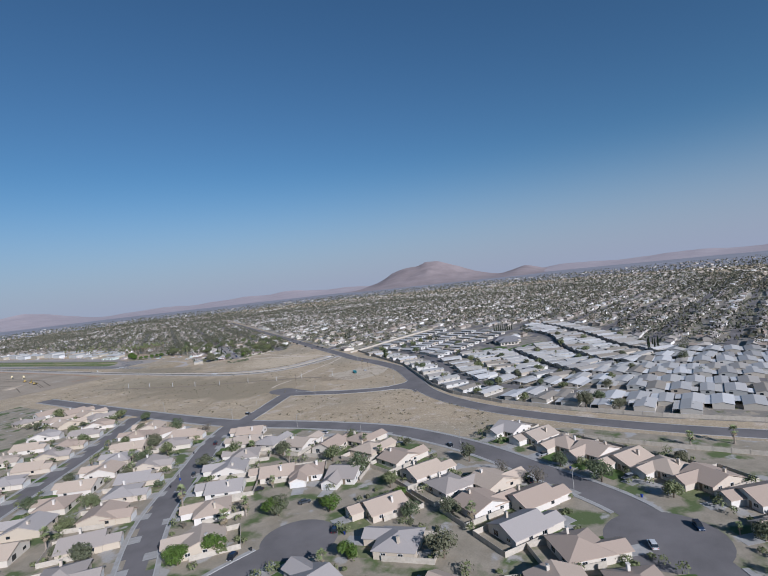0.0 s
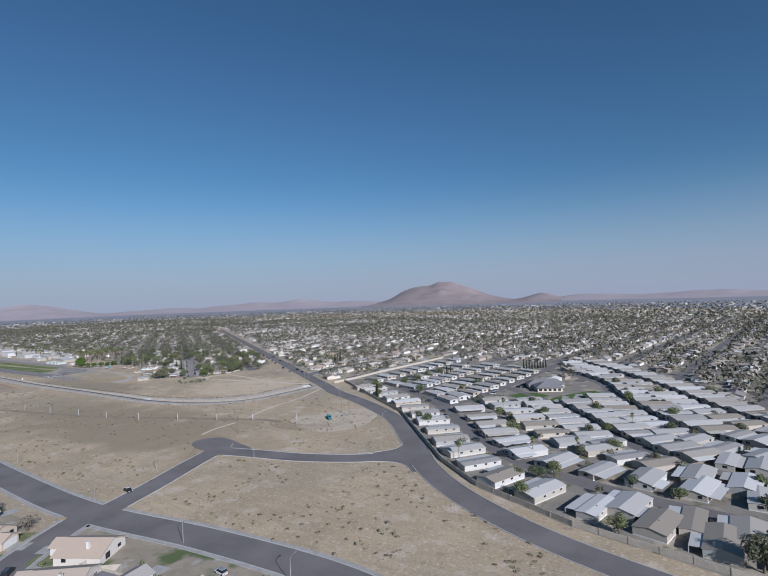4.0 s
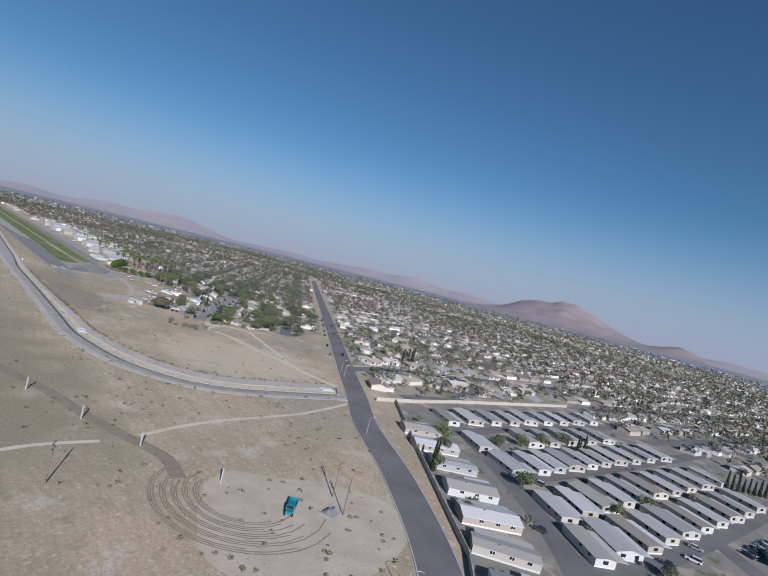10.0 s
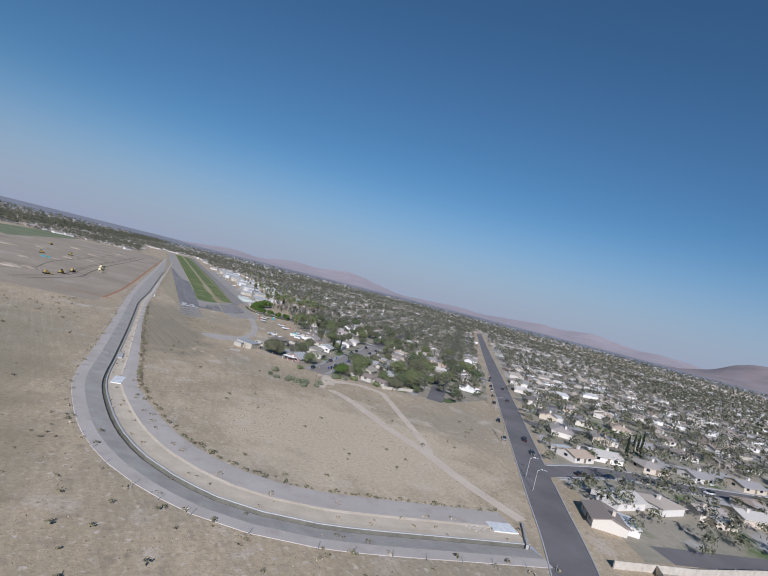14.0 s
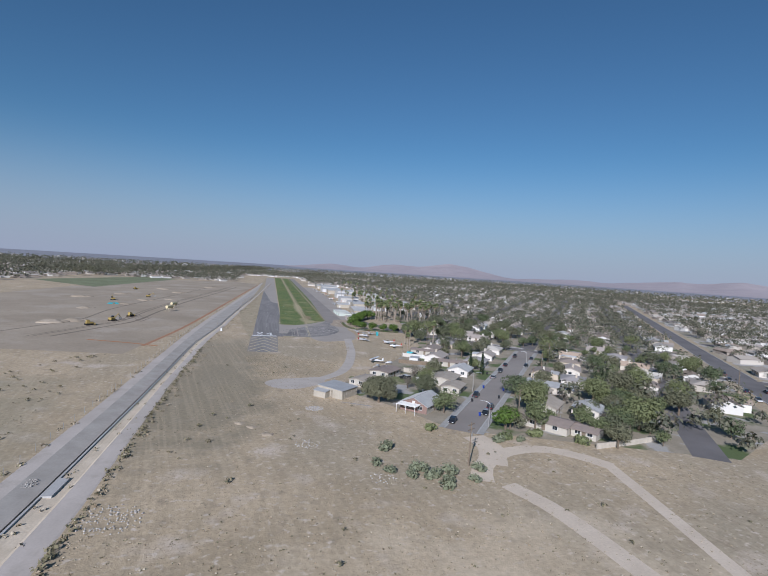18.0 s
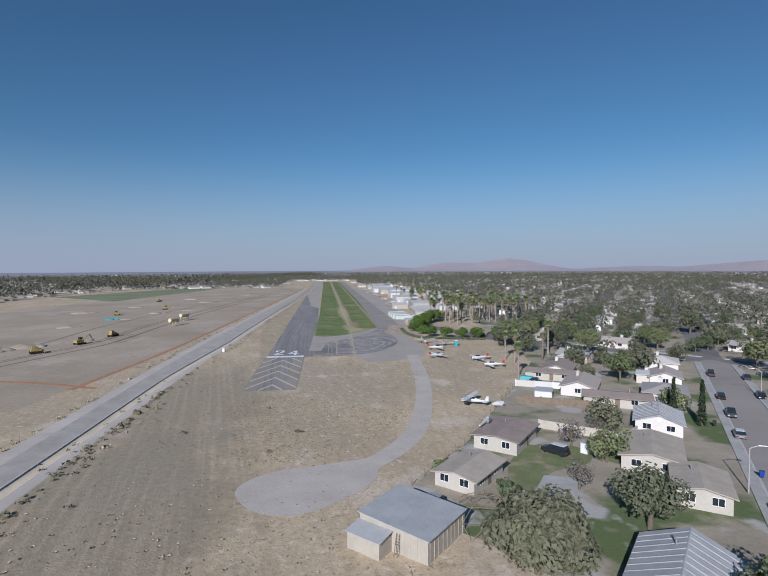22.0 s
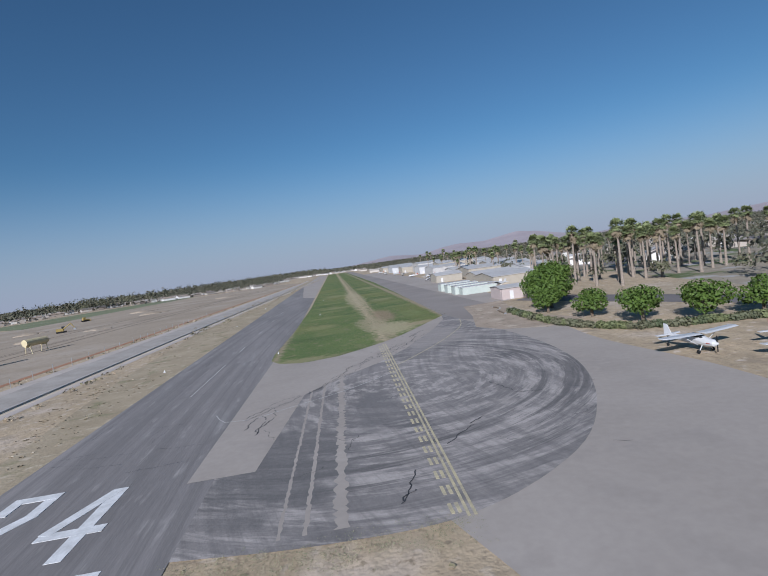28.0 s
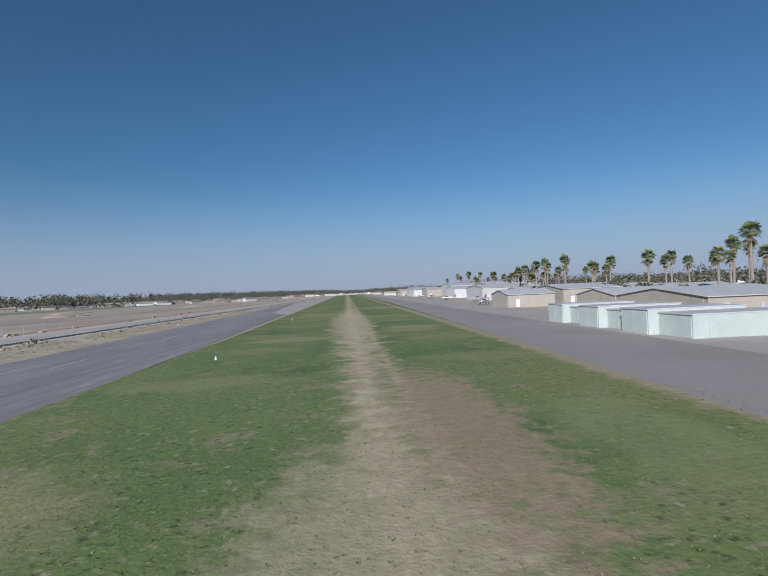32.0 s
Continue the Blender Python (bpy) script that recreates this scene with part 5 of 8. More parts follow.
part("roof", Shape().loft([[(-2.1, -1.8, 2.1), (2.1, -1.8, 2.1), (2.1, 1.8, 2.35), (-2.1, 1.8, 2.35)], [(-2.1, -1.8, 2.2), (2.1, -1.8, 2.2), (2.1, 1.8, 2.45), (-2.1, 1.8, 2.45)]], hm), SHEET_ROOF, hut)
part("door", Shape().box(0.2, -1.75, 0.05, 1.5, -1.7, 1.95, hm), TRIM, hut)

# ---- trees ----
def clump(s, rnd, cx, cy, cz, rx, ry, rz, count, size):
    """Leaf sprays scattered through a lobe, thicker towards its outside."""
    for _ in range(count):
        d = Vector((rnd.gauss(0, 1), rnd.gauss(0, 1), rnd.gauss(0, 1))).normalized()
        k = rnd.uniform(0.45, 1.05) ** 0.6
        p = Vector((cx + d.x * rx * k, cy + d.y * ry * k, cz + d.z * rz * k))
        n = (d + Vector((rnd.uniform(-0.8, 0.8), rnd.uniform(-0.8, 0.8), rnd.uniform(-0.3, 0.9)))).normalized()
        u = n.orthogonal().normalized()
        u = (Matrix.Rotation(rnd.uniform(0, 6.28), 3, n) @ u) * size * rnd.uniform(0.6, 1.3)
        v = n.cross(u) * rnd.uniform(0.5, 0.9)
        s.add([p - u, p - v * 0.7 + n * size * 0.25, p + u, p + v], [(0, 1, 2, 3)])


def leaf_cloud(name, trees, mat, label, seed):
    """Many crowns as one mesh of loose leaf sprays; each tree is x, y, radius, height, number and size of sprays."""
    g = np.random.default_rng(seed)
    t = np.array(trees, float)
    t = np.repeat(t, t[:, 4].astype(int), axis=0)
    n = len(t)
    d = g.normal(size=(n, 3))
    d /= np.linalg.norm(d, axis=1, keepdims=True)
    low = d[:, 2] < -0.35
    d[low, 2] *= -1
    reach = g.uniform(0.5, 1.05, (n, 1)) ** 0.6
    lobe = 1 + 0.28 * np.sin(5 * np.arctan2(d[:, 1], d[:, 0]) + t[:, 0])[:, None]
    c = d * reach * lobe * np.stack([t[:, 2], t[:, 2], 0.46 * t[:, 3]], 1)
    c += np.stack([t[:, 0], t[:, 1], 0.56 * t[:, 3]], 1)
    nrm = d + g.uniform(-0.8, 0.8, (n, 3)) + (0, 0, 0.25)
    nrm /= np.linalg.norm(nrm, axis=1, keepdims=True)
    u = np.cross(nrm, g.normal(size=(n, 3)))
    u /= np.linalg.norm(u, axis=1, keepdims=True)
    v = np.cross(nrm, u)
    k = (t[:, 5] * g.uniform(0.6, 1.3, n))[:, None]
    u, v = u * k, v * k * g.uniform(0.5, 0.9, (n, 1))
    co = np.stack([c - u, c - 0.7 * v + nrm * k * 0.25, c + u, c + v], 1)
    co[:, :, 2] = np.maximum(co[:, :, 2], 0.02)
    me = bpy.data.meshes.new(name)
    me.vertices.add(4 * n)
    me.vertices.foreach_set("co", co.ravel())
    me.loops.add(4 * n)
    me.loops.foreach_set("vertex_index", np.arange(4 * n))
    me.polygons.add(n)
    me.polygons.foreach_set("loop_start", np.arange(0, 4 * n, 4))
    me.materials.append(mat)
    me.update(calc_edges=True)
    me.validate()
    return tagged(new(name, me), label, "far trees", kind="stuff")


def broad_tree(seed, height, spread, leaf, label, lobes=8, count=170, size=0.31, trunk=0.3):
    rnd = random.Random(seed)
    ob = thing("tree", label, "tree")
    t, c = Shape(), Shape()
    top = height * 0.55
    t.tube((0, 0, -0.1), (0.1, 0.05, height * 0.3), trunk, trunk * 0.75)
    for i in range(lobes):
        a = 2 * math.pi * i / lobes + rnd.uniform(-0.3, 0.3)
        r = spread * rnd.uniform(0.25, 0.62) * (0 if i == 0 else 1)
        z = height * (rnd.uniform(0.42, 0.72) if i else 0.74)
        x, y = r * math.cos(a), r * math.sin(a)
        t.tube((0.1, 0.05, height * 0.28), (x * 0.85, y * 0.85, z), trunk * 0.5, trunk * 0.15, 6)
        lr = spread * rnd.uniform(0.38, 0.52)
        clump(c, rnd, x, y, z, lr, lr, min(lr, height * 0.26), count, size)
    part("trunk", t, BARK, ob)
    part("crown", c, leaf, ob)
    return ob


def fan_palm(seed, height, fronds=34, skirt=True):
    rnd = random.Random(seed)
    ob = thing("palm_tree", "tall slim fan palm with a skirt of dead fronds", "palm tree")
    t, c, k = Shape(), Shape(), Shape()
    lean = Vector((rnd.uniform(-0.03, 0.03), rnd.uniform(-0.03, 0.03), 1))
    rings = []
    for i in range(6):
        f = i / 5
        p = lean * height * f
        r = 0.34 - 0.14 * f + (0.12 if i == 0 else 0)
        rings.append([(p.x + r * math.cos(2 * math.pi * j / 8), p.y + r * math.sin(2 * math.pi * j / 8), p.z - (0.1 if i == 0 else 0)) for j in range(8)])
    t.loft(rings)
    head = lean * height

    def fan(s, el, az, stalk, blade):
        d = Vector((math.cos(az) * math.cos(el), math.sin(az) * math.cos(el), math.sin(el)))
        side = Vector((-math.sin(az), math.cos(az), 0))
        hub = head + d * stalk
        s.add([head - side * 0.04, head + side * 0.04, hub + side * 0.03, hub - side * 0.03], [(0, 1, 2, 3)])
        for j in range(7):
            a = (j - 3) * 0.42
            tip = hub + (d * math.cos(a) + side * math.sin(a)) * blade * rnd.uniform(0.85, 1.1) + Vector((0, 0, -0.35 * blade * rnd.uniform(0.4, 1.2)))
            w = (side * math.cos(a) - d * math.sin(a)) * 0.13
            m = hub + (tip - hub) * 0.5
            s.add([hub, m - w, tip, m + w], [(0, 1, 2, 3)])

    for i in range(fronds):
        fan(c, rnd.uniform(-0.55, 1.35), rnd.uniform(0, 6.28), rnd.uniform(0.7, 1.3), rnd.uniform(0.8, 1.25))
    for i in range(13 if skirt else 8):
        fan(k, rnd.uniform(-1.45, -0.75), rnd.uniform(0, 6.28), rnd.uniform(0.5, 2.3), rnd.uniform(0.7, 1.2))
    part("trunk", t, PALM_BARK, ob)
    part("crown", c, FROND, ob)
    part("skirt", k, SKIRT, ob, "skirt of brown dead fronds")
    return ob


def cypress(seed, height):
    rnd = random.Random(seed)
    ob = thing("cypress_tree", "narrow dark green cypress", "tree")
    c = Shape()
    for i in range(9):
        f = i / 8
        clump(c, rnd, 0, 0, 0.6 + f * (height - 1.2), 0.9 * (1 - f * 0.75), 0.9 * (1 - f * 0.75), height * 0.1, 60, 0.3)
    part("trunk", Shape().tube((0, 0, -0.1), (0, 0, height * 0.5), 0.16, 0.06), BARK, ob)
    part("crown", c, CYPRESS_LEAF, ob)
    return ob


def bush(seed, r, leaf, label):
    rnd = random.Random(seed)
    ob = thing("bush", label, "bush")
    c, t = Shape(), Shape()
    for i in range(4):
        clump(c, rnd, rnd.uniform(-0.5, 0.5) * r, rnd.uniform(-0.5, 0.5) * r, r * 0.5, r * 0.6, r * 0.6, r * 0.5, 60, 0.28)
        t.tube((0, 0, -0.05), (rnd.uniform(-0.4, 0.4) * r, rnd.uniform(-0.4, 0.4) * r, r * 0.6), 0.05, 0.02, 5)
    part("stem", t, BARK, ob)
    part("foliage", c, leaf, ob)
    return ob


YARD_TREES = []


def strew(makers, spots, rnd, lo=0.85, hi=1.2, join=False):
    """Copies of the makers' plants at the spots, off the roads; far ones are gathered to be joined."""
    for x, y in spots:
        if any(near_line(x, y, l, w / 2 + 1.0) for l, w in ROADS):
            continue
        m, k, a = rnd.choice(makers), rnd.uniform(lo, hi), rnd.uniform(0, 360)
        z = k * rnd.uniform(0.9, 1.1)
        if join:
            tall = max(v.co.z for v in m.children[1].data.vertices)
            YARD_TREES.append((x, y, tall * 0.5 * k, tall * z, 150, 0.36 * k + 0.08))
            continue
        o = copy_thing(m, pose(x, y, 0, 0, 0, a))
        o.scale = (k, k, z)


rnd = random.Random(21)
green = [broad_tree(i, 6.5 + i % 3, 4.4, LEAF, "leafy green tree in a yard") for i in range(4)]
bright = [broad_tree(10 + i, 5.6, 3.9, BRIGHT_LEAF, "rounded bright green street tree", size=0.27, count=210) for i in range(2)]
dusty = [broad_tree(20 + i, 6.0, 3.6, GREY_LEAF, "thin grey-brown tree with few leaves", size=0.22, count=70) for i in range(2)]
great = [broad_tree(30 + i, 12, 6.5, LEAF, "large spreading green tree", lobes=12, count=230, size=0.40, trunk=0.5) for i in range(2)]
tall_palms = [fan_palm(40 + i, 11.6 + 0.7 * i, 74) for i in range(4)]
short_palms = [fan_palm(50 + i, 5.0 + i, 28, False) for i in range(2)]
cypresses = [cypress(60 + i, 8 + i) for i in range(2)]
bushes = [bush(70 + i, 1.3, LEAF, "rounded green shrub in a yard") for i in range(2)]
scrubs = [bush(75 + i, 1.6, SAGE_LEAF, "dusty grey-green scrub bush on dirt") for i in range(2)]

strew(dusty, [(-198.6, -576.7), (-206, -592), (-282, -481), (-230, -436), (-240, -446), (-186, -392), (-183, -398)], rnd)
strew(bright, [(-289, -503), (-280, -509), (-245, -528), (-254, -510), (-229, -548), (-190, -404), (-268, -552)], rnd)
strew(green, [(-233, -646), (-222, -655), (-210, -668), (-196, -670), (-254, -512), (-231, -445), (-180, -494), (-167, -553), (-195, -341), (-190, -369), (-240, -332), (-250, -364), (-222, -405), (-247, -411), (-222, -324),
              (-213, -445), (-205, -500), (-214, -520), (-205, -470), (-222, -540), (-235, -570), (-258, -578), (-262, -540), (-190, -560), (-178, -575), (-186, -596), (-196, -612), (-202, -634), (-170, -562), (-300, -470), (-318, -492), (-275, -430), (-290, -440), (-232, -400), (-212, -380), (-200, -318), (-215, -300), (-232, -345), (-268, -372), (-285, -385), (-300, -402), (-316, -420), (-178, -290), (-186, -222), (-178, -320)], rnd)
strew(short_palms, [(-205, -449), (-212, -480), (-270, -503), (-246, -412), (-262, -470), (-196, -520), (-185, -505), (-235, -395), (-222, -430), (-300, -448), (-240, -580), (-275, -548), (-152, -640), (-147, -655), (-258, -500)], rnd)
strew(bushes, [(-250, -556), (-244, -560), (-238, -556), (-262, -566), (-232, -536), (-226, -536), (-218, -558), (-240, -520), (-257, -575), (-210, -540), (-245, -570), (-252, -572), (-205, -600), (-222, -605), (-168, -588), (-180, -600), (-190, -622), (-200, -645)], rnd)

strew(green, [(-87, -527), (-93, -594), (-91, -599), (-9, -450), (25, -481), (18, -490), (14, -542), (-32, -537), (-17, -549), (-66, -527), (-68, -520), (54, -532), (43, -384), (28, -408), (62, -372), (0, -440), (98, -375), (115, -378), (68, -405), (88, -431), (112, -434), (60, -455), (35, -505), (65, -490), (130, -380), (150, -382), (74, -362), (-60, -560), (-62, -600), (-40, -600), (20, -580), (60, -570), (90, -545), (120, -540), (150, -530), (-8, -500), (45, -498), (-100, -560), (-104, -610)], rnd, 0.6, 1.0)
strew(tall_palms[:2], [(-59.8, -491.4), (33.7, -480.7), (-39.7, -518.3), (-29.5, -535.4), (29.2, -552.3)], rnd, 0.55, 0.7)
strew(cypresses, [(147, -391), (150, -391), (153, -392), (43, -382), (46, -381), (41, -384)] + [(206 + 2.4 * i, -444 - 2.0 * i) for i in range(9)], rnd)

plots = []
while len(plots) < 55:
    x, y = rnd.uniform(-110, 230), rnd.uniform(-660, -335)
    if inside(x, y, PARK) and not any(near_line(x, y, l, 5.5) for l in LANES) and not any(math.hypot(x - u, y - v) < 6.5 for u, v in taken + plots) and any(math.hypot(x - u, y - v) < 16 for u, v in taken):
        plots.append((x, y))
strew(green, plots, rnd, 0.35, 0.7, True)
gardens = []
while len(gardens) < 40:
    x, y = rnd.uniform(-330, -150), rnd.uniform(-660, -210)
    if inside(x, y, TRACT) and not any(near_line(x, y, l, 7.2) for l in TRACT_STREETS) and not any(math.hypot(x - u, y - v) < 9.5 for u, v in HOMES + gardens) and any(math.hypot(x - u, y - v) < 18 for u, v in HOMES):
        gardens.append((x, y))
strew(green + dusty + green + short_palms[:1], gardens, rnd, 0.5, 0.85)
shrubs = []
while len(shrubs) < 330:
    x, y = rnd.uniform(-330, -150), rnd.uniform(-665, -210)
    if inside(x, y, TRACT) and not any(near_line(x, y, l, 7.4) for l in TRACT_STREETS) and not any(abs(x - u) < 7.5 and abs(y - v) < 7.5 for u, v in HOMES) and any(math.hypot(x - u, y - v) < 17 for u, v in HOMES):
        r = rnd.uniform(0.7, 2.0)
        shrubs.append((x, y, r, r * rnd.uniform(1.2, 2.3), 70, 0.2 + 0.1 * r))
strew(great, [(-105, -594)], rnd, 0.75, 0.8)
strew(green, [(-84, -526), (-60, -532), (-28, -566), (4, -535), (60, -530), (88, -560), (40, -600), (-10, -610), (120, -560), (150, -545), (24, -570), (-64, -575), (70, -590), (100, -610), (20, -640), (-20, -650), (60, -640), (140, -590)], rnd, 0.55, 0.95)
strew(cypresses, [(60, -618), (63, -622), (66, -617), (70, -624), (74, -620)], rnd, 1.1, 1.4)
dome = broad_tree(99, 8.6, 6.2, LEAF, "wide round dark green tree by the field", lobes=15, count=420, size=0.36, trunk=0.45)
copy_thing(dome, pose(36.6, -130.6, 0, 0, 0, 20))
forget([dome])
strew(great, [(54, -124), (100, -160), (128, -126), (152, -78), (118, -138), (146, -133), (190, -105), (230, -8)], rnd, 0.6, 0.85)
strew(green, [(68, -157), (54, -142), (113, -36), (90, -2), (138, 10), (69, -89), (92, -155), (75, -158), (88, -122), (104, -112), (92, -104), (126, -60), (140, -100), (150, -90), (160, -70), (170, -60), (180, -90), (200, -60), (132, -28), (160, -8), (96, -52), (104, -30), (118, 0), (88, 22), (104, 48), (130, 44), (150, 60), (170, 30), (196, 20), (210, 40), (128, 70), (152, 84), (176, 70), (86, 10)], rnd)
strew(great, [(92, 18), (104, 28), (118, 22), (132, 30), (142, -4), (160, 20), (176, 4), (188, 36), (120, 60), (148, 62), (172, 92), (204, 78), (110, -10), (150, -40), (164, -30), (196, -20)], rnd, 0.7, 1.0)
FAR_YARDS = [(157, -199), (146, -217), (104, -291), (126, -240), (165, -225), (200, -232), (225, -240), (120, -296), (150, -278), (190, -282), (215, -286), (240, -290), (175, -195), (200, -200), (225, -205), (195, -165), (220, -170), (250, -175), (215, -130), (240, -140), (265, -145), (235, -100), (262, -108), (180, -305), (225, -312), (140, -310)]
while len(FAR_YARDS) < 130:
    x, y = rnd.uniform(95, 300), rnd.uniform(-345, -85)
    if not inside(x, y, PARK) and x > 110 + (y + 262) * 0.7 and not any(math.hypot(x - u, y - v) < 7 for u, v in MAIN_EAST + FAR_YARDS):
        FAR_YARDS.append((x, y))
strew(green, FAR_YARDS, rnd, 0.55, 1.15, True)
strew(tall_palms[:2], [(180, -222), (184, -226), (188, -219), (192, -225), (84, -290), (92, -12)], rnd, 0.55, 0.75)
strew(tall_palms[:2], [(76.7, -15.2), (77.8, -21), (70.9, -41.4)], rnd, 0.7, 0.8)
strew(tall_palms[:2], [(96, -7.4)], rnd, 1.0, 1.05)
strew(cypresses, [(196, -230), (199, -232), (202, -228), (178, -240), (86, -86), (90, -89)], rnd)
strew(bright, [(66.5, -157)], rnd, 1.25, 1.3)
strew(green, [(91, -164), (95, -163.5), (99, -162), (104, -160), (108, -163), (120, -150), (112, -142), (124, -132), (130, -142), (118, -128)], rnd, 0.7, 1.0)
strew(great, [(126, -138), (134, -146), (140, -120), (112, -132)], rnd, 0.7, 0.9)
strew(bushes, [(62, -165), (54, -156), (82, -169), (95, -166), (45, -157), (33, -104), (40, -113), (72, -163)], rnd, 1.0, 1.6)
strew(scrubs, [(28, -182), (32, -185), (44, -188), (36, -186), (40, -184), (30, -170), (66, -166), (60, -166), (34, -182), (47, -183), (38, -190), (26, -178)], rnd, 0.9, 1.5)

YARDS = [(58, -150), (50, -120), (42, -90), (60, -55), (78, -25), (95, 10), (150, 60), (215, 30), (215, -60), (160, -150), (118, -178), (84, -172)]
fill = []
while len(fill) < 70:
    x, y = rnd.uniform(40, 215), rnd.uniform(-175, 60)
    if inside(x, y, YARDS) and not inside(x, y, [(30, -100), (71, -35), (92, -52), (84, -84), (52, -84), (44, -104)]) and not any(near_line(x, y, l, 9) for l in (SHORT_STREET, SHORT_CROSS)) and not any(math.hypot(x - u, y - v) < 7.5 for u, v in NORTH_WEST + NORTH_EAST + fill + [(50, -135), (40, -103), (50, -93), (66, -117), (68, -104), (80, -89)]):
        fill.append((x, y))
strew(green + green + dusty + great[:1], fill, rnd, 0.55, 0.95)

# Row of clipped trees and the palm grove beside the airfield.
strew(bright, [(58.5, 64), (61, 53), (63.2, 43.2), (69, 38.6), (76, 36.6), (82, 34.6), (89, 28)], rnd, 0.86, 0.98)
strew(bright, [(61.5, 69), (65.5, 77), (67, 86), (71, 93), (76, 101), (81, 108)], rnd, 1.1, 1.3)
HEDGE = smooth_line([(54.2, 72), (53.6, 64), (53.8, 54), (55, 46.5), (59, 39.5), (64, 36.5), (72, 34.5), (84, 31)], 1.15)
strew(bushes, [(p.x + rnd.uniform(-0.2, 0.2), p.y + rnd.uniform(-0.2, 0.2)) for p in HEDGE], rnd, 0.72, 0.85)
grove = [(86 + 6.4 * (i % 9) + rnd.uniform(-3, 3), 84 + 9.0 * (i // 9) + rnd.uniform(-4, 4) + 1.2 * (i % 9)) for i in range(63)]
strew(tall_palms, [p for p in grove if p[1] > 88 + 0.15 * (p[0] - 92) and not (p[0] < 94 and 118 < p[1] < 184)], rnd, 0.9, 1.06)
strew(tall_palms, [(76.5, 105), (79, 107), (85, 130), (97, 159)], rnd, 0.98, 1.02)
strew(tall_palms, [(84 + rnd.uniform(0, 30), 150 + 8 * i + rnd.uniform(-3, 3)) for i in range(24)], rnd, 0.7, 0.95)
strew(tall_palms, [(92 + rnd.uniform(0, 70), 190 + 8 * i + rnd.uniform(-4, 4)) for i in range(20)], rnd, 0.75, 1.05)
strew(tall_palms, [(110 + rnd.uniform(0, 60), 360 + 22 * i) for i in range(10)], rnd, 0.8, 1.1)
strew(green, [(88 + rnd.uniform(0, 50), 60 + 9 * i + rnd.uniform(-3, 3)) for i in range(24)], rnd, 0.85, 1.2, True)

# Dark trees along the river, beyond the graded land.
strew(great, [(-260 + rnd.uniform(-30, 30) - 0.35 * y, 560 + y) for y in range(0, 420, 16)], rnd, 0.8, 1.5, True)
strew(great, [(-330 + 15 * i + rnd.uniform(-6, 6), 610 + rnd.uniform(-25, 25)) for i in range(9)], rnd, 1.3, 1.9, True)
leaf_cloud("garden_shrubs", shrubs, LEAF, "green shrubs and small trees of the estate gardens", 9)
leaf_cloud("yard_trees", YARD_TREES, LEAF, "leafy green trees among the houses", 10)
for group in (green, bright, dusty, great, tall_palms, short_palms, cypresses, bushes, scrubs):
    forget(group)

# ---- cars and street furniture ----
CAR = palette("car_paint", [(0.02, 0.022, 0.025), (0.52, 0.52, 0.51), (0.06, 0.065, 0.07), (0.26, 0.27, 0.28), (0.02, 0.035, 0.07), (0.025, 0.025, 0.03), (0.10, 0.09, 0.08)], rough=0.25, spread=0.03, spec=0.5)
TYRE = material("tyre_rubber", (0.02, 0.02, 0.02), rough=0.9)
LAMP = material("clear_lamp_glass", (0.7, 0.7, 0.68), rough=0.15)
RED = material("red_lamp_glass", (0.35, 0.02, 0.02), rough=0.2)
BIN_BLUE = material("blue_bin_plastic", (0.02, 0.05, 0.28), rough=0.5)
BIN_BLACK = material("black_bin_plastic", (0.03, 0.03, 0.032), rough=0.5)


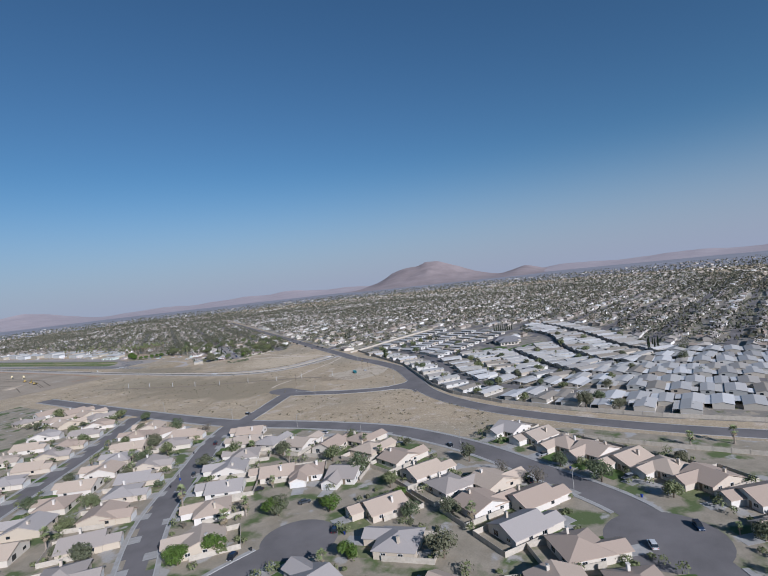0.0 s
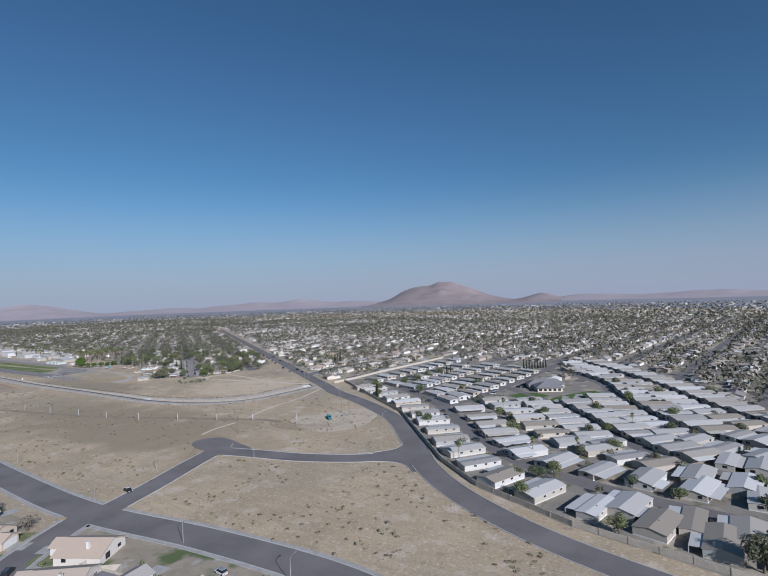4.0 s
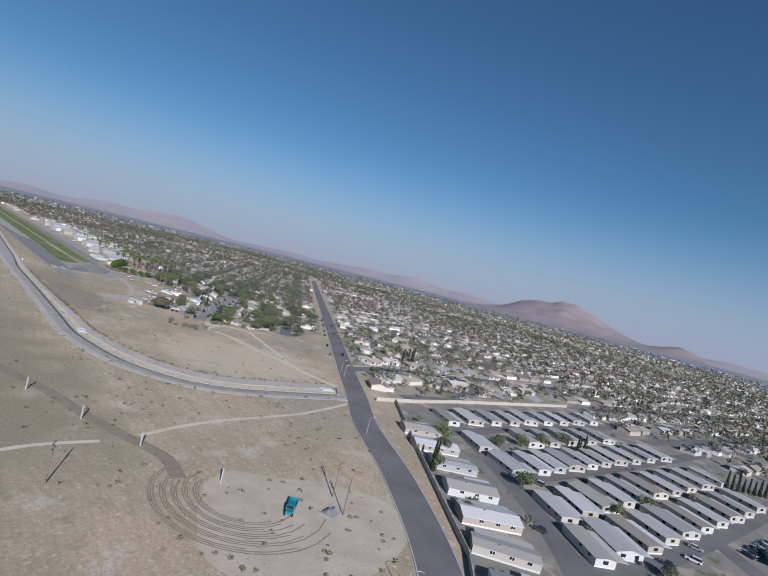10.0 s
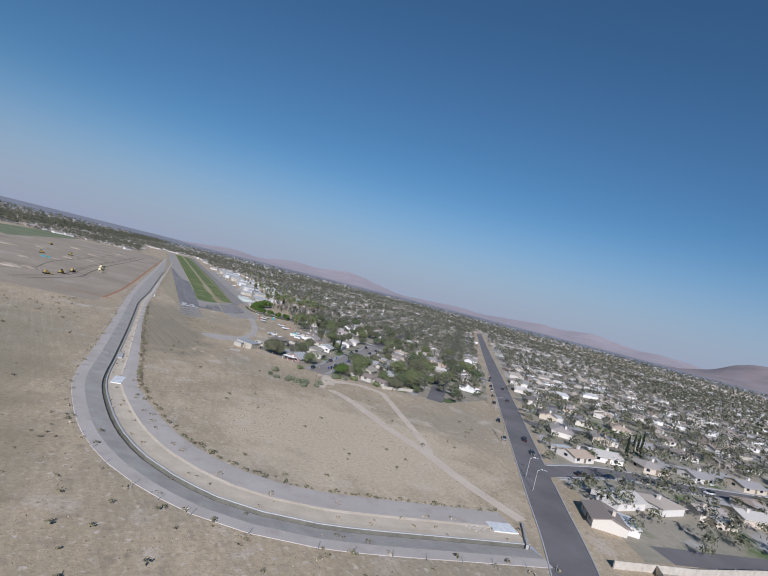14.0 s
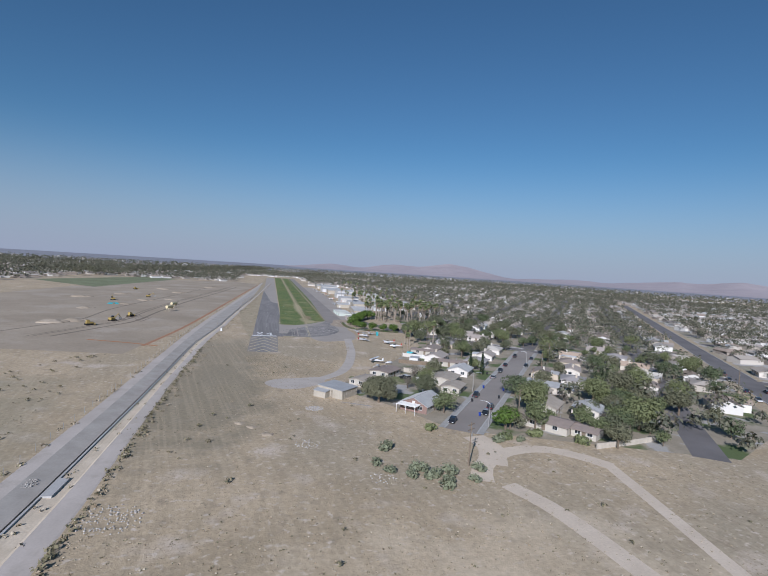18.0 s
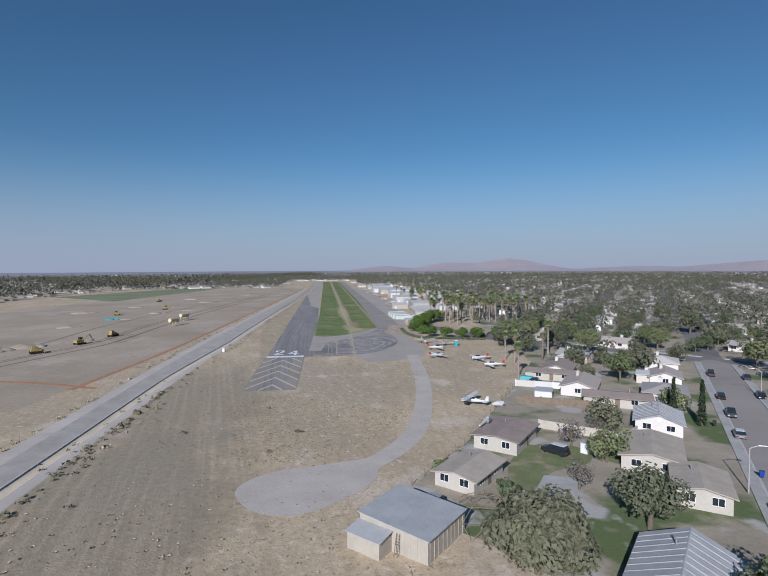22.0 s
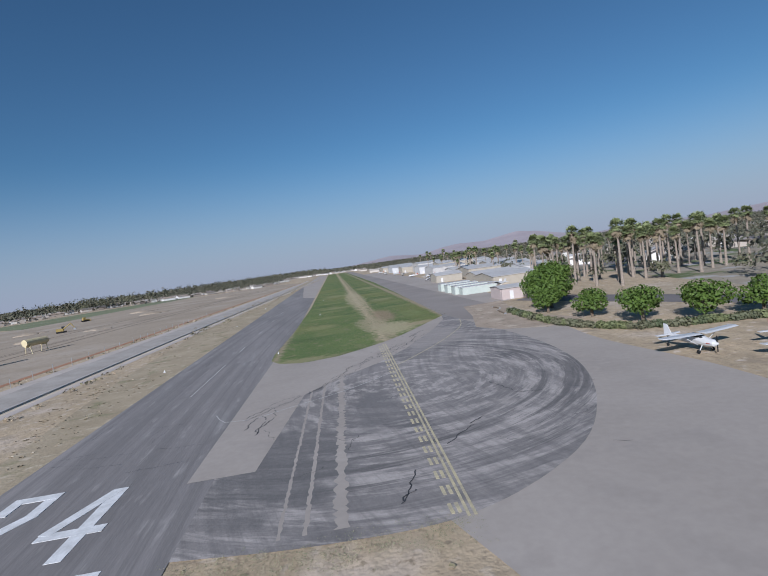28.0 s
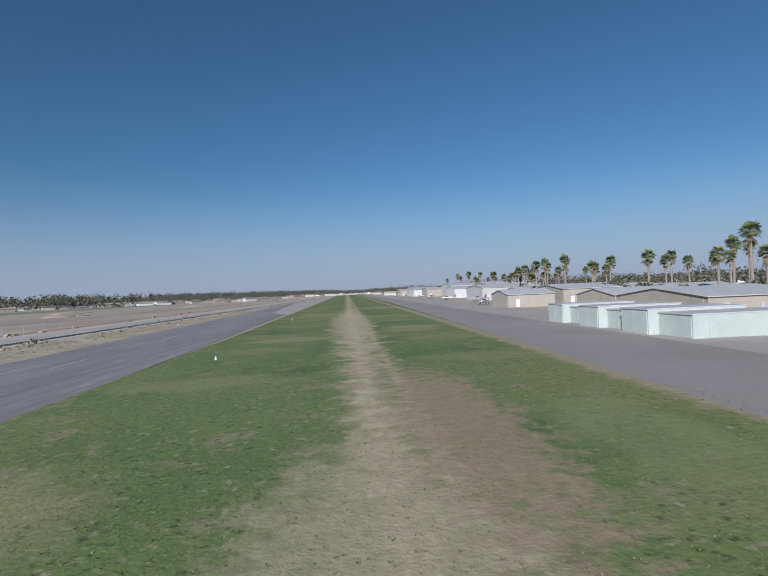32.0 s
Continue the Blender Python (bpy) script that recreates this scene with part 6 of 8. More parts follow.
def car(kind):
    name = ("saloon_car", "suv_car", "pickup_truck")[kind]
    ob = thing(name, ("parked saloon car with dark windows", "parked sport utility car with dark windows", "parked pickup truck with an open bed")[kind], "car", "parked cars")
    L, W = (4.6, 4.8, 5.3)[kind], 1.8
    h = (0.78, 0.95, 0.95)[kind]
    ring = lambda x, z0, z1, w: [(x, -w / 2, z0), (x, w / 2, z0), (x, w / 2, z1 - 0.12), (x, w / 2 - 0.12, z1), (x, -w / 2 + 0.12, z1), (x, -w / 2, z1 - 0.12)]
    part("body", Shape().loft([ring(-L / 2, 0.4, h - 0.1, W - 0.3), ring(-L / 2 + 0.3, 0.25, h, W), ring(L / 2 - 0.9, 0.25, h, W), ring(L / 2 - 0.1, 0.3, h - 0.15, W - 0.1), ring(L / 2, 0.4, h - 0.3, W - 0.35)]), CAR, ob)
    top = (1.42, 1.75, 1.75)[kind]
    a, b = ((-1.7, 1.1), (-2.2, 1.2), (-0.6, 1.3))[kind]
    quad = lambda x0, x1, w, z: [(x0, -w / 2, z), (x1, -w / 2, z), (x1, w / 2, z), (x0, w / 2, z)]
    part("window", Shape().loft([quad(a, b, W - 0.12, h - 0.01), quad(a + 0.35, b - 0.65, W - 0.4, top - 0.06)]), WINDOW, ob)
    part("roof", Shape().loft([quad(a + 0.33, b - 0.63, W - 0.38, top - 0.06), quad(a + 0.45, b - 0.75, W - 0.5, top)]), CAR, ob)
    if kind == 2:
        part("cargo_bed", Shape().box(-2.4, -0.75, h - 0.005, -0.75, 0.75, h + 0.03), TYRE, ob)
    for x in (-L / 2 + 0.85, L / 2 - 0.9):
        for y in (-1, 1):
            part("wheel", Shape().tube((x, y * (W / 2 - 0.22), 0.33), (x, y * (W / 2 + 0.01), 0.33), 0.33, n=12), TYRE, ob)
    for y in (-0.6, 0.6):
        part("headlight", Shape().box(L / 2 - 0.06, y - 0.2, h - 0.36, L / 2 + 0.015, y + 0.2, h - 0.22), LAMP, ob)
        part("tail_light", Shape().box(-L / 2 - 0.015, y - 0.18, h - 0.3, -L / 2 + 0.05, y + 0.18, h - 0.14), RED, ob)
    return ob


cars = [car(k) for k in range(3)]


def park(spots, rot):
    for i, (x, y) in enumerate(spots):
        copy_thing(cars[(i * 5 + int(abs(x))) % 3 if i % 4 else 0], pose(x, y, 0.1, 0, 0, rot + (180 if i % 3 == 0 else 0)))


SH = math.degrees(math.atan2(131, 93))
park([(53.6, -150.5), (72.2, -124), (92, -96), (101, -84), (110, -71), (127, -48), (66.8, -143.5), (71, -138), (98, -103.8), (120, -72), (133, -54)], SH)
park([(113, -92), (53.8, -99.4)], SH + 70)
park([(28.6, -114.6)], -42)
park([(133, -204), (115, -230.5), (127.5, -229), (117.5, -245), (160, -166), (173, -148), (186, -130), (178, -156), (196, -116), (210, -96), (205, -118), (220, -84)], 56)
park([(140, -263), (125, -263.5), (160, -264), (190, -271), (215, -278)], -8)
park([(-174.5, -545), (-203, -588), (-181, -595), (-237, -444.5), (-262, -478), (-201, -417)], 45)
park([(-241.8, -620), (-191, -620), (-199, -537), (-243, -515), (-240, -488), (-176, -587)], 140)
park([(-280, -517), (-256, -538.5), (-234, -629), (-220, -640)], 20)
park([(-150, -389), (-172, -470), (-169, -505)], 85)
park([(-28, -487), (10, -452), (44, -424), (60, -446), (70, -452), (84, -456), (96, -454), (80, -405), (110, -410), (-46, -506), (-12, -482), (20, -446)], 100)
park([(115 + 3.4 * i, -466 - 0.4 * i) for i in range(9)], 70)
park([(46 + 3.2 * i, -500 + 1.2 * i) for i in range(8)], 130)
park([(92, 44), (86, 41)], 160)
park([(71.8, -49.4), (82, -53)], -30)
for c in cars:
    forget([c])


def wheelie_bin(mat, label):
    ob = thing("wheelie_bin", label, "bin")
    sq = lambda r, z: [(-r, -r, z), (r, -r, z), (r, r, z), (-r, r, z)]
    part("body", Shape().loft([sq(0.24, 0.12), sq(0.3, 1.0)]), mat, ob)
    part("lid", Shape().box(-0.33, -0.34, 1.0, 0.33, 0.34, 1.08), mat, ob)
    return ob


bins = [wheelie_bin(BIN_BLUE, "blue plastic wheelie bin at the kerb"), wheelie_bin(BIN_BLACK, "black plastic wheelie bin at the kerb")]
for i, (x, y) in enumerate([(64, -145.6), (79.5, -126.6), (80, -113), (68, -130.5), (60, -90.7), (61, -91.5), (86, -117), (92, -90), (-181, -556), (-196, -612), (-188, -600), (-172, -550), (-205, -625), (-250, -446), (-262, -468), (-285, -488), (-243, -443), (-216, -418), (-257, -543), (-275, -520)]):
    copy_thing(bins[i % 2], pose(x, y, 0.15, 0, 0, 55))
forget(bins)


def street_lamp():
    ob = thing("street_lamp", "tall grey street lamp with a curved arm", "street lamp")
    p = Shape()
    p.tube((0, 0, 0), (0, 0, 6.5), 0.11, 0.07)
    part("pole", p, CONCRETE, ob)
    part("arm", Shape().tube((0, 0, 6.45), (0, -1.0, 7.0), 0.05).tube((0, -1.0, 7.0), (0, -2.1, 7.1), 0.05), STEEL, ob)
    part("lamp_head", Shape().box(-0.16, -2.7, 7.0, 0.16, -2.0, 7.16), STEEL, ob)
    return ob


lamp = street_lamp()
for x, y in ((-99.7, -406), (-20.4, -427), (-62, -452), (-130, -377), (-166, -445.5), (-166.4, -490), (-161.6, -387), (-156, -309), (62.5, -155), (74, -117), (94, -268), (-243, -443), (-262, -470), (-170, -548), (-205, -604), (38, -352), (88, -278), (150, -180), (120, -72)):
    a = facing(x, y, [MAIN_ROAD, FIELD_ROAD, FIELD_ROAD_WEST, STREET_A, STREET_B, SHORT_STREET])
    copy_thing(lamp, pose(x, y, 0, 0, 0, a))
forget([lamp])


def utility_pole(h):
    ob = thing("utility_pole", "weathered wooden utility pole with crossarms", "utility pole")
    part("pole", Shape().tube((0, 0, 0), (0, 0, h), 0.17, 0.11), WOOD, ob)
    for z in (h - 0.5, h - 1.6):
        part("crossarm", Shape().box(-1.3, -0.06, z - 0.08, 1.3, 0.06, z + 0.08), WOOD, ob)
    part("transformer", Shape().tube((0.32, 0, h - 3.2), (0.32, 0, h - 2.2), 0.22, n=10), STEEL, ob)
    return ob


pole = utility_pole(9.8)
for x, y, a in ((-11.2, -396.4, 40), (-8, -388, 20), (-70.9, -363, 60), (45.9, -180.5, 35), (73, -152, 35), (95, -121, 35), (117, -90, 35), (139, -60, 35), (88, -20, 35), (110, -235, 35), (150, -176, 35), (190, -118, 35)):
    copy_thing(pole, pose(x, y, 0, 0, 0, a))
forget([pole])
post = thing("marker_post", "pale square timber post standing in the field", "post", "posts across the field")
part("shaft", Shape().box(-0.16, -0.16, 0, 0.16, 0.16, 4.0), KERB, post)
part("cap", Shape().box(-0.2, -0.2, 4.0, 0.2, 0.2, 4.12), CONCRETE, post)
for x, y in ((-87, -224), (-83, -251), (-76, -276), (-66, -302), (-56, -327), (-46, -348), (-34, -373), (-92, -196), (-96, -168)):
    copy_thing(post, pose(x, y, 0, 0, 0, 30))
forget([post])


def wall_run(name, points, h, mat, label, category, bay=6.0, thick=0.2):
    """A wall or fence of separate panels between posts."""
    ob = thing(name, label, category)
    for a, b in zip(points, points[1:]):
        a, b = Vector((*a, 0)), Vector((*b, 0))
        n = max(1, round((b - a).length / bay))
        ang = math.degrees(math.atan2(b.y - a.y, b.x - a.x))
        step = (b - a).length / n
        for i in range(n):
            p = a + (b - a) * (i / n)
            m = pose(p.x, p.y, 0, 0, 0, ang)
            part("panel", Shape().box(0.15, -thick / 2, 0, step - 0.15, thick / 2, h, m), mat, ob)
            part("pillar", Shape().box(-0.15, -thick / 2 - 0.08, 0, 0.15, thick / 2 + 0.08, h + 0.12, m), mat, ob)
    return ob


wall_run("block_wall", [(90, -318), (48, -371), (8, -423), (-34, -459), (-64, -485), (-84, -509), (-101, -547), (-110, -587), (-115, -630), (-116, -700)], 1.9, BLOCK, "tan block wall round the mobile home park", "wall", 8)
wall_run("block_wall", [(78, -316), (102, -320), (140, -322), (195, -328), (260, -335)], 1.9, BLOCK, "tan block wall behind the side street gardens", "wall", 8)
wall_run("block_wall", [(-145, -563), (-148, -575), (-153, -600), (-156, -630), (-158, -665)], 1.8, BLOCK, "tan block wall behind the tract gardens", "wall", 6)
wall_run("garden_wall", [(-176, -430), (-190, -433), (-182, -470), (-178, -500), (-181, -520)], 1.7, BLOCK, "pale garden wall beside the estate street", "wall", 6)
wall_run("garden_wall", [(65.8, -51.9), (78.6, -58.3), (84, -61)], 1.7, AWNING, "white painted block wall of a yard", "wall", 5)
wall_run("garden_wall", [(57, -86), (69, -96), (74, -92)], 1.7, BLOCK, "pale block wall of a yard", "wall", 5)
wall_run("wooden_fence", [(59.7, -67.5), (67.4, -70.7), (76, -75)], 1.6, WOOD, "dark brown board fence", "fence", 2.5, 0.08)
wall_run("wooden_fence", [(84, -172.5), (97, -170.2), (106, -168)], 1.4, BLOCK, "pale low wall at the field's edge", "wall", 4)
wire = thing("wire_fence", "thin wire fence on slim posts at the field's edge", "fence")
for a, b in zip(FENCE_LINE, FENCE_LINE[1:]):
    a, b = Vector((*a, 0)), Vector((*b, 0))
    n = round((b - a).length / 4)
    for k in range(n):
        p = a + (b - a) * k / n
        part("post", Shape().tube((p.x, p.y, 0), (p.x, p.y, 1.35), 0.045, n=5), WOOD, wire)
    for z in (0.5, 0.9, 1.28):
        part("strand", Shape().tube((a.x, a.y, z), (b.x, b.y, z), 0.012, n=3), STEEL, wire)

# ---- airfield things ----
WHITE = material("white_aircraft_paint", (0.544, 0.544, 0.536), rough=0.35, spread=0.04, spec=0.5)
AIR_RED = material("red_aircraft_trim", (0.33, 0.05, 0.03), rough=0.4, spread=0.05)
DARK = material("black_propeller", (0.02, 0.02, 0.022), rough=0.5)
MINT = material("pale_green_sheet_metal", (0.47, 0.51, 0.455), (0.42, 0.46, 0.41), scale=0.5, rough=0.5, spread=0.06)
BEIGE = material("beige_sheet_metal", (0.394, 0.355, 0.289), (0.341, 0.307, 0.246), scale=0.5, rough=0.6, spread=0.06)
PALE_ROOF = material("pale_metal_roof", (0.487, 0.473, 0.449), (0.409, 0.394, 0.370), scale=0.4, rough=0.5, spread=0.08)
PINK = material("pinkish_sheet_metal", (0.459, 0.385, 0.353), scale=0.4, rough=0.6, spread=0.06)
TEAL = material("teal_paint", (0.02, 0.22, 0.25), (0.02, 0.15, 0.18), scale=1.0, rough=0.45, spread=0.1)
MACHINE = material("yellow_machine_paint", (0.350, 0.259, 0.080), (0.266, 0.194, 0.070), scale=1.0, rough=0.6, spread=0.12)
TANK = material("cream_tank_paint", (0.58, 0.50, 0.30), (0.48, 0.41, 0.25), scale=0.8, rough=0.6, spread=0.1)
TARP = material("turquoise_tarp", (0.05, 0.32, 0.36), rough=0.5, spread=0.15)


def aeroplane(kind):
    """A parked light aircraft with its nose along +x: high wing, low wing or taildragger."""
    ob = thing("light_aircraft", ("white high-wing light aircraft parked on bare ground", "white low-wing light aircraft with red tail trim", "small white taildragger with a high strutted wing")[kind], "aircraft", "aircraft parked by the runway")
    ring = lambda x, z, w, h: [(x, w / 2 * math.cos(2 * math.pi * i / 10), z + h / 2 * math.sin(2 * math.pi * i / 10)) for i in range(10)]
    part("fuselage", Shape().loft([ring(2.35, 1.15, 0.45, 0.5), ring(2.1, 1.15, 0.85, 0.8), ring(1.2, 1.2, 1.05, 1.0), ring(0.2, 1.35, 1.1, 1.3), ring(-0.9, 1.35, 1.05, 1.25), ring(-2.6, 1.3, 0.6, 0.7), ring(-4.6, 1.4, 0.22, 0.3)]), WHITE, ob)
    part("canopy", Shape().loft([ring(0.85, 1.6, 0.7, 0.35), ring(0.3, 1.75, 1.0, 0.6), ring(-0.8, 1.75, 0.95, 0.6), ring(-1.5, 1.6, 0.6, 0.35)]), WINDOW, ob)
    wz = 0.85 if kind == 1 else 2.08
    foil = lambda y, x, c, z: [(x + c * 0.6, y, z), (x + c * 0.35, y, z + 0.1), (x - c * 0.4, y, z + 0.03), (x - c * 0.4, y, z - 0.02), (x + c * 0.35, y, z - 0.07)]
    rise = 0.45 if kind == 1 else 0.12
    for s in (-1, 1):
        part("wing", Shape().loft([foil(s * 0.35, 0.1, 1.55, wz), foil(s * 4.9, 0.05, 1.4, wz + rise), foil(s * 5.1, 0.0, 0.9, wz + rise)]), WHITE, ob)
        part("tailplane", Shape().loft([foil(s * 0.1, -4.3, 0.9, 1.45), foil(s * 1.6, -4.35, 0.7, 1.47)]), WHITE, ob)
        if kind != 1:
            part("strut", Shape().tube((0.3, s * 0.5, 0.85), (0.3, s * 2.4, wz + 0.02), 0.04, n=6), WHITE, ob)
        w = part("wheel", Shape().tube((0.1 if kind < 2 else 0.9, s * 1.0 - 0.07, 0.22), (0.1 if kind < 2 else 0.9, s * 1.0 + 0.07, 0.22), 0.22, n=10), TYRE, ob)
        part("gear_leg", Shape().tube((0.1 if kind < 2 else 0.9, s * 0.9, 0.22), (0.1 if kind < 2 else 0.9, s * 0.45, 0.9), 0.05, n=6), WHITE, ob)
    fin = [(-3.7, 1.5), (-4.3, 2.7), (-4.8, 2.75), (-4.85, 1.45)]
    part("fin", Shape().loft([[(x, -0.05, z) for x, z in fin], [(x, 0.05, z) for x, z in fin]]), AIR_RED if kind == 1 else WHITE, ob)
    x = 1.6 if kind < 2 else -4.4
    part("nose_wheel" if kind < 2 else "tail_wheel", Shape().tube((x, -0.06, 0.18), (x, 0.06, 0.18), 0.18, n=10).tube((x, 0, 0.18), (x, 0, 1.0 if kind < 2 else 1.35), 0.04, n=6), TYRE, ob)
    part("propeller", Shape().box(2.38, -0.07, 0.25, 2.42, 0.07, 2.05), DARK, ob)
    part("spinner", Shape().loft([ring(2.35, 1.15, 0.4, 0.4), ring(2.6, 1.15, 0.08, 0.08)]), AIR_RED if kind == 1 else WHITE, ob)
    part("stripe", Shape().box(-3.2, -0.005, 1.2, -3.1, 0.005, 1.3).box(1.4, -0.5, 1.12, 1.9, 0.5, 1.2), AIR_RED, ob)
    return ob


planes = [aeroplane(k) for k in range(3)]
for k, x, y, a in ((2, 56.3, 23.9, -82), (1, 63.2, 18.6, -92), (1, 58.3, 8.0, 5), (1, 54.8, -8.2, 25), (1, 66.6, -15.5, 190), (1, 67.4, -27.3, 170), (0, 48.3, -68, 143), (1, 76, 262, 200), (0, 72, 240, 250), (0, 72, 132, 200), (1, 72, 300, 160), (2, 68, 225, 230), (0, 74, 352, 240), (1, 72, 385, 190), (0, 70, 440, 200), (1, 70, 500, 180)):
    o = copy_thing(planes[k], pose(x, y, 0.04, 0, 0, a))
    o.scale = (0.9, 0.9, 0.9)
forget(planes)


def tee_hangars(x, y, n):
    """A row of low pale green box hangars, each bay with its own doors, stepping back and forth."""
    ob = thing("hangar_row", "row of low pale green sheet-metal box hangars", "hangar", "hangars beside the taxiway")
    for i in range(n):
        y0, x0 = y + i * 4.9, x + (0.0 if i % 2 else 1.1)
        h = 2.55 if i % 2 else 2.2
        b = part("bay", Shape().box(x0, y0, 0, x0 + 10.5, y0 + 4.85, h), MINT, ob)
        part("bay_roof", Shape().box(x0 - 0.12, y0 - 0.03, h, x0 + 10.6, y0 + 4.88, h + 0.12), PALE_ROOF, b)
        for j in range(2):
            part("hangar_door", Shape().box(x0 - 0.05, y0 + 0.2 + j * 2.25, 0.05, x0, y0 + 2.4 + j * 2.25, h - 0.2), MINT, b)
        part("end_door", Shape().box(x0 + 1.5, y0 - 0.05, 0.05, x0 + 5.0, y0, h - 0.2), MINT, b)
    return ob


tee_hangars(57.0, 121.5, 6)


def barn_hangar(x0, y0, x1, y1, h, rise, mat, label):
    ob = thing("hangar", label, "hangar", "hangars beside the taxiway")
    m = Matrix.Identity(4)
    walls = Shape().box(x0, y0, 0, x1, y1, h)
    walls.gable_wall(x0, y0, y1, h, rise - 0.05).gable_wall(x1 - 0.15, y0, y1, h, rise - 0.05)
    part("wall", walls, mat, ob)
    part("roof", Shape().gable(x0, y0, x1, y1, h, rise, 0.3, 0.12), PALE_ROOF, ob)
    n = 4
    for i in range(n):
        a, b = y0 + 0.8 + (y1 - y0 - 1.6) * i / n, y0 + 0.8 + (y1 - y0 - 1.6) * (i + 1) / n - 0.05
        part("sliding_door", Shape().box(x0 - 0.08, a, 0.05, x0, b, h - 0.25), mat, ob)
    part("side_door", Shape().box(x0 + 2, y0 - 0.05, 0.05, x0 + 2.95, y0, 2.1), TRIM, ob)
    return ob


barn_hangar(67, 199, 79, 213, 3.2, 1.2, BEIGE, "beige sheet-metal hangar with a low gable roof")
barn_hangar(76, 166, 92, 181, 3.0, 1.2, BEIGE, "beige sheet-metal hangar with a pale gable roof")
barn_hangar(74, 140, 90, 162, 3.0, 1.2, BEIGE, "long beige hangar behind the low row")
barn_hangar(60.5, 94, 70, 102.5, 2.8, 0.5, PINK, "small pinkish sheet-metal hangar")
for i, (x, y, w, d, h) in enumerate(((84, 205, 16, 22, 4), (84, 236, 14, 18, 3.6), (80, 268, 20, 26, 5), (92, 305, 24, 20, 6.5), (84, 335, 18, 22, 5), (90, 372, 22, 30, 7), (82, 412, 20, 24, 5), (78, 450, 26, 30, 5), (82, 495, 24, 30, 6), (78, 540, 26, 30, 5), (100, 180, 14, 16, 3.2), (104, 215, 16, 20, 3.6), (110, 255, 18, 18, 4), (116, 300, 18, 24, 4), (120, 345, 20, 22, 5))):
    barn_hangar(x, y, x + w, y + d, h, 1.2, (BEIGE, WHITE, PALE_ROOF)[i % 3], ("beige hangar in the row beside the taxiway", "white hangar in the row beside the taxiway", "pale grey hangar in the row beside the taxiway")[i % 3])

# Plain yard buildings by the field.
shed = thing("storage_shed", "beige board storage shed with a lean-to and grey metal roof", "shed")
sm = pose(25.4, -127.9, 0, 0, 0, 47)
part("wall", Shape().box(0, 0, 0, 8.6, 9.4, 2.7, sm), BEIGE, shed)
part("roof", Shape().loft([[(-0.25, -0.25, 2.7), (8.85, -0.25, 2.7), (8.85, 9.65, 3.25), (-0.25, 9.65, 3.25)], [(-0.25, -0.25, 2.8), (8.85, -0.25, 2.8), (8.85, 9.65, 3.35), (-0.25, 9.65, 3.35)]], sm), SHEET_ROOF, shed, "grey sheet-metal roof with screw lines")
part("gable_fill", Shape().loft([[(0, 0, 2.69), (0, 9.4, 2.69), (0, 9.4, 3.22)], [(8.6, 0, 2.69), (8.6, 9.4, 2.69), (8.6, 9.4, 3.22)]], sm), BEIGE, shed)
part("lean_to", Shape().box(-2.4, 4.8, 0, -0.02, 9.4, 1.95, sm), BEIGE, shed)
part("lean_to_roof", Shape().loft([[(-2.6, 4.6, 1.95), (0, 4.6, 2.35), (0, 9.6, 2.35), (-2.6, 9.6, 1.95)], [(-2.6, 4.6, 2.03), (0, 4.6, 2.43), (0, 9.6, 2.43), (-2.6, 9.6, 2.03)]], sm), SHEET_ROOF, shed, "corrugated lean-to roof")
for k in range(9):
    part("batten", Shape().box(0.4 + 0.95 * k, -0.04, 0, 0.46 + 0.95 * k, 0, 2.68, sm), BLOCK, shed)
for k in range(5):
    part("batten", Shape().box(-0.04, 0.4 + 0.95 * k, 0, 0, 0.46 + 0.95 * k, 2.68, sm), BLOCK, shed)
ladder = thing("ladder", "wooden ladder leaning on the shed's front wall", "ladder")
lm = sm @ pose(-0.75, 3.6, 0, 0, 14, 0)
for v in (0.0, 0.42):
    part("rail", Shape().box(-0.03, v - 0.03, 0, 0.03, v + 0.03, 2.5, lm), WOOD, ladder)
for k in range(7):
    part("rung", Shape().box(-0.02, 0.03, 0.3 + 0.32 * k, 0.02, 0.39, 0.34 + 0.32 * k, lm), WOOD, ladder)
lattice = thing("dome_frame", "bare geodesic dome of thin rusty struts beside the shed", "dome frame")
ball = bmesh.new()
bmesh.ops.create_icosphere(ball, subdivisions=2, radius=1)
bars = Shape()
for e in ball.edges:
    p, q = (Vector((34.4 + 5.1 * v.co.x, -119.9 + 5.1 * v.co.y, 3.4 * v.co.z)) for v in e.verts)
    if min(p.z, q.z) > -0.3:
        bars.tube((p.x, p.y, max(0, p.z)), (q.x, q.y, max(0, q.z)), 0.035, n=4)
ball.free()
part("struts", bars, SKIRT, lattice)
part("hub", Shape().tube((34.4, -119.9, 3.36), (34.4, -119.9, 3.46), 0.12, n=8), STEEL, lattice)
structure("shed_walk", sheet([(24.3, -129.6), (25.4, -130.6), (33.6, -135.6), (33.0, -134.0)], 0.02), CONCRETE, "pale concrete walk before the shed", "path")
structure("car_pad", sheet([(24.5, -114.6), (29.0, -110.8), (33.0, -114.6), (28.6, -118.6)], 0.02), CONCRETE, "pale concrete parking pad behind the shed", "path")
structure("yard_slab", sheet([(48, -107.5), (53.3, -109.5), (45.8, -120), (41.3, -116.7)], 0.03), CONCRETE, "weathered concrete slab in a back yard", "slab")
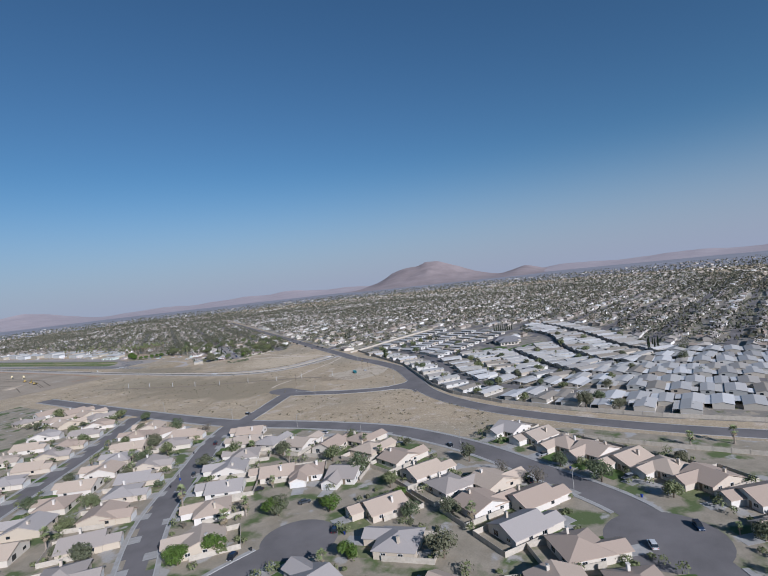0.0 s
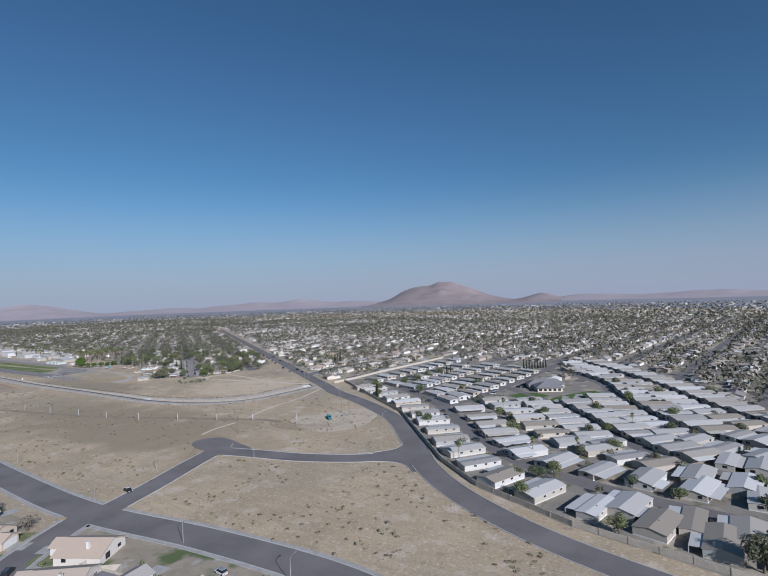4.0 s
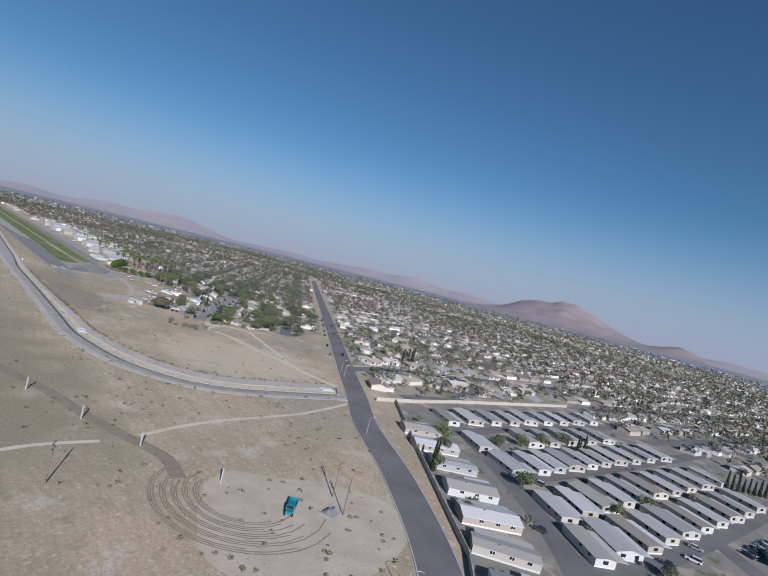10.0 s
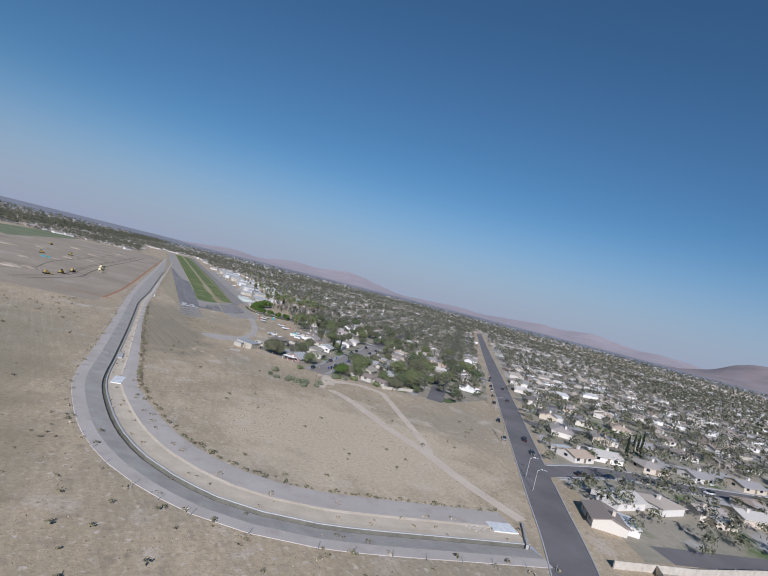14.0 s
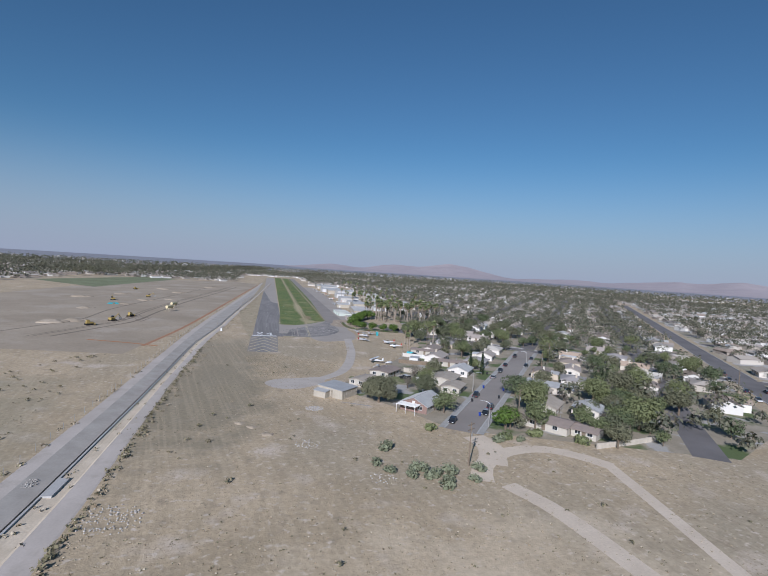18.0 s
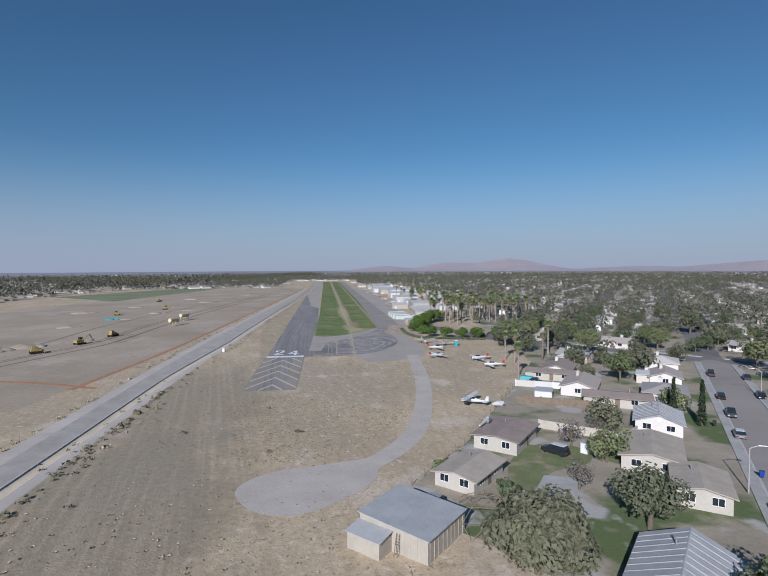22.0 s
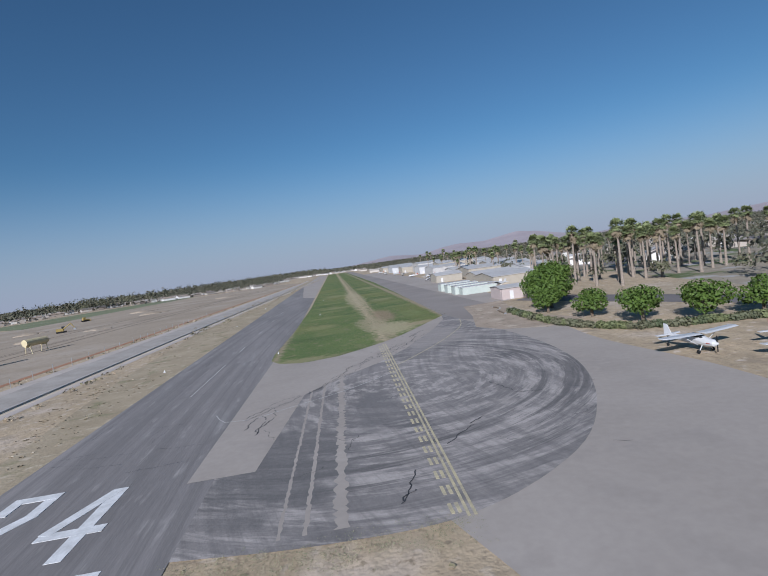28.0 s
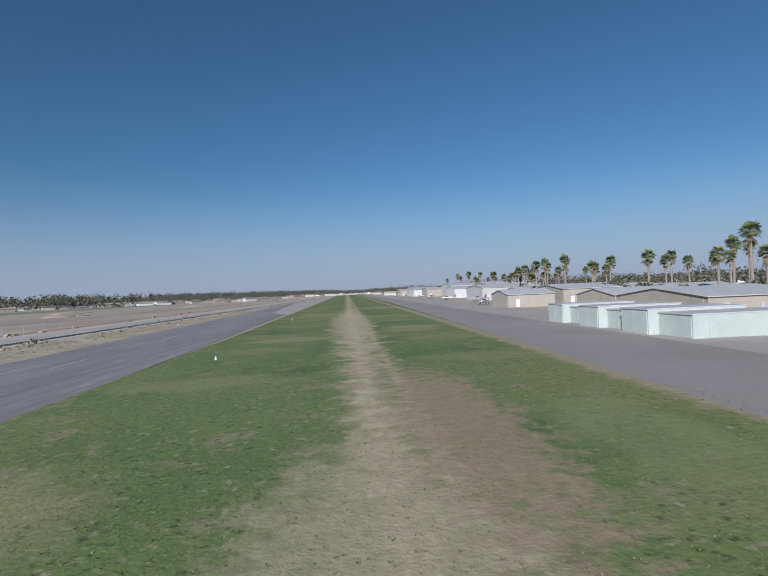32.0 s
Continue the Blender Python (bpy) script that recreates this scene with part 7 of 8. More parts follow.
structure("yard_lawn", sheet([(q.x, q.y) for q in smooth_line([(41.5, -111), (43.5, -104), (48.6, -97), (54, -94.5), (60, -98), (57.5, -104), (50, -106.5), (44, -112.5)], 2)], 0.022), YARD_LAWN, "patchy green lawn behind a low house", "lawn")
structure("yard_lawn", sheet([(59.5, -101), (65.5, -97), (68.5, -101), (62.5, -106)], 0.022), YARD_LAWN, "small green lawn beside a fence", "lawn")
hutch = thing("tool_shed", "small white tool shed on a lawn", "shed")
part("wall", Shape().box(-0.7, -0.6, 0, 0.7, 0.6, 1.8, pose(59.2, -99.6, 0, 0, 0, 40)), TRIM, hutch)
part("roof", Shape().box(-0.8, -0.7, 1.8, 0.8, 0.7, 1.9, pose(59.2, -99.6, 0, 0, 0, 40)), SHEET_ROOF, hutch)

patio = thing("patio_cover", "white lattice patio cover on posts beside a house", "patio cover")
pm = pose(43.2, -141.4, 0, 0, 0, -43)
for i in range(14):
    part("slat", Shape().box(-3.2, -2 + i * 0.3, 2.5, 3.2, -1.85 + i * 0.3, 2.6, pm), TRIM, patio)
for x in (-3, 0, 3):
    part("beam", Shape().box(x - 0.08, -2.1, 2.36, x + 0.08, 2.2, 2.5, pm), TRIM, patio)
    for y in (-2, 2.1):
        part("post", Shape().box(x - 0.06, y - 0.06, 0, x + 0.06, y + 0.06, 2.36, pm), TRIM, patio)

# Teal flatbed truck and drilling gear in the field.
truck = thing("flatbed_truck", "old teal flatbed truck standing on graded dirt", "truck")
tm = pose(-23.3, -390, 0, 0, 0, 225)
part("chassis", Shape().box(-3.4, -0.5, 0.55, 3.2, 0.5, 0.8, tm), TYRE, truck)
part("bed", Shape().box(-3.6, -1.15, 0.85, 0.7, 1.15, 1.05, tm).box(-3.6, -1.15, 1.05, -3.45, 1.15, 1.7, tm).box(-3.45, -1.15, 1.05, 0.7, -1.05, 1.5, tm).box(-3.45, 1.05, 1.05, 0.7, 1.15, 1.5, tm), TEAL, truck)
cab = part("cab", Shape().loft([[tm @ Vector(p) for p in ((0.85, -1.05, 0.8), (2.5, -1.05, 0.8), (2.5, 1.05, 0.8), (0.85, 1.05, 0.8))], [tm @ Vector(p) for p in ((0.85, -1.05, 1.6), (2.5, -1.05, 1.6), (2.5, 1.05, 1.6), (0.85, 1.05, 1.6))], [tm @ Vector(p) for p in ((0.95, -0.9, 2.3), (2.1, -0.9, 2.3), (2.1, 0.9, 2.3), (0.95, 0.9, 2.3))]]), TEAL, truck)
part("hood", Shape().box(2.5, -0.85, 0.8, 3.7, 0.85, 1.5, tm), TEAL, truck)
part("windscreen", Shape().loft([[tm @ Vector(p) for p in ((2.5, -0.9, 1.62), (2.53, -0.9, 1.62), (2.53, 0.9, 1.62), (2.5, 0.9, 1.62))], [tm @ Vector(p) for p in ((2.14, -0.8, 2.25), (2.17, -0.8, 2.25), (2.17, 0.8, 2.25), (2.14, 0.8, 2.25))]]), WINDOW, truck)
for x in (-2.6, -1.6, 2.9):
    for s in (-1, 1):
        part("wheel", Shape().tube((x, s * 0.75, 0.45), (x, s * 1.05, 0.45), 0.45, n=12, m=tm), TYRE, truck)
rig = thing("well_pump", "small weathered well pump with pipes on a concrete slab", "pump")
rm = pose(-13.8, -394.5, 0, 0, 0, 20)
part("slab", Shape().box(-2.5, -2, 0, 2.5, 2, 0.15, rm), CONCRETE, rig)
part("motor", Shape().box(-1.2, -0.5, 0.15, 0.2, 0.5, 1.3, rm), STEEL, rig)
part("pipe", Shape().tube((0.3, 0, 0.15), (0.3, 0, 1.0), 0.15, m=rm).tube((0.3, 0, 0.9), (2.3, 0, 0.9), 0.12, m=rm).tube((2.2, 0, 0.15), (2.2, 0, 0.95), 0.12, m=rm), STEEL, rig)
part("pressure_tank", Shape().tube((-1.9, 1.0, 0.3), (-0.1, 1.2, 0.3), 0.45, n=12, m=rm), WOOD, rig)


def tank(x, y, a):
    ob = thing("elevated_tank", "cream water tank raised on steel legs", "tank", "tanks on the graded land")
    m = pose(x, y, 0, 0, 0, a)
    part("barrel", Shape().tube((-3.6, 0, 3.4), (3.6, 0, 3.4), 1.1, n=14, m=m), TANK, ob)
    for u in (-2.6, 2.6):
        part("saddle", Shape().box(u - 0.2, -1.1, 2.0, u + 0.2, 1.1, 2.5, m), TANK, ob)
        for v in (-1, 1):
            part("leg", Shape().tube((u, v * 1.3, 0), (u, v * 0.9, 2.1), 0.1, n=6, m=m), TANK, ob)


tank(-69.6, 108.4, 70)
tank(-71.6, 136.5, 70)


def digger(x, y, a):
    ob = thing("excavator", "yellow tracked excavator on graded dirt", "excavator", "machines on the graded land")
    m = pose(x, y, 0, 0, 0, a)
    for s in (-1, 1):
        part("track", Shape().box(-1.9, s * 1.25 - 0.3, 0, 1.9, s * 1.25 + 0.3, 0.8, m), TYRE, ob)
    part("body", Shape().box(-2.0, -1.2, 0.8, 1.0, 1.2, 2.0, m), MACHINE, ob)
    part("cab", Shape().box(0.2, 0.2, 2.0, 1.5, 1.2, 3.0, m), WINDOW, ob)
    part("boom", Shape().tube((1.0, -0.3, 1.8), (4.2, -0.3, 4.0), 0.25, 0.2, m=m).tube((4.2, -0.3, 4.0), (5.6, -0.3, 1.6), 0.2, 0.14, m=m), MACHINE, ob)
    part("bucket", Shape().box(5.1, -0.8, 0.7, 6.1, 0.2, 1.6, m), STEEL, ob)


def dozer(x, y, a):
    ob = thing("bulldozer", "yellow bulldozer on graded dirt", "bulldozer", "machines on the graded land")
    m = pose(x, y, 0, 0, 0, a)
    for s in (-1, 1):
        part("track", Shape().box(-1.8, s * 1.1 - 0.3, 0, 1.8, s * 1.1 + 0.3, 1.0, m), TYRE, ob)
    part("body", Shape().box(-1.5, -0.8, 0.8, 1.9, 0.8, 1.8, m), MACHINE, ob)
    part("cab", Shape().box(-1.3, -0.8, 1.8, 0.2, 0.8, 2.9, m), MACHINE, ob)
    part("blade", Shape().box(2.5, -1.7, 0.1, 2.7, 1.7, 1.3, m).box(1.9, -0.9, 0.5, 2.5, -0.7, 0.8, m).box(1.9, 0.7, 0.5, 2.5, 0.9, 0.8, m), MACHINE, ob)


digger(-89.4, 44, 60)
dozer(-85.7, 67.8, 70)
digger(-110, 224, 20)
dozer(-145, 320, 50)
dozer(-95, 22, 40)
digger(-128, 180, 120)
tarp = thing("covered_pile", "turquoise tarpaulin over a low stack", "tarpaulin")
part("cover", Shape().loft([[(-121, 144, 0), (-114, 147, 0), (-116, 151, 0), (-123, 148, 0)], [(-120, 145, 1.0), (-115.4, 147.2, 1.1), (-116.7, 149.6, 1.0), (-121.5, 147.5, 0.9)]]), TARP, tarp)
part("stack", Shape().box(-120.2, 145.5, 0, -116.8, 147.5, 0.85), WOOD, tarp)
toilet = thing("portable_toilet", "green and white portable toilet cabins", "cabin")
part("cabin", Shape().box(67, 15.4, 0, 68.2, 16.6, 2.2), TARP, toilet)
part("roof", Shape().box(66.9, 15.3, 2.2, 68.3, 16.7, 2.35), TRIM, toilet)
for x, y in ((-9.5, 62), (-9.5, 125), (15, 124), (9.2, 63), (-9.5, 188), (15, 186)):
    mk = thing("runway_marker", "small white cone marker beside the runway", "marker", "runway edge markers")
    part("cone", Shape().tube((x, y, 0.0), (x, y, 0.4), 0.16, 0.04), PAINT, mk)
    part("base", Shape().box(x - 0.2, y - 0.2, 0, x + 0.2, y + 0.2, 0.05), PAINT, mk)

# Clubhouse with its pool and lawns in the park.
club = thing("clubhouse", "long clubhouse with two grey hipped roofs", "clubhouse")
CLUB_ROOF = material("grey_club_shingles", (0.20, 0.195, 0.20), (0.16, 0.157, 0.16), scale=0.8, rough=0.9, spread=0.2)
cm = pose(118, -487, 0, 0, 0, -62)
part("wall", Shape().box(-13, 1.5, 0, 13, 12, 3.2, cm).box(-10, -12, 0, 8, 1.5, 3.2, cm), STUCCO, club)
part("roof", Shape().hip(-13, 1.8, 13, 12, 3.2, 3.2, 1.2, m=cm), CLUB_ROOF, club)
part("roof", Shape().hip(-10, -12, 8, 0.4, 3.204, 3.4, 1.2, m=cm), CLUB_ROOF, club)
for i in range(5):
    part("window", Shape().box(-9 + 3.4 * i, -12.06, 0.8, -7 + 3.4 * i, -12, 2.4, cm), WINDOW, club)
structure("club_lawn", sheet([(84, -468), (96, -474), (100, -484), (94, -494), (78, -490), (74, -480)], 0.03), LAWN, "mown green lawn beside the clubhouse", "lawn")
structure("club_lawn_east", sheet([(74, -496), (90, -499), (108, -508), (124, -519), (112, -528), (92, -524), (76, -512)], 0.03), LAWN, "putting green with winding pale paths", "lawn")
for x, y, r in ((80, -503, 2.6), (86, -507, 3.0), (93, -505, 2.4), (95, -513, 3.2), (103, -512, 2.6), (103, -519, 2.8), (111, -517, 2.6), (88, -516, 2.2), (112, -523, 2.0)):
    structure("garden_path", sheet([(x + 1.5 * r * (1 + 0.25 * math.sin(3 * q + x)) * math.cos(q), y + r * math.sin(q)) for q in [2 * math.pi * i / 18 for i in range(18)]], 0.036), CONCRETE, "pale curving garden path", "path")

canopy = thing("truck_cover", "turquoise tarpaulin over a parked truck bed", "tarpaulin")
km = pose(70.6, -48.4, 0, 0, 0, -30)
part("sheet", Shape().loft([[(-1.9, -1.0, 1.0), (1.5, -1.0, 1.0), (1.5, 1.0, 1.0), (-1.9, 1.0, 1.0)], [(-1.7, -0.6, 1.75), (1.3, -0.6, 1.7), (1.3, 0.6, 1.72), (-1.7, 0.6, 1.8)]], km), TARP, canopy)
part("rail", Shape().box(-1.95, -1.05, 0.2, 1.55, 1.05, 1.0, km), STEEL, canopy)
scrap = thing("scrap_heap", "heap of loose white sheet metal beside a fence", "scrap")
for i, (x, y, z, a, t) in enumerate(((54, -69.6, 0.5, 20, 14), (54.9, -70.3, 0.7, 70, -20), (54.5, -71, 0.4, 120, 10), (55.4, -69.4, 0.6, 40, 30), (53.6, -70.6, 0.3, 95, -8))):
    part("sheet", Shape().box(-0.9, -0.6, -0.02, 0.9, 0.6, 0.02, pose(x, y, z, t, 8 * (i - 2), a)), TRIM, scrap)
part("frame", Shape().box(53.4, -71.4, 0, 55.6, -69.2, 0.3), WOOD, scrap)
box = thing("marker_box", "small white marker box beside the channel road", "marker")
part("case", Shape().box(-24.7, 15.2, 0, -23.9, 15.8, 1.5), PAINT, box)
part("foot", Shape().box(-24.9, 15.0, 0, -23.7, 16.0, 0.12), CONCRETE, box)

# ---- distance ----


def town_spots(rnd, x0, y0, x1, y1, step, keep, jitter=0.35):
    out = []
    nx, ny = int((x1 - x0) / step), int((y1 - y0) / step)
    for i in range(nx):
        for j in range(ny):
            if rnd.random() < keep:
                out.append((x0 + (i + 0.5 + rnd.uniform(-jitter, jitter)) * step, y0 + (j + 0.5 + rnd.uniform(-jitter, jitter)) * step))
    return out


def far_house(s, r, x, y, rnd, turn):
    """A small house, gabled or hipped, many with a wing; walls and roof go to separate shapes."""
    w, d, h, rise = rnd.uniform(11, 15.5), rnd.uniform(7.5, 10), rnd.uniform(2.5, 3.0), rnd.uniform(0.9, 1.7)
    m = pose(x, y, 0, 0, 0, turn)
    e, k = 0.55, rnd.choice((0.0, 0.0, 0.3))
    s.add([(-w / 2, -d / 2, 0), (w / 2, -d / 2, 0), (w / 2, d / 2, 0), (-w / 2, d / 2, 0), (-w / 2, -d / 2, h), (w / 2, -d / 2, h), (w / 2, d / 2, h), (-w / 2, d / 2, h), (-w / 2 + k * w, 0, h + rise), (w / 2 - k * w, 0, h + rise)],
          [(0, 1, 5, 4), (1, 2, 6, 9, 5), (2, 3, 7, 6), (3, 0, 4, 8, 7)], m)
    a, b = -w / 2 - e + k * w, w / 2 + e - k * w
    r.add([(-w / 2 - e, -d / 2 - e, h - 0.1), (w / 2 + e, -d / 2 - e, h - 0.1), (b, 0, h + rise + 0.1), (a, 0, h + rise + 0.1), (w / 2 + e, d / 2 + e, h - 0.1), (-w / 2 - e, d / 2 + e, h - 0.1)], [(0, 1, 2, 3), (3, 2, 4, 5)] + ([(1, 4, 2), (5, 0, 3)] if k else []), m)
    if rnd.random() < 0.6:
        g, u, v = rnd.uniform(5, 6.5), rnd.choice((-1, 1)) * (w / 2 - 3.3), -d / 2 - rnd.uniform(2.5, 5)
        s.add([(u - g / 2, v, 0), (u + g / 2, v, 0), (u + g / 2, 0, 0), (u - g / 2, 0, 0), (u - g / 2, v, h), (u + g / 2, v, h), (u + g / 2, 0, h), (u - g / 2, 0, h), (u, v, h + rise * 0.8)],
              [(0, 1, 5, 8, 4), (1, 2, 6, 5), (3, 0, 4, 7)], m)
        r.add([(u - g / 2 - e, v - e, h - 0.05), (u, v - e, h + rise * 0.85), (u, 0.5, h + rise * 0.85), (u - g / 2 - e, 0.5, h - 0.05), (u + g / 2 + e, v - e, h - 0.05), (u + g / 2 + e, 0.5, h - 0.05)], [(0, 1, 2, 3), (1, 4, 5, 2)], m)


ICO = []
_b = bmesh.new()
bmesh.ops.create_icosphere(_b, subdivisions=1, radius=1)
ICO = ([tuple(v.co) for v in _b.verts], [tuple(v.index for v in f.verts) for f in _b.faces])
_b.free()


FAR_WALL = palette("far_walls", [(0.46, 0.42, 0.37), (0.38, 0.34, 0.29), (0.56, 0.54, 0.50), (0.31, 0.27, 0.23), (0.66, 0.64, 0.61)], island=True, rough=0.9)
FAR_ROOF = palette("far_roofs", [(0.30, 0.255, 0.215), (0.37, 0.325, 0.275), (0.22, 0.195, 0.175), (0.50, 0.49, 0.47), (0.31, 0.25, 0.20), (0.25, 0.225, 0.205), (0.34, 0.30, 0.26), (0.42, 0.38, 0.33)], island=True, rough=0.9)
# Town leaf colours greyed a little, standing in for haze over distance.
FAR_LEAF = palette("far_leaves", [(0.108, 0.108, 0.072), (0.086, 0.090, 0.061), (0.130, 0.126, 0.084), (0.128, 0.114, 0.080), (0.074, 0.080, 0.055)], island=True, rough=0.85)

rnd = random.Random(11)
fw, fr = Shape(), Shape()
NEAR_KEEP = [(90, -350, 300, -80), (25, -180, 215, 70), (-125, -720, 60, -330), (50, -560, 150, -300), (115, -480, 250, -330), (-340, -690, -135, -180)]


EAST_FIELD = [(-25, -240), (62, -320), (75, -305), (160, -185), (118, -180), (40, -150), (0, -60)]


def open_ground(x, y):
    if inside(x, y, EAST_FIELD):
        return True
    if any(a < x < c and b < y < d for a, b, c, d in NEAR_KEEP):
        return True
    if inside(x, y, PARK) and any(math.hypot(x - u, y - v) < 17 for u, v in taken):
        return True
    if -170 < x < 70 and y < 0 or x < 80 and -300 < y < 0 and x > -600:
        return True
    return -300 < x < 130 and -10 < y < 620 or -60 < x < 75 and y < 1000 and y > 0


def leafy(x, y):
    """How wooded the town is at a place, 0 to 1."""
    return max(0.0, min(1.0, 0.5 + 1.1 * noise.noise((x * 0.006, y * 0.006, 2)) + 0.5 * noise.noise((x * 0.02, y * 0.02, 5))))


PLACED = NORTH_WEST + NORTH_EAST + MAIN_EAST + [(50, -135), (40, -103), (46, -92), (66, -117), (68, -104), (80, -89), (80, -45), (82, -72), (80, -156), (88, -163), (89, -140), (101, -144), (106, -116), (96, -124)]
AIR_YARD = [(25, -180), (25, -100), (72, -30), (96, -48), (88, -92), (112, -60), (70, -170)]
OLD_TOWN = [(90, -350, 300, -80), (100, -180, 215, 70)]


def beyond(x, y):
    """Whether a place lies in the empty south and west, past the town's edge."""
    return x < -430 - 0.62 * max(0.0, y + 640) or y < -720 - 0.14 * (x + 380)


def far_out(x, y, rnd):
    """Whether a spot falls away where the town thins out into the distance."""
    return rnd.random() < (math.hypot(x - 200, y - 100) - 1200) / 1300


def blocked(x, y):
    """Whether a place is kept clear of the loose town: open land, roads and plots that hold their own houses."""
    if beyond(x, y) or inside(x, y, AIR_YARD) or inside(x, y, EAST_FIELD):
        return True
    if any(a < x < c and b < y < d for a, b, c, d in OLD_TOWN):
        return inside(x, y, PARK) or not (inside(x, y, NORTH) or inside(x, y, EAST)) or any(near_line(x, y, l, w / 2 + 7) for l, w in ROADS)
    return open_ground(x, y) or near_line(x, y, MAIN_ROAD, 16) or near_line(x, y, SIDE_STREET, 12)


streets = Shape()
GRIDS = ((55.0, 53, -158, lambda x, y: inside(x, y, NORTH)), (-9.0, 150, -258, lambda x, y: x > -60 and not inside(x, y, NORTH)), (34.0, -233, -438, lambda x, y: x < -60))
for turn, ox, oy, suits in GRIDS:
    m = pose(ox, oy, 0, 0, 0, turn)
    for k in range(-28, 29):
        v = 60.0 * k
        for i in range(-130, 131):
            u = 17.5 * i + 40 * (k % 2)
            p = m @ Vector((u, v, 0))
            if -900 < p.x < 1100 and -800 < p.y < 1500 and suits(p.x, p.y) and not blocked(p.x, p.y):
                a, b, c, d = (m @ Vector(q) for q in ((u - 8.75, v - 4.2, 0.02), (u + 8.75, v - 4.2, 0.02), (u + 8.75, v + 4.2, 0.02), (u - 8.75, v + 4.2, 0.02)))
                streets.add([a, b, c, d], [(0, 1, 2, 3)])
            for side in (-1, 1):
                q = m @ Vector((u + rnd.uniform(-1.5, 1.5), v + side * (15.5 + rnd.uniform(-1, 2)), 0))
                if -900 < q.x < 1100 and -800 < q.y < 1500 and suits(q.x, q.y) and rnd.random() < 0.9 and not blocked(q.x, q.y) and all(abs(q.x - a) > 15 or abs(q.y - b) > 15 for a, b in PLACED):
                    far_house(fw, fr, q.x, q.y, rnd, turn + (180 if side > 0 else 0) + rnd.uniform(-4, 4))
structure("road_town", streets, ASPHALT, "grey asphalt streets between the town's houses", "road")
near_trees, far_trees = [], []
for x, y in town_spots(rnd, -900, -800, 1100, 1500, 9.0, 0.95, 0.45):
    k = leafy(x, y)
    old = any(a < x < c and b < y < d for a, b, c, d in OLD_TOWN)
    if rnd.random() > (0.29 + 0.5 * k if not old else 0.40) or blocked(x, y):
        continue
    r = rnd.uniform(1.8, 4.1) + 1.9 * k * rnd.random()
    h = min(10.5, r * rnd.uniform(1.7, 2.4) if rnd.random() < 0.9 else r * rnd.uniform(3.0, 4.2))
    close = near_line(x, y, MAIN_ROAD, 210) or near_line(x, y, [(0, -300), (40, 900)], 240)
    if close and any(abs(x - a) < 7 and abs(y - b) < 6 for a, b in PLACED):
        continue
    (near_trees if close else far_trees).append((x, y, r, h, 66, 0.64) if close else (x, y, r, h, 11, 1.5))
for x, y in town_spots(rnd, -1800, -1400, 2900, 2900, 30, 0.9):
    if -900 < x < 1100 and -800 < y < 1500 or far_out(x, y, rnd) or beyond(x, y) or rnd.random() < 0.30 + 0.6 * leafy(x, y):
        continue
    far_house(fw, fr, x, y, rnd, rnd.choice((35, 125)) + rnd.uniform(-5, 5))
for x, y in town_spots(rnd, -1800, -1400, 2900, 2900, 17, 0.92):
    if -900 < x < 1100 and -800 < y < 1500 or far_out(x, y, rnd) or beyond(x, y) or rnd.random() > 0.5 + 0.5 * leafy(x, y):
        continue
    far_trees.append((x, y, rnd.uniform(2.5, 5.0), rnd.uniform(5, 10), 5, 2.5))
# The wooded river bank beyond the graded land.
for i in range(620):
    f = i / 620
    x, y = -330 + 300 * f + rnd.uniform(-45, 45), 560 + 1300 * f + rnd.uniform(-60, 60)
    far_trees.append((x, y, rnd.uniform(3.5, 6.5), rnd.uniform(8, 17), 26, 1.5))
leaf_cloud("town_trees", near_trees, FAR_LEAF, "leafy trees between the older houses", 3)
leaf_cloud("distant_trees", far_trees, FAR_LEAF, "haze-greyed green trees of the distant town", 4)
stuff("town_walls", fw, FAR_WALL, "pale walls of the town's distant houses", "far houses")
stuff("town_roofs", fr, FAR_ROOF, "grey, brown and white roofs of the distant town", "far houses")

# Valley floor beyond the town: plain pale distance with haze put into its colour.
HAZED_LAND = material("hazed_lavender_distance", (0.250, 0.252, 0.278), (0.205, 0.208, 0.226), scale=0.004, fine=5, spread=0.06, rough=1.0)
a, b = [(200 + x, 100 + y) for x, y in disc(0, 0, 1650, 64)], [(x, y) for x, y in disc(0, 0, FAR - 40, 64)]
structure("backdrop_plain", Shape().add([(x, y, 0.3) for x, y in a] + [(x, y, 0.5) for x, y in b], [(i, 64 + i, 64 + (i + 1) % 64, (i + 1) % 64) for i in range(64)]), HAZED_LAND, "pale haze-coloured valley floor in the distance", "backdrop")

# Dry pink-brown hills round the valley; the far range's colour is paled for haze.
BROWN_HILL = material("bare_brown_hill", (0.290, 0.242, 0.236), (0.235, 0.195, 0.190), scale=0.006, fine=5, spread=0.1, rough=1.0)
HILL = material("hazed_hills", (0.365, 0.322, 0.330), (0.325, 0.286, 0.296), scale=0.006, fine=5, spread=0.08, rough=1.0)
PEAKS = [(7.2, 0.6, 3.5), (15.5, 0.95, 5), (22.0, 1.42, 5.0), (36, 0.5, 6), (46, 0.9, 6), (52, 1.25, 5), (59, 0.8, 6), (88, 0.55, 6), (99, 0.6, 7), (112, 0.7, 8), (130, 0.8, 9)]
NEAR_PEAKS = [(70.6, 2.75, 5.6), (66.5, 1.7, 3.0), (82.6, 0.95, 2.4)]


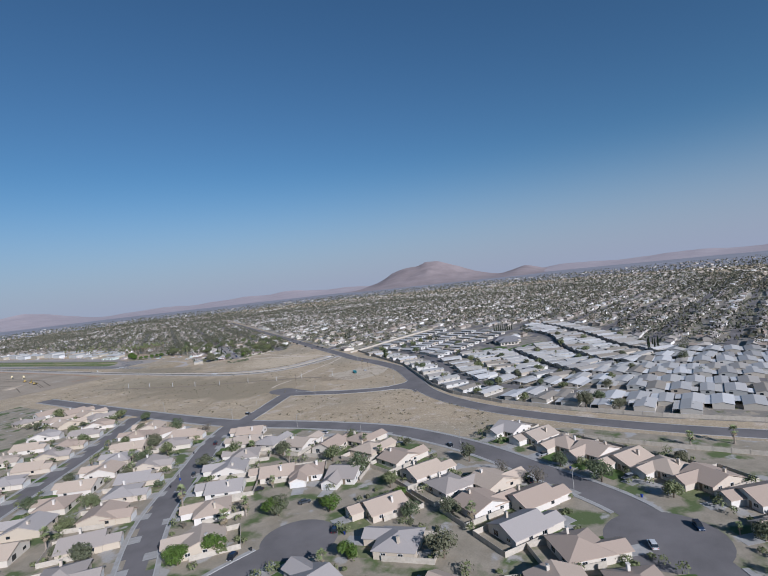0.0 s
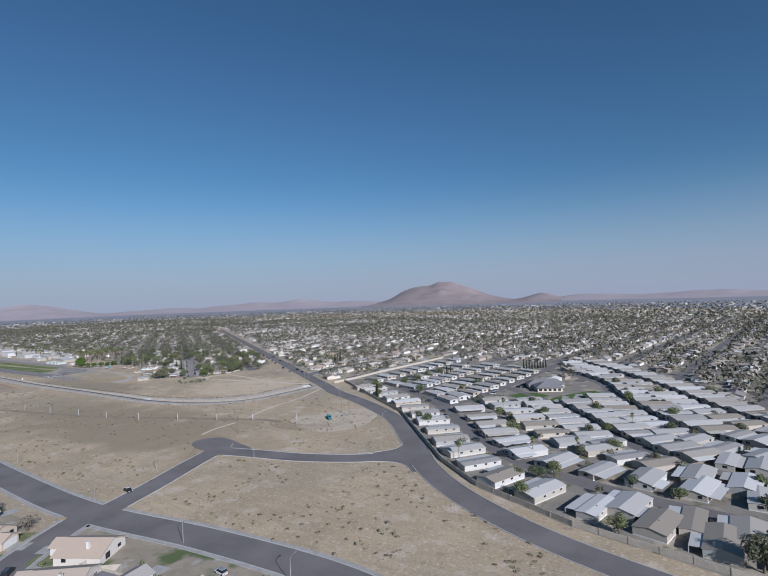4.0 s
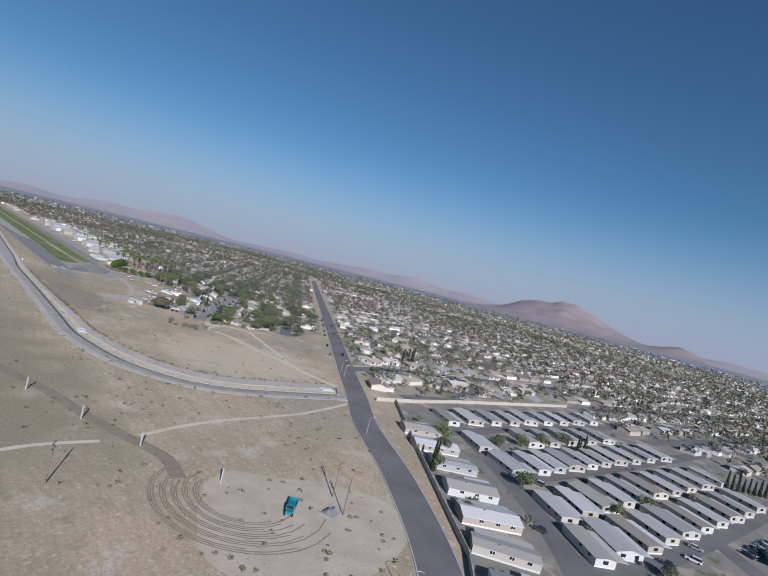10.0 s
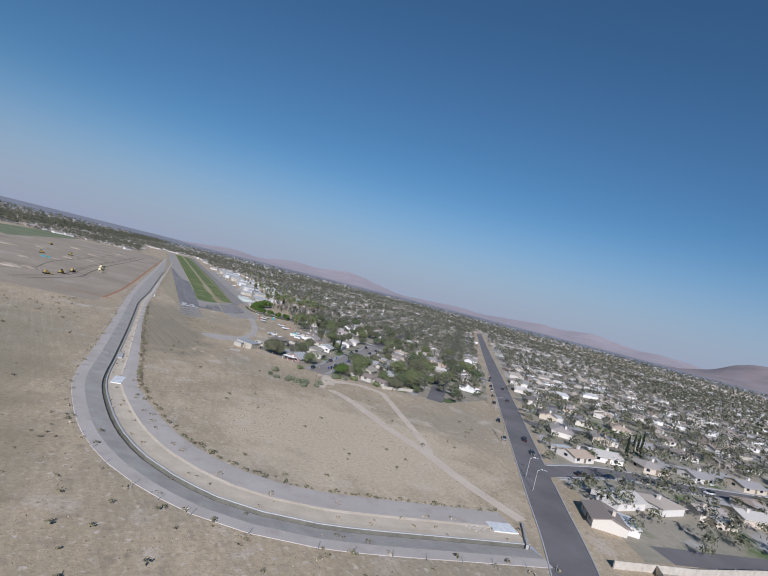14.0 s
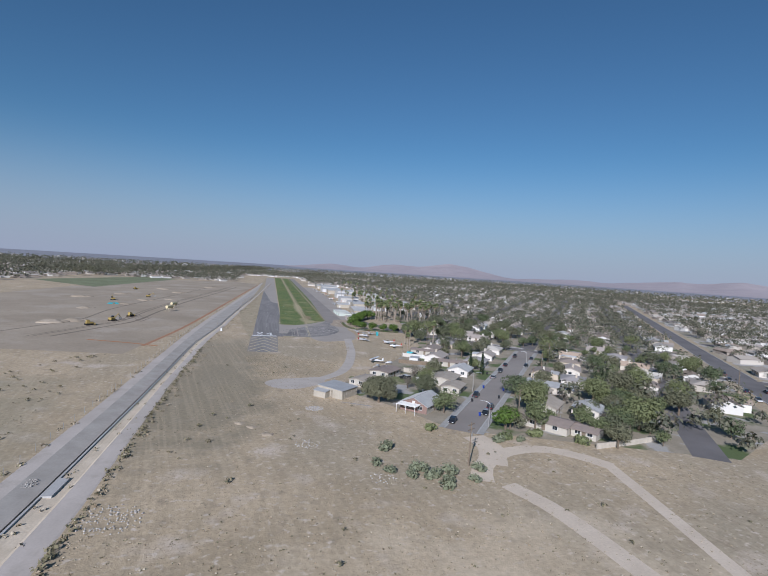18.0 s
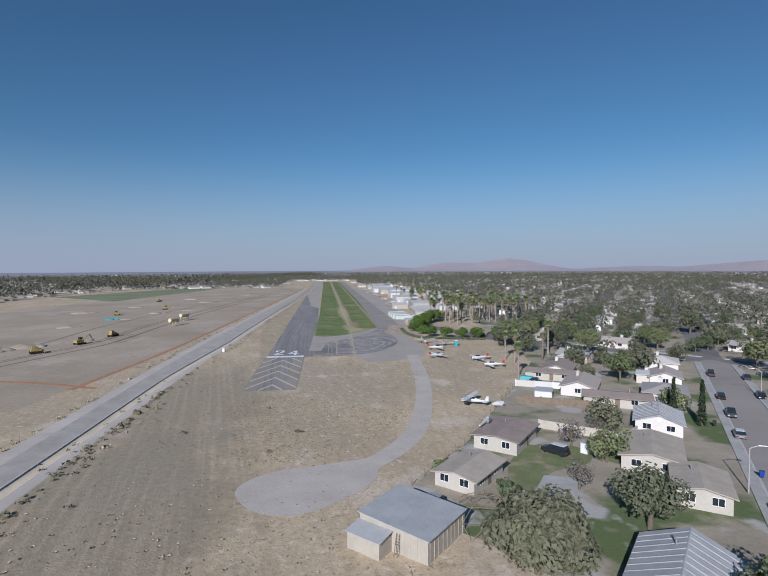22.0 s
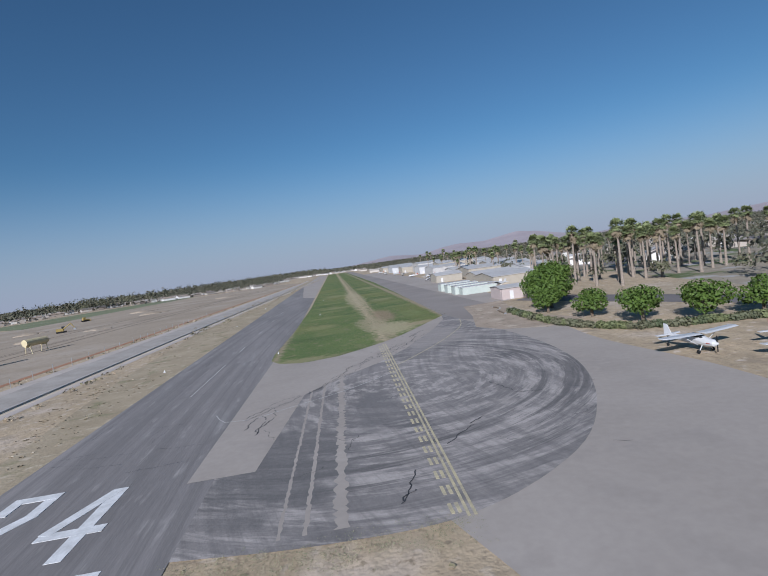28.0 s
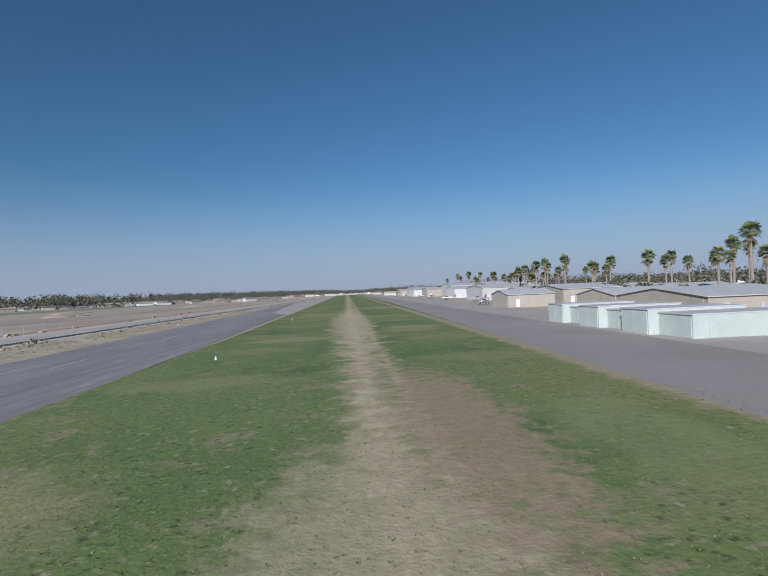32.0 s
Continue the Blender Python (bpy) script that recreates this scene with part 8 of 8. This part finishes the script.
def ridge(peaks, a):
    e = sum((p * math.exp(-abs((a - c) / w) ** 1.8)) ** 3 for c, p, w in peaks) ** (1 / 3)
    return e + min(1.0, 2 * e) * (0.12 * noise.noise((a * 0.4, 0, 3)) + 0.03 * noise.noise((a * 1.5, 4, 0)))


def hills(peaks, first, last, near, far, mat, label):
    """A range of hills round the valley, its crest given as elevations by bearing."""
    verts, faces, rings = [], [], 22
    cols = int((last - first) * 2)
    for i in range(cols + 1):
        a = first + (last - first) * i / cols
        for j in range(rings):
            t = j / (rings - 1)
            d = near + (far - near) * t
            z = max(0.0, far * math.tan(radians(ridge(peaks, a))) - 4) * t ** 1.4
            z *= 1 + (0.3 * noise.noise((d * math.sin(radians(a)) * 0.006, d * math.cos(radians(a)) * 0.006, 1)) + 0.22 * noise.noise((a * 1.1, d * 0.002, 8))) * (1 - 0.8 * t)
            verts.append((d * math.sin(radians(a)), d * math.cos(radians(a)), z - 0.5 if j else -3))
    for i in range(cols):
        for j in range(rings - 1):
            k = i * rings + j
            faces.append((k + rings, k + rings + 1, k + 1, k))
    tagged(part("backdrop_hills", Shape().add(verts, faces), mat, smooth=True), label, "hills", kind="structure")


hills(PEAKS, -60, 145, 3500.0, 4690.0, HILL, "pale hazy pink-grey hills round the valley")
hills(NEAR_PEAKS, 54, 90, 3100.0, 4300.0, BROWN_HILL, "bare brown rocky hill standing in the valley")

# ---- tracks, tufts and rubble ----
def track(name, points, width, mat, label, z=0.025):
    structure(name, profile(Shape(), smooth_line(points, 3), [(-width / 2, z), (0, z + 0.02), (width / 2, z)]), mat, label, "track")


track("field_track", [(-105, -140), (-95, -190), (-84, -240), (-72, -275), (-60, -304), (-54.6, -323), (-46.5, -344), (-42, -356), (-43, -368)], 4.2, TRACK, "darker earth vehicle track along the posts")
for i in range(15):
    cx, cy, r = -31 + 0.3 * (i % 3), -380, 11.0 + 0.85 * i
    a0 = 0.62 + 0.07 * (i % 4)
    pts = [(cx + r * math.cos(a), cy + 1.08 * r * math.sin(a)) for a in [math.pi * (a0 + 0.09 * j) for j in range(9 + i % 3)]]
    track("furrow_track", pts, 0.36, TRACK, "curved furrow left by turning vehicles", 0.03)
structure("bare_patch", sheet([(q.x, q.y) for q in smooth_line([(-38, -372), (-28, -367), (-18, -374), (-6, -380), (6, -394), (2, -408), (-12, -416), (-28, -418), (-44, -412), (-50, -400), (-46, -386), (-38, -372)], 2)][:-1], 0.022), BARE, "bare graded dirt patch", "ground")
track("pale_path", [(-44, -341), (-30, -336), (-16, -333), (5, -331), (23, -329), (45, -323), (60, -318)], 1.9, PALE_PATH, "thin pale foot track over the field")
track("pale_path", [(-82, -346), (-70, -343), (-55, -343)], 1.8, PALE_PATH, "pale foot track from the road's end")
track("dirt_lane", [(50.5, -190), (55, -203), (58.5, -232), (62.5, -254), (64, -275), (68, -296)], 4.2, PALE_PATH, "pale dirt lane beside the field's edge")
track("dirt_lane", [(80, -181), (74, -212), (67, -246), (63, -256)], 3.0, PALE_PATH, "fainter dirt lane joining the other")
track("dirt_loop", [(46, -188), (49, -181), (55, -175), (62, -172), (70, -172), (76, -177), (80, -183)], 4.6, PALE_PATH, "pale dirt loop at the street's end")
track("dirt_loop", [(55, -162), (56, -170), (52, -180)], 6.5, PALE_PATH, "bare dirt where the street meets the field")
track("orange_trench", [(-80, -26), (-62, -32), (-47, -39)], 1.6, material("orange_soil", (0.42, 0.20, 0.09), scale=0.6, spread=0.2, rough=0.95), "line of orange dug soil")
structure("graded_land", sheet([(-56, -60), (-43.5, 60), (-34, 260), (-18, 560), (-60, 640), (-170, 560), (-215, 300), (-230, 100), (-200, -40)], 0.015), GRADED, "wide graded building land", "ground")
DITCH = material("dark_dug_earth", (0.20, 0.16, 0.115), (0.15, 0.12, 0.09), scale=0.4, spread=0.25, rough=0.95, bump=0.3)
for k, w in ((0, 1.5), (-7, 1.0), (-9.5, 0.8), (-30, 1.2)):
    track("haul_track", [(-98 + k, -20), (-84 + k, 22.5), (-77 + k, 49), (-75.4 + 1.1 * k, 111), (-70 + k, 200), (-57 + k, 330), (-45 + k, 470)], w, DITCH, "dark haul track cut into the graded land")
for i in range(7):
    track("spoil_line", [(-74 - 2.2 * i, 44 + 3 * i), (-72.5 - 2.2 * i, 66 + 3 * i)], 0.7, DITCH, "short dark row of dug soil")
track("red_bank", [(-53, -40), (-46.5, 20), (-41.5, 100), (-36.5, 200), (-26, 400), (-17, 560)], 2.0, material("red_bank_soil", (0.38, 0.205, 0.12), scale=0.3, spread=0.2, rough=0.95), "reddish soil bank beside the channel road", 0.03)
structure("river_park", sheet([(-190, 330), (-150, 620), (-210, 640), (-290, 420)], 0.03), material("dull_river_lawn", (0.20, 0.215, 0.12), (0.15, 0.165, 0.09), scale=0.03, spread=0.2, rough=0.95), "green park lawn by the river trees", "lawn")



def mound(s, rnd, x, y, r, h):
    """A rough tipped heap with a lumpy crest."""
    for dx, dy, k in ((0, 0, 1), (r * 0.7, r * 0.3, 0.6), (-r * 0.5, r * 0.6, 0.7)):
        rk, hk = r * k, h * k * 0.6
        wob = [1 + rnd.uniform(-0.25, 0.25) for _ in range(14)]
        ring = lambda f, z: [(x + dx + f * rk * wob[i] * math.cos(2 * math.pi * i / 14), y + dy + f * rk * wob[i] * math.sin(2 * math.pi * i / 14), z * rnd.uniform(0.75, 1.15) if z > 0 else z) for i in range(14)]
        s.loft([ring(1, -0.1), ring(0.75, hk * 0.35), ring(0.45, hk * 0.75), ring(0.15, hk)])


rnd = random.Random(5)
s = Shape()
for x, y, r, h in ((-108, 38, 6, 2.6), (-116, 30, 7, 3), (-126, 110, 5, 1.6), (-105, 190, 6, 1.8), (-95, 300, 8, 2), (-120, 350, 9, 2.2), (-88, 210, 5, 1.2), (-140, 250, 7, 2), (-110, 150, 5, 1.2), (-76, 420, 8, 1.8), (-160, 200, 8, 2.4)):
    mound(s, rnd, x, y, r, h)
for x, y, r, h in ((-4.2, -150, 1.2, 0.6), (2.9, -158.5, 1.4, 0.6), (-1.0, -153, 1.2, 0.5)):
    mound(s, rnd, x, y, r, h)
stuff("spoil_heaps", s, GRADED, "grey-brown heaps of dug soil", "soil heaps", smooth=True)

FIELDS = [([(-160, -392), (-160, -300), (-150, -120), (-60, -60), (-48, -200), (-30, -262), (0, -300), (60, -314), (40, -352), (-10, -420), (-60, -458), (-90, -380)], 6000),
          ([(-25, -240), (-5, -276), (20, -288), (62, -292), (95, -262), (118, -190), (60, -166), (40, -150), (25, -120), (0, -60), (-26, -60), (-28, -180)], 8000),
          ([(-150, -410), (-100, -392), (-96, -420), (-74, -470), (-98, -500), (-122, -548), (-146, -552), (-152, -470)], 2800),
          ([(-26, -60), (-8, -52), (-7, 0), (-22, 60), (-24, 300), (-12, 300), (-8, 0)], 2400),
          ([(8, -50), (24, 0), (28, -12), (45, -15), (38, -66), (20, -95), (0, -98), (-8, -60)], 9000),
          ([(48, -70), (44, -30), (52, -8), (72, 2), (84, -14), (66, -48), (54, -80)], 1500)]
tufts = Shape()
for outline, count in FIELDS:
    xs, ys = [p[0] for p in outline], [p[1] for p in outline]
    done = 0
    while done < count:
        x, y = rnd.uniform(min(xs), max(xs)), rnd.uniform(min(ys), max(ys))
        if not inside(x, y, outline):
            done += 0.25
            continue
        done += 1
        if noise.noise((x * 0.02, y * 0.02, 7)) < -0.12 and rnd.random() < 0.8:
            continue
        r = rnd.uniform(0.1, 0.28) if y > -110 else rnd.uniform(0.12, 0.32)
        for k in range(4):
            a = rnd.uniform(0, 6.28)
            d, u = Vector((math.cos(a), math.sin(a), 0)), Vector((-math.sin(a), math.cos(a), 0))
            c = Vector((x, y, 0)) + d * r * rnd.uniform(0, 0.5)
            tufts.add([c - u * r * 0.6, c + u * r * 0.6, c + u * r * 0.5 + d * r * 0.5 + Vector((0, 0, r * rnd.uniform(0.15, 0.4))), c - u * r * 0.5 + d * r * 0.3 + Vector((0, 0, r * rnd.uniform(0.2, 0.5)))], [(0, 1, 2, 3)])
scrub = []
for (x0, y0, _), (x1, y1, _) in zip(_in, _in[1:]):
    n = max(1, int(math.hypot(x1 - x0, y1 - y0) / 0.9))
    for k in range(n):
        if y0 < 160 and rnd.random() < (0.75 if y0 < -40 else 0.12):
            r = rnd.uniform(0.25, 0.8)
            scrub.append((x0 + (x1 - x0) * k / n + rnd.uniform(0.1, 1.6), y0 + (y1 - y0) * k / n + rnd.uniform(-0.4, 0.6), r, r * 0.9, 12, r * 0.42))
for outline, count in ((FIELDS[0][0], 1500), (FIELDS[1][0], 150), (FIELDS[2][0], 420)):
    xs, ys = [p[0] for p in outline], [p[1] for p in outline]
    for _ in range(count):
        x, y = rnd.uniform(min(xs), max(xs)), rnd.uniform(min(ys), max(ys))
        if inside(x, y, outline) and noise.noise((x * 0.03, y * 0.03, 4)) > -0.15:
            r = rnd.uniform(0.3, 0.75)
            scrub.append((x, y, r, r * 1.1, 16, r * 0.42))
tagged(leaf_cloud("field_scrub", scrub, palette("dark_field_scrub", [(0.17, 0.15, 0.085), (0.13, 0.12, 0.07), (0.20, 0.175, 0.105)], island=True, rough=0.95), "low dark olive scrub dotted over the dry field", 6), category="weeds")
stuff("dry_tufts", tufts, SCRUB, "dry grass tufts and low weeds across the fields", "weeds")

# Weeds and litter along the channel, rubble at its ends.
weeds = Shape()
for p in offsets(channel_line[30:], -2.0):
    for _ in range(3):
        c = p[0] + Vector((rnd.uniform(-1, 3), rnd.uniform(-1, 4), -0.15))
        if rnd.random() < (0.4 if c.y < -30 else 0.06):
            clump(weeds, rnd, c.x, c.y, c.z + 0.2, 0.5, 0.5, 0.3, 8, 0.25)
for p in offsets(channel_line, 9.0, -9.2):
    for q in p:
        if rnd.random() < 0.7:
            clump(weeds, rnd, q.x + rnd.uniform(-1, 1), q.y + rnd.uniform(-3, 3), 0.2, 0.9, 0.9, 0.35, 12, 0.3)
stuff("channel_weeds", weeds, SCRUB, "scattered weeds along the channel", "weeds")
rocks = Shape()
for cx, cy, r, n, z in ((51, -298.5, 3.2, 140, -0.1), (-21, -196, 5, 160, 0), (16, -137, 2.6, 260, 0), (-38.6, -181.6, 1.8, 90, -0.1), (26, -185, 3, 40, 0), (12, -165, 3, 50, 0)):
    for _ in range(n):
        a, k = rnd.uniform(0, 6.28), rnd.uniform(0, 1) ** 0.6
        x, y, q = cx + r * k * math.cos(a), cy + r * k * math.sin(a), rnd.uniform(0.08, 0.22)
        rocks.add([(x + u * q * rnd.uniform(0.7, 1.2), y + v * q * rnd.uniform(0.7, 1.2), z + q * 0.3 + w * q * rnd.uniform(0.5, 0.9)) for u, v, w in ICO[0]], ICO[1])
# Low weeds along the apron's front edge.
FRINGE = palette("dry_fringe_weeds", [(0.24, 0.25, 0.14), (0.30, 0.27, 0.17), (0.18, 0.21, 0.10), (0.36, 0.31, 0.21)], island=True, rough=0.95)
fringe = Shape()
for _ in range(420):
    x = rnd.uniform(10, 26)
    clump(fringe, rnd, x, 0.6 + rnd.gauss(0, 0.8), 0.05, 0.4, 0.3, 0.08, 16, 0.028)
stuff("apron_weeds", fringe, FRINGE, "grey-green weeds along the apron edge", "weeds")
stuff("rubble", rocks, ROCK, "broken pale rock and rubble heaps", "rubble")
slab = thing("concrete_slab", "bright white concrete slab in the channel", "slab")
part("top", Shape().box(-3.4, -2.2, -0.3, 3.4, 2.2, 0.15, pose(58.6, -299.5, 0, 0, 0, -8)), PAINT, slab)
slab = thing("concrete_slab", "white concrete ramp slab at the channel bend", "slab")
part("top", Shape().box(-1.6, -4.0, -0.3, 1.6, 4.0, 0.12, pose(-31.5, -216, 0, 0, 0, -8)), PAINT, slab)
slab = thing("concrete_slab", "pale concrete ramp slab beside the gutter", "slab")
part("top", Shape().box(-0.9, -3.6, -0.3, 0.9, 3.6, 0.24, pose(-33.2, -184, 0, 0, 0, -2)), KERB, slab)
fence = thing("channel_fence", "thin wire fence posts along the channel road", "fence")
for i, p in enumerate(offsets(channel_line[70:], 9.0)):
    part("post", Shape().tube((p[0].x, p[0].y, 0), (p[0].x, p[0].y, 1.7), 0.05, n=5), STEEL, fence)
headwall = thing("culvert_headwall", "concrete culvert headwall where the channel meets the road", "headwall")
part("wall", Shape().box(-0.3, -6, -2.0, 0.3, 6, 0.7, pose(62.6, -303, 0, 0, 0, -35)), CONCRETE, headwall)
part("culvert_mouth", Shape().box(-0.34, -2.5, -1.65, -0.3, 2.5, -0.2, pose(62.6, -303, 0, 0, 0, -35)), DARK, headwall)

# Sealed cracks on the apron and strip.
SEAL = material("crack_sealant", (0.05, 0.05, 0.05), rough=0.6)
cracks = Shape()


def crack(x, y, gx, gy, width, wild):
    """A wandering sealed crack from one place towards another."""
    for _ in range(90):
        left = math.hypot(gx - x, gy - y)
        if left < 0.7:
            break
        a = math.atan2(gy - y, gx - x) + rnd.uniform(-wild, wild)
        step = rnd.uniform(0.2, 0.45)
        nx, ny = x + step * math.cos(a), y + step * math.sin(a)
        d = Vector((-math.sin(a), math.cos(a), 0)) * width * rnd.uniform(0.6, 1.2)
        cracks.add([(x - d.x, y - d.y, 0.062), (nx - d.x, ny - d.y, 0.062), (nx + d.x, ny + d.y, 0.062), (x + d.x, y + d.y, 0.062)], [(0, 1, 2, 3)])
        x, y = nx, ny


EDGE_CRACK = [(10, 26), (12.7, 29), (15.7, 32), (18.2, 36.5), (22, 44), (25.7, 47.7), (27.5, 51.8), (31, 55), (32.5, 59), (34.2, 64)]
for k, spread in enumerate((0.2, 0.9, 1.4)):
    for p, q in zip(EDGE_CRACK, EDGE_CRACK[1:]):
        if k and rnd.random() < 0.25:
            continue
        crack(p[0] + rnd.uniform(-spread, spread), p[1] + rnd.uniform(-spread, spread), q[0] + rnd.uniform(-spread, spread), q[1] + rnd.uniform(-spread, spread), 0.035 - 0.007 * k, 0.75)
LOOPS = [[(23.2, 45.8), (23.6, 47.4), (24.8, 47.0), (25.9, 47.9), (25.2, 48.1), (25.2, 49.2), (26.6, 50.2), (27.1, 48.6), (28.2, 50), (29.9, 51.8)], [(27.1, 50.6), (27.3, 51.6), (27.7, 52.9), (29.4, 52.8), (31.0, 53.6)], [(28.0, 49.6), (28.5, 51.5), (29.8, 52.6), (30.4, 54.6)], [(35.3, 65.3), (33.1, 62.5), (31.7, 59.8), (32.4, 58.8), (33.0, 60.2)], [(10.5, 22.4), (11.3, 26.4), (12.2, 24), (11.7, 20.5), (13, 25.5), (12.6, 28)], [(34.4, 25.2), (35.3, 20.7), (38.1, 19.8)], [(30.8, 15.7), (29.2, 14.1), (26.4, 11)], [(23.4, 5.4), (22.3, 4.0), (23.8, 8.6)]]
for loop in LOOPS:
    for p, q in zip(loop, loop[1:]):
        crack(p[0], p[1], q[0], q[1], 0.045, 0.5)
for _ in range(40):
    x, y = rnd.uniform(20, 36), rnd.uniform(42, 64)
    if abs(y - 1.6 * x - 6) < 7:
        crack(x, y, x + rnd.choice((-0.9, 0.9)), y + rnd.uniform(-0.3, 0.3), 0.04, 0.4)
for _ in range(26):
    x, y = rnd.uniform(13, 44), rnd.uniform(6, 40)
    a = rnd.uniform(0, 6.28)
    crack(x, y, x + rnd.uniform(1, 4) * math.cos(a), y + rnd.uniform(1, 4) * math.sin(a), 0.016, 0.8)
for _ in range(40):
    x, y = rnd.uniform(-6, 9), 16 + 200 * rnd.random() ** 1.5
    if rnd.random() < 0.6:
        crack(x, y, x + rnd.uniform(-0.6, 0.6), y + rnd.uniform(3, 12), 0.013, 0.35)
    else:
        crack(max(-6, x - 5), y, x, y + rnd.uniform(-1, 1), 0.013, 0.4)
stuff("crack_seal", cracks, SEAL, "black sealed cracks in old asphalt", "cracks")
for x, w in ((15.6, 0.13), (17.0, 0.16), (18.9, 0.42)):
    left, right, y = [], [], 2.6
    while y < 46 - 2 * (x - 16):
        left.append((x + 0.02 * (y - 2.6) - w * rnd.uniform(0.35, 1.25), y))
        right.append((x + 0.02 * (y - 2.6) + w * rnd.uniform(0.35, 1.25), y))
        y += rnd.uniform(0.15, 0.5)
    structure("pale_seam", sheet(right + left[::-1], 0.052), PAD, "ragged pale patched seam in the apron", "seam")

# Short straw and blades on the strip nearest the touchdown.
blades = Shape()
for _ in range(15000):
    x, y = rnd.uniform(12, 44), 84 + 95 * rnd.random() ** 1.4
    if y < 60 + 0.6 * (x - 12) ** 1.05:
        continue
    r = rnd.uniform(0.02, 0.06)
    for k in range(3):
        a = rnd.uniform(0, 6.28)
        d = Vector((math.cos(a), math.sin(a), 0)) * r
        blades.add([(x - d.y * 0.5, y + d.x * 0.5, 0.07), (x + d.y * 0.5, y - d.x * 0.5, 0.07), (x + d.x * 1.3, y + d.y * 1.3, 0.08 + r * rnd.uniform(0.3, 0.8))], [(0, 1, 2)])
stuff("grass_blades", blades, palette("mixed_blades", [(0.12, 0.145, 0.045), (0.09, 0.12, 0.035), (0.22, 0.19, 0.10), (0.14, 0.155, 0.05), (0.16, 0.15, 0.07)], island=True, rough=0.8), "short green and straw-coloured grass blades", "grass")
for x0, y0, x1, y1 in ((54.2, 82.6, 54.5, 79.1), (53.0, 75.9, 52.4, 69.9)):
    beam = thing("timber_beam", "dark old timber beam lying on dirt", "beam")
    part("shaft", Shape().tube((x0, y0, 0.16), (x1, y1, 0.16), 0.17, 0.15, 7), WOOD, beam)
    for e in ((x0, y0), (x1, y1)):
        part("end_plate", Shape().box(e[0] - 0.22, e[1] - 0.05, 0.0, e[0] + 0.22, e[1] + 0.05, 0.36), STEEL, beam)
structure("dirt_margin", sheet([(43.5, 60), (46, 54), (52, 50), (60, 54), (57, 62), (55, 72), (58, 84), (60, 94), (50, 92), (47, 74)], 0.048), MARGIN, "bare dirt margin beside the taxiway", "ground")
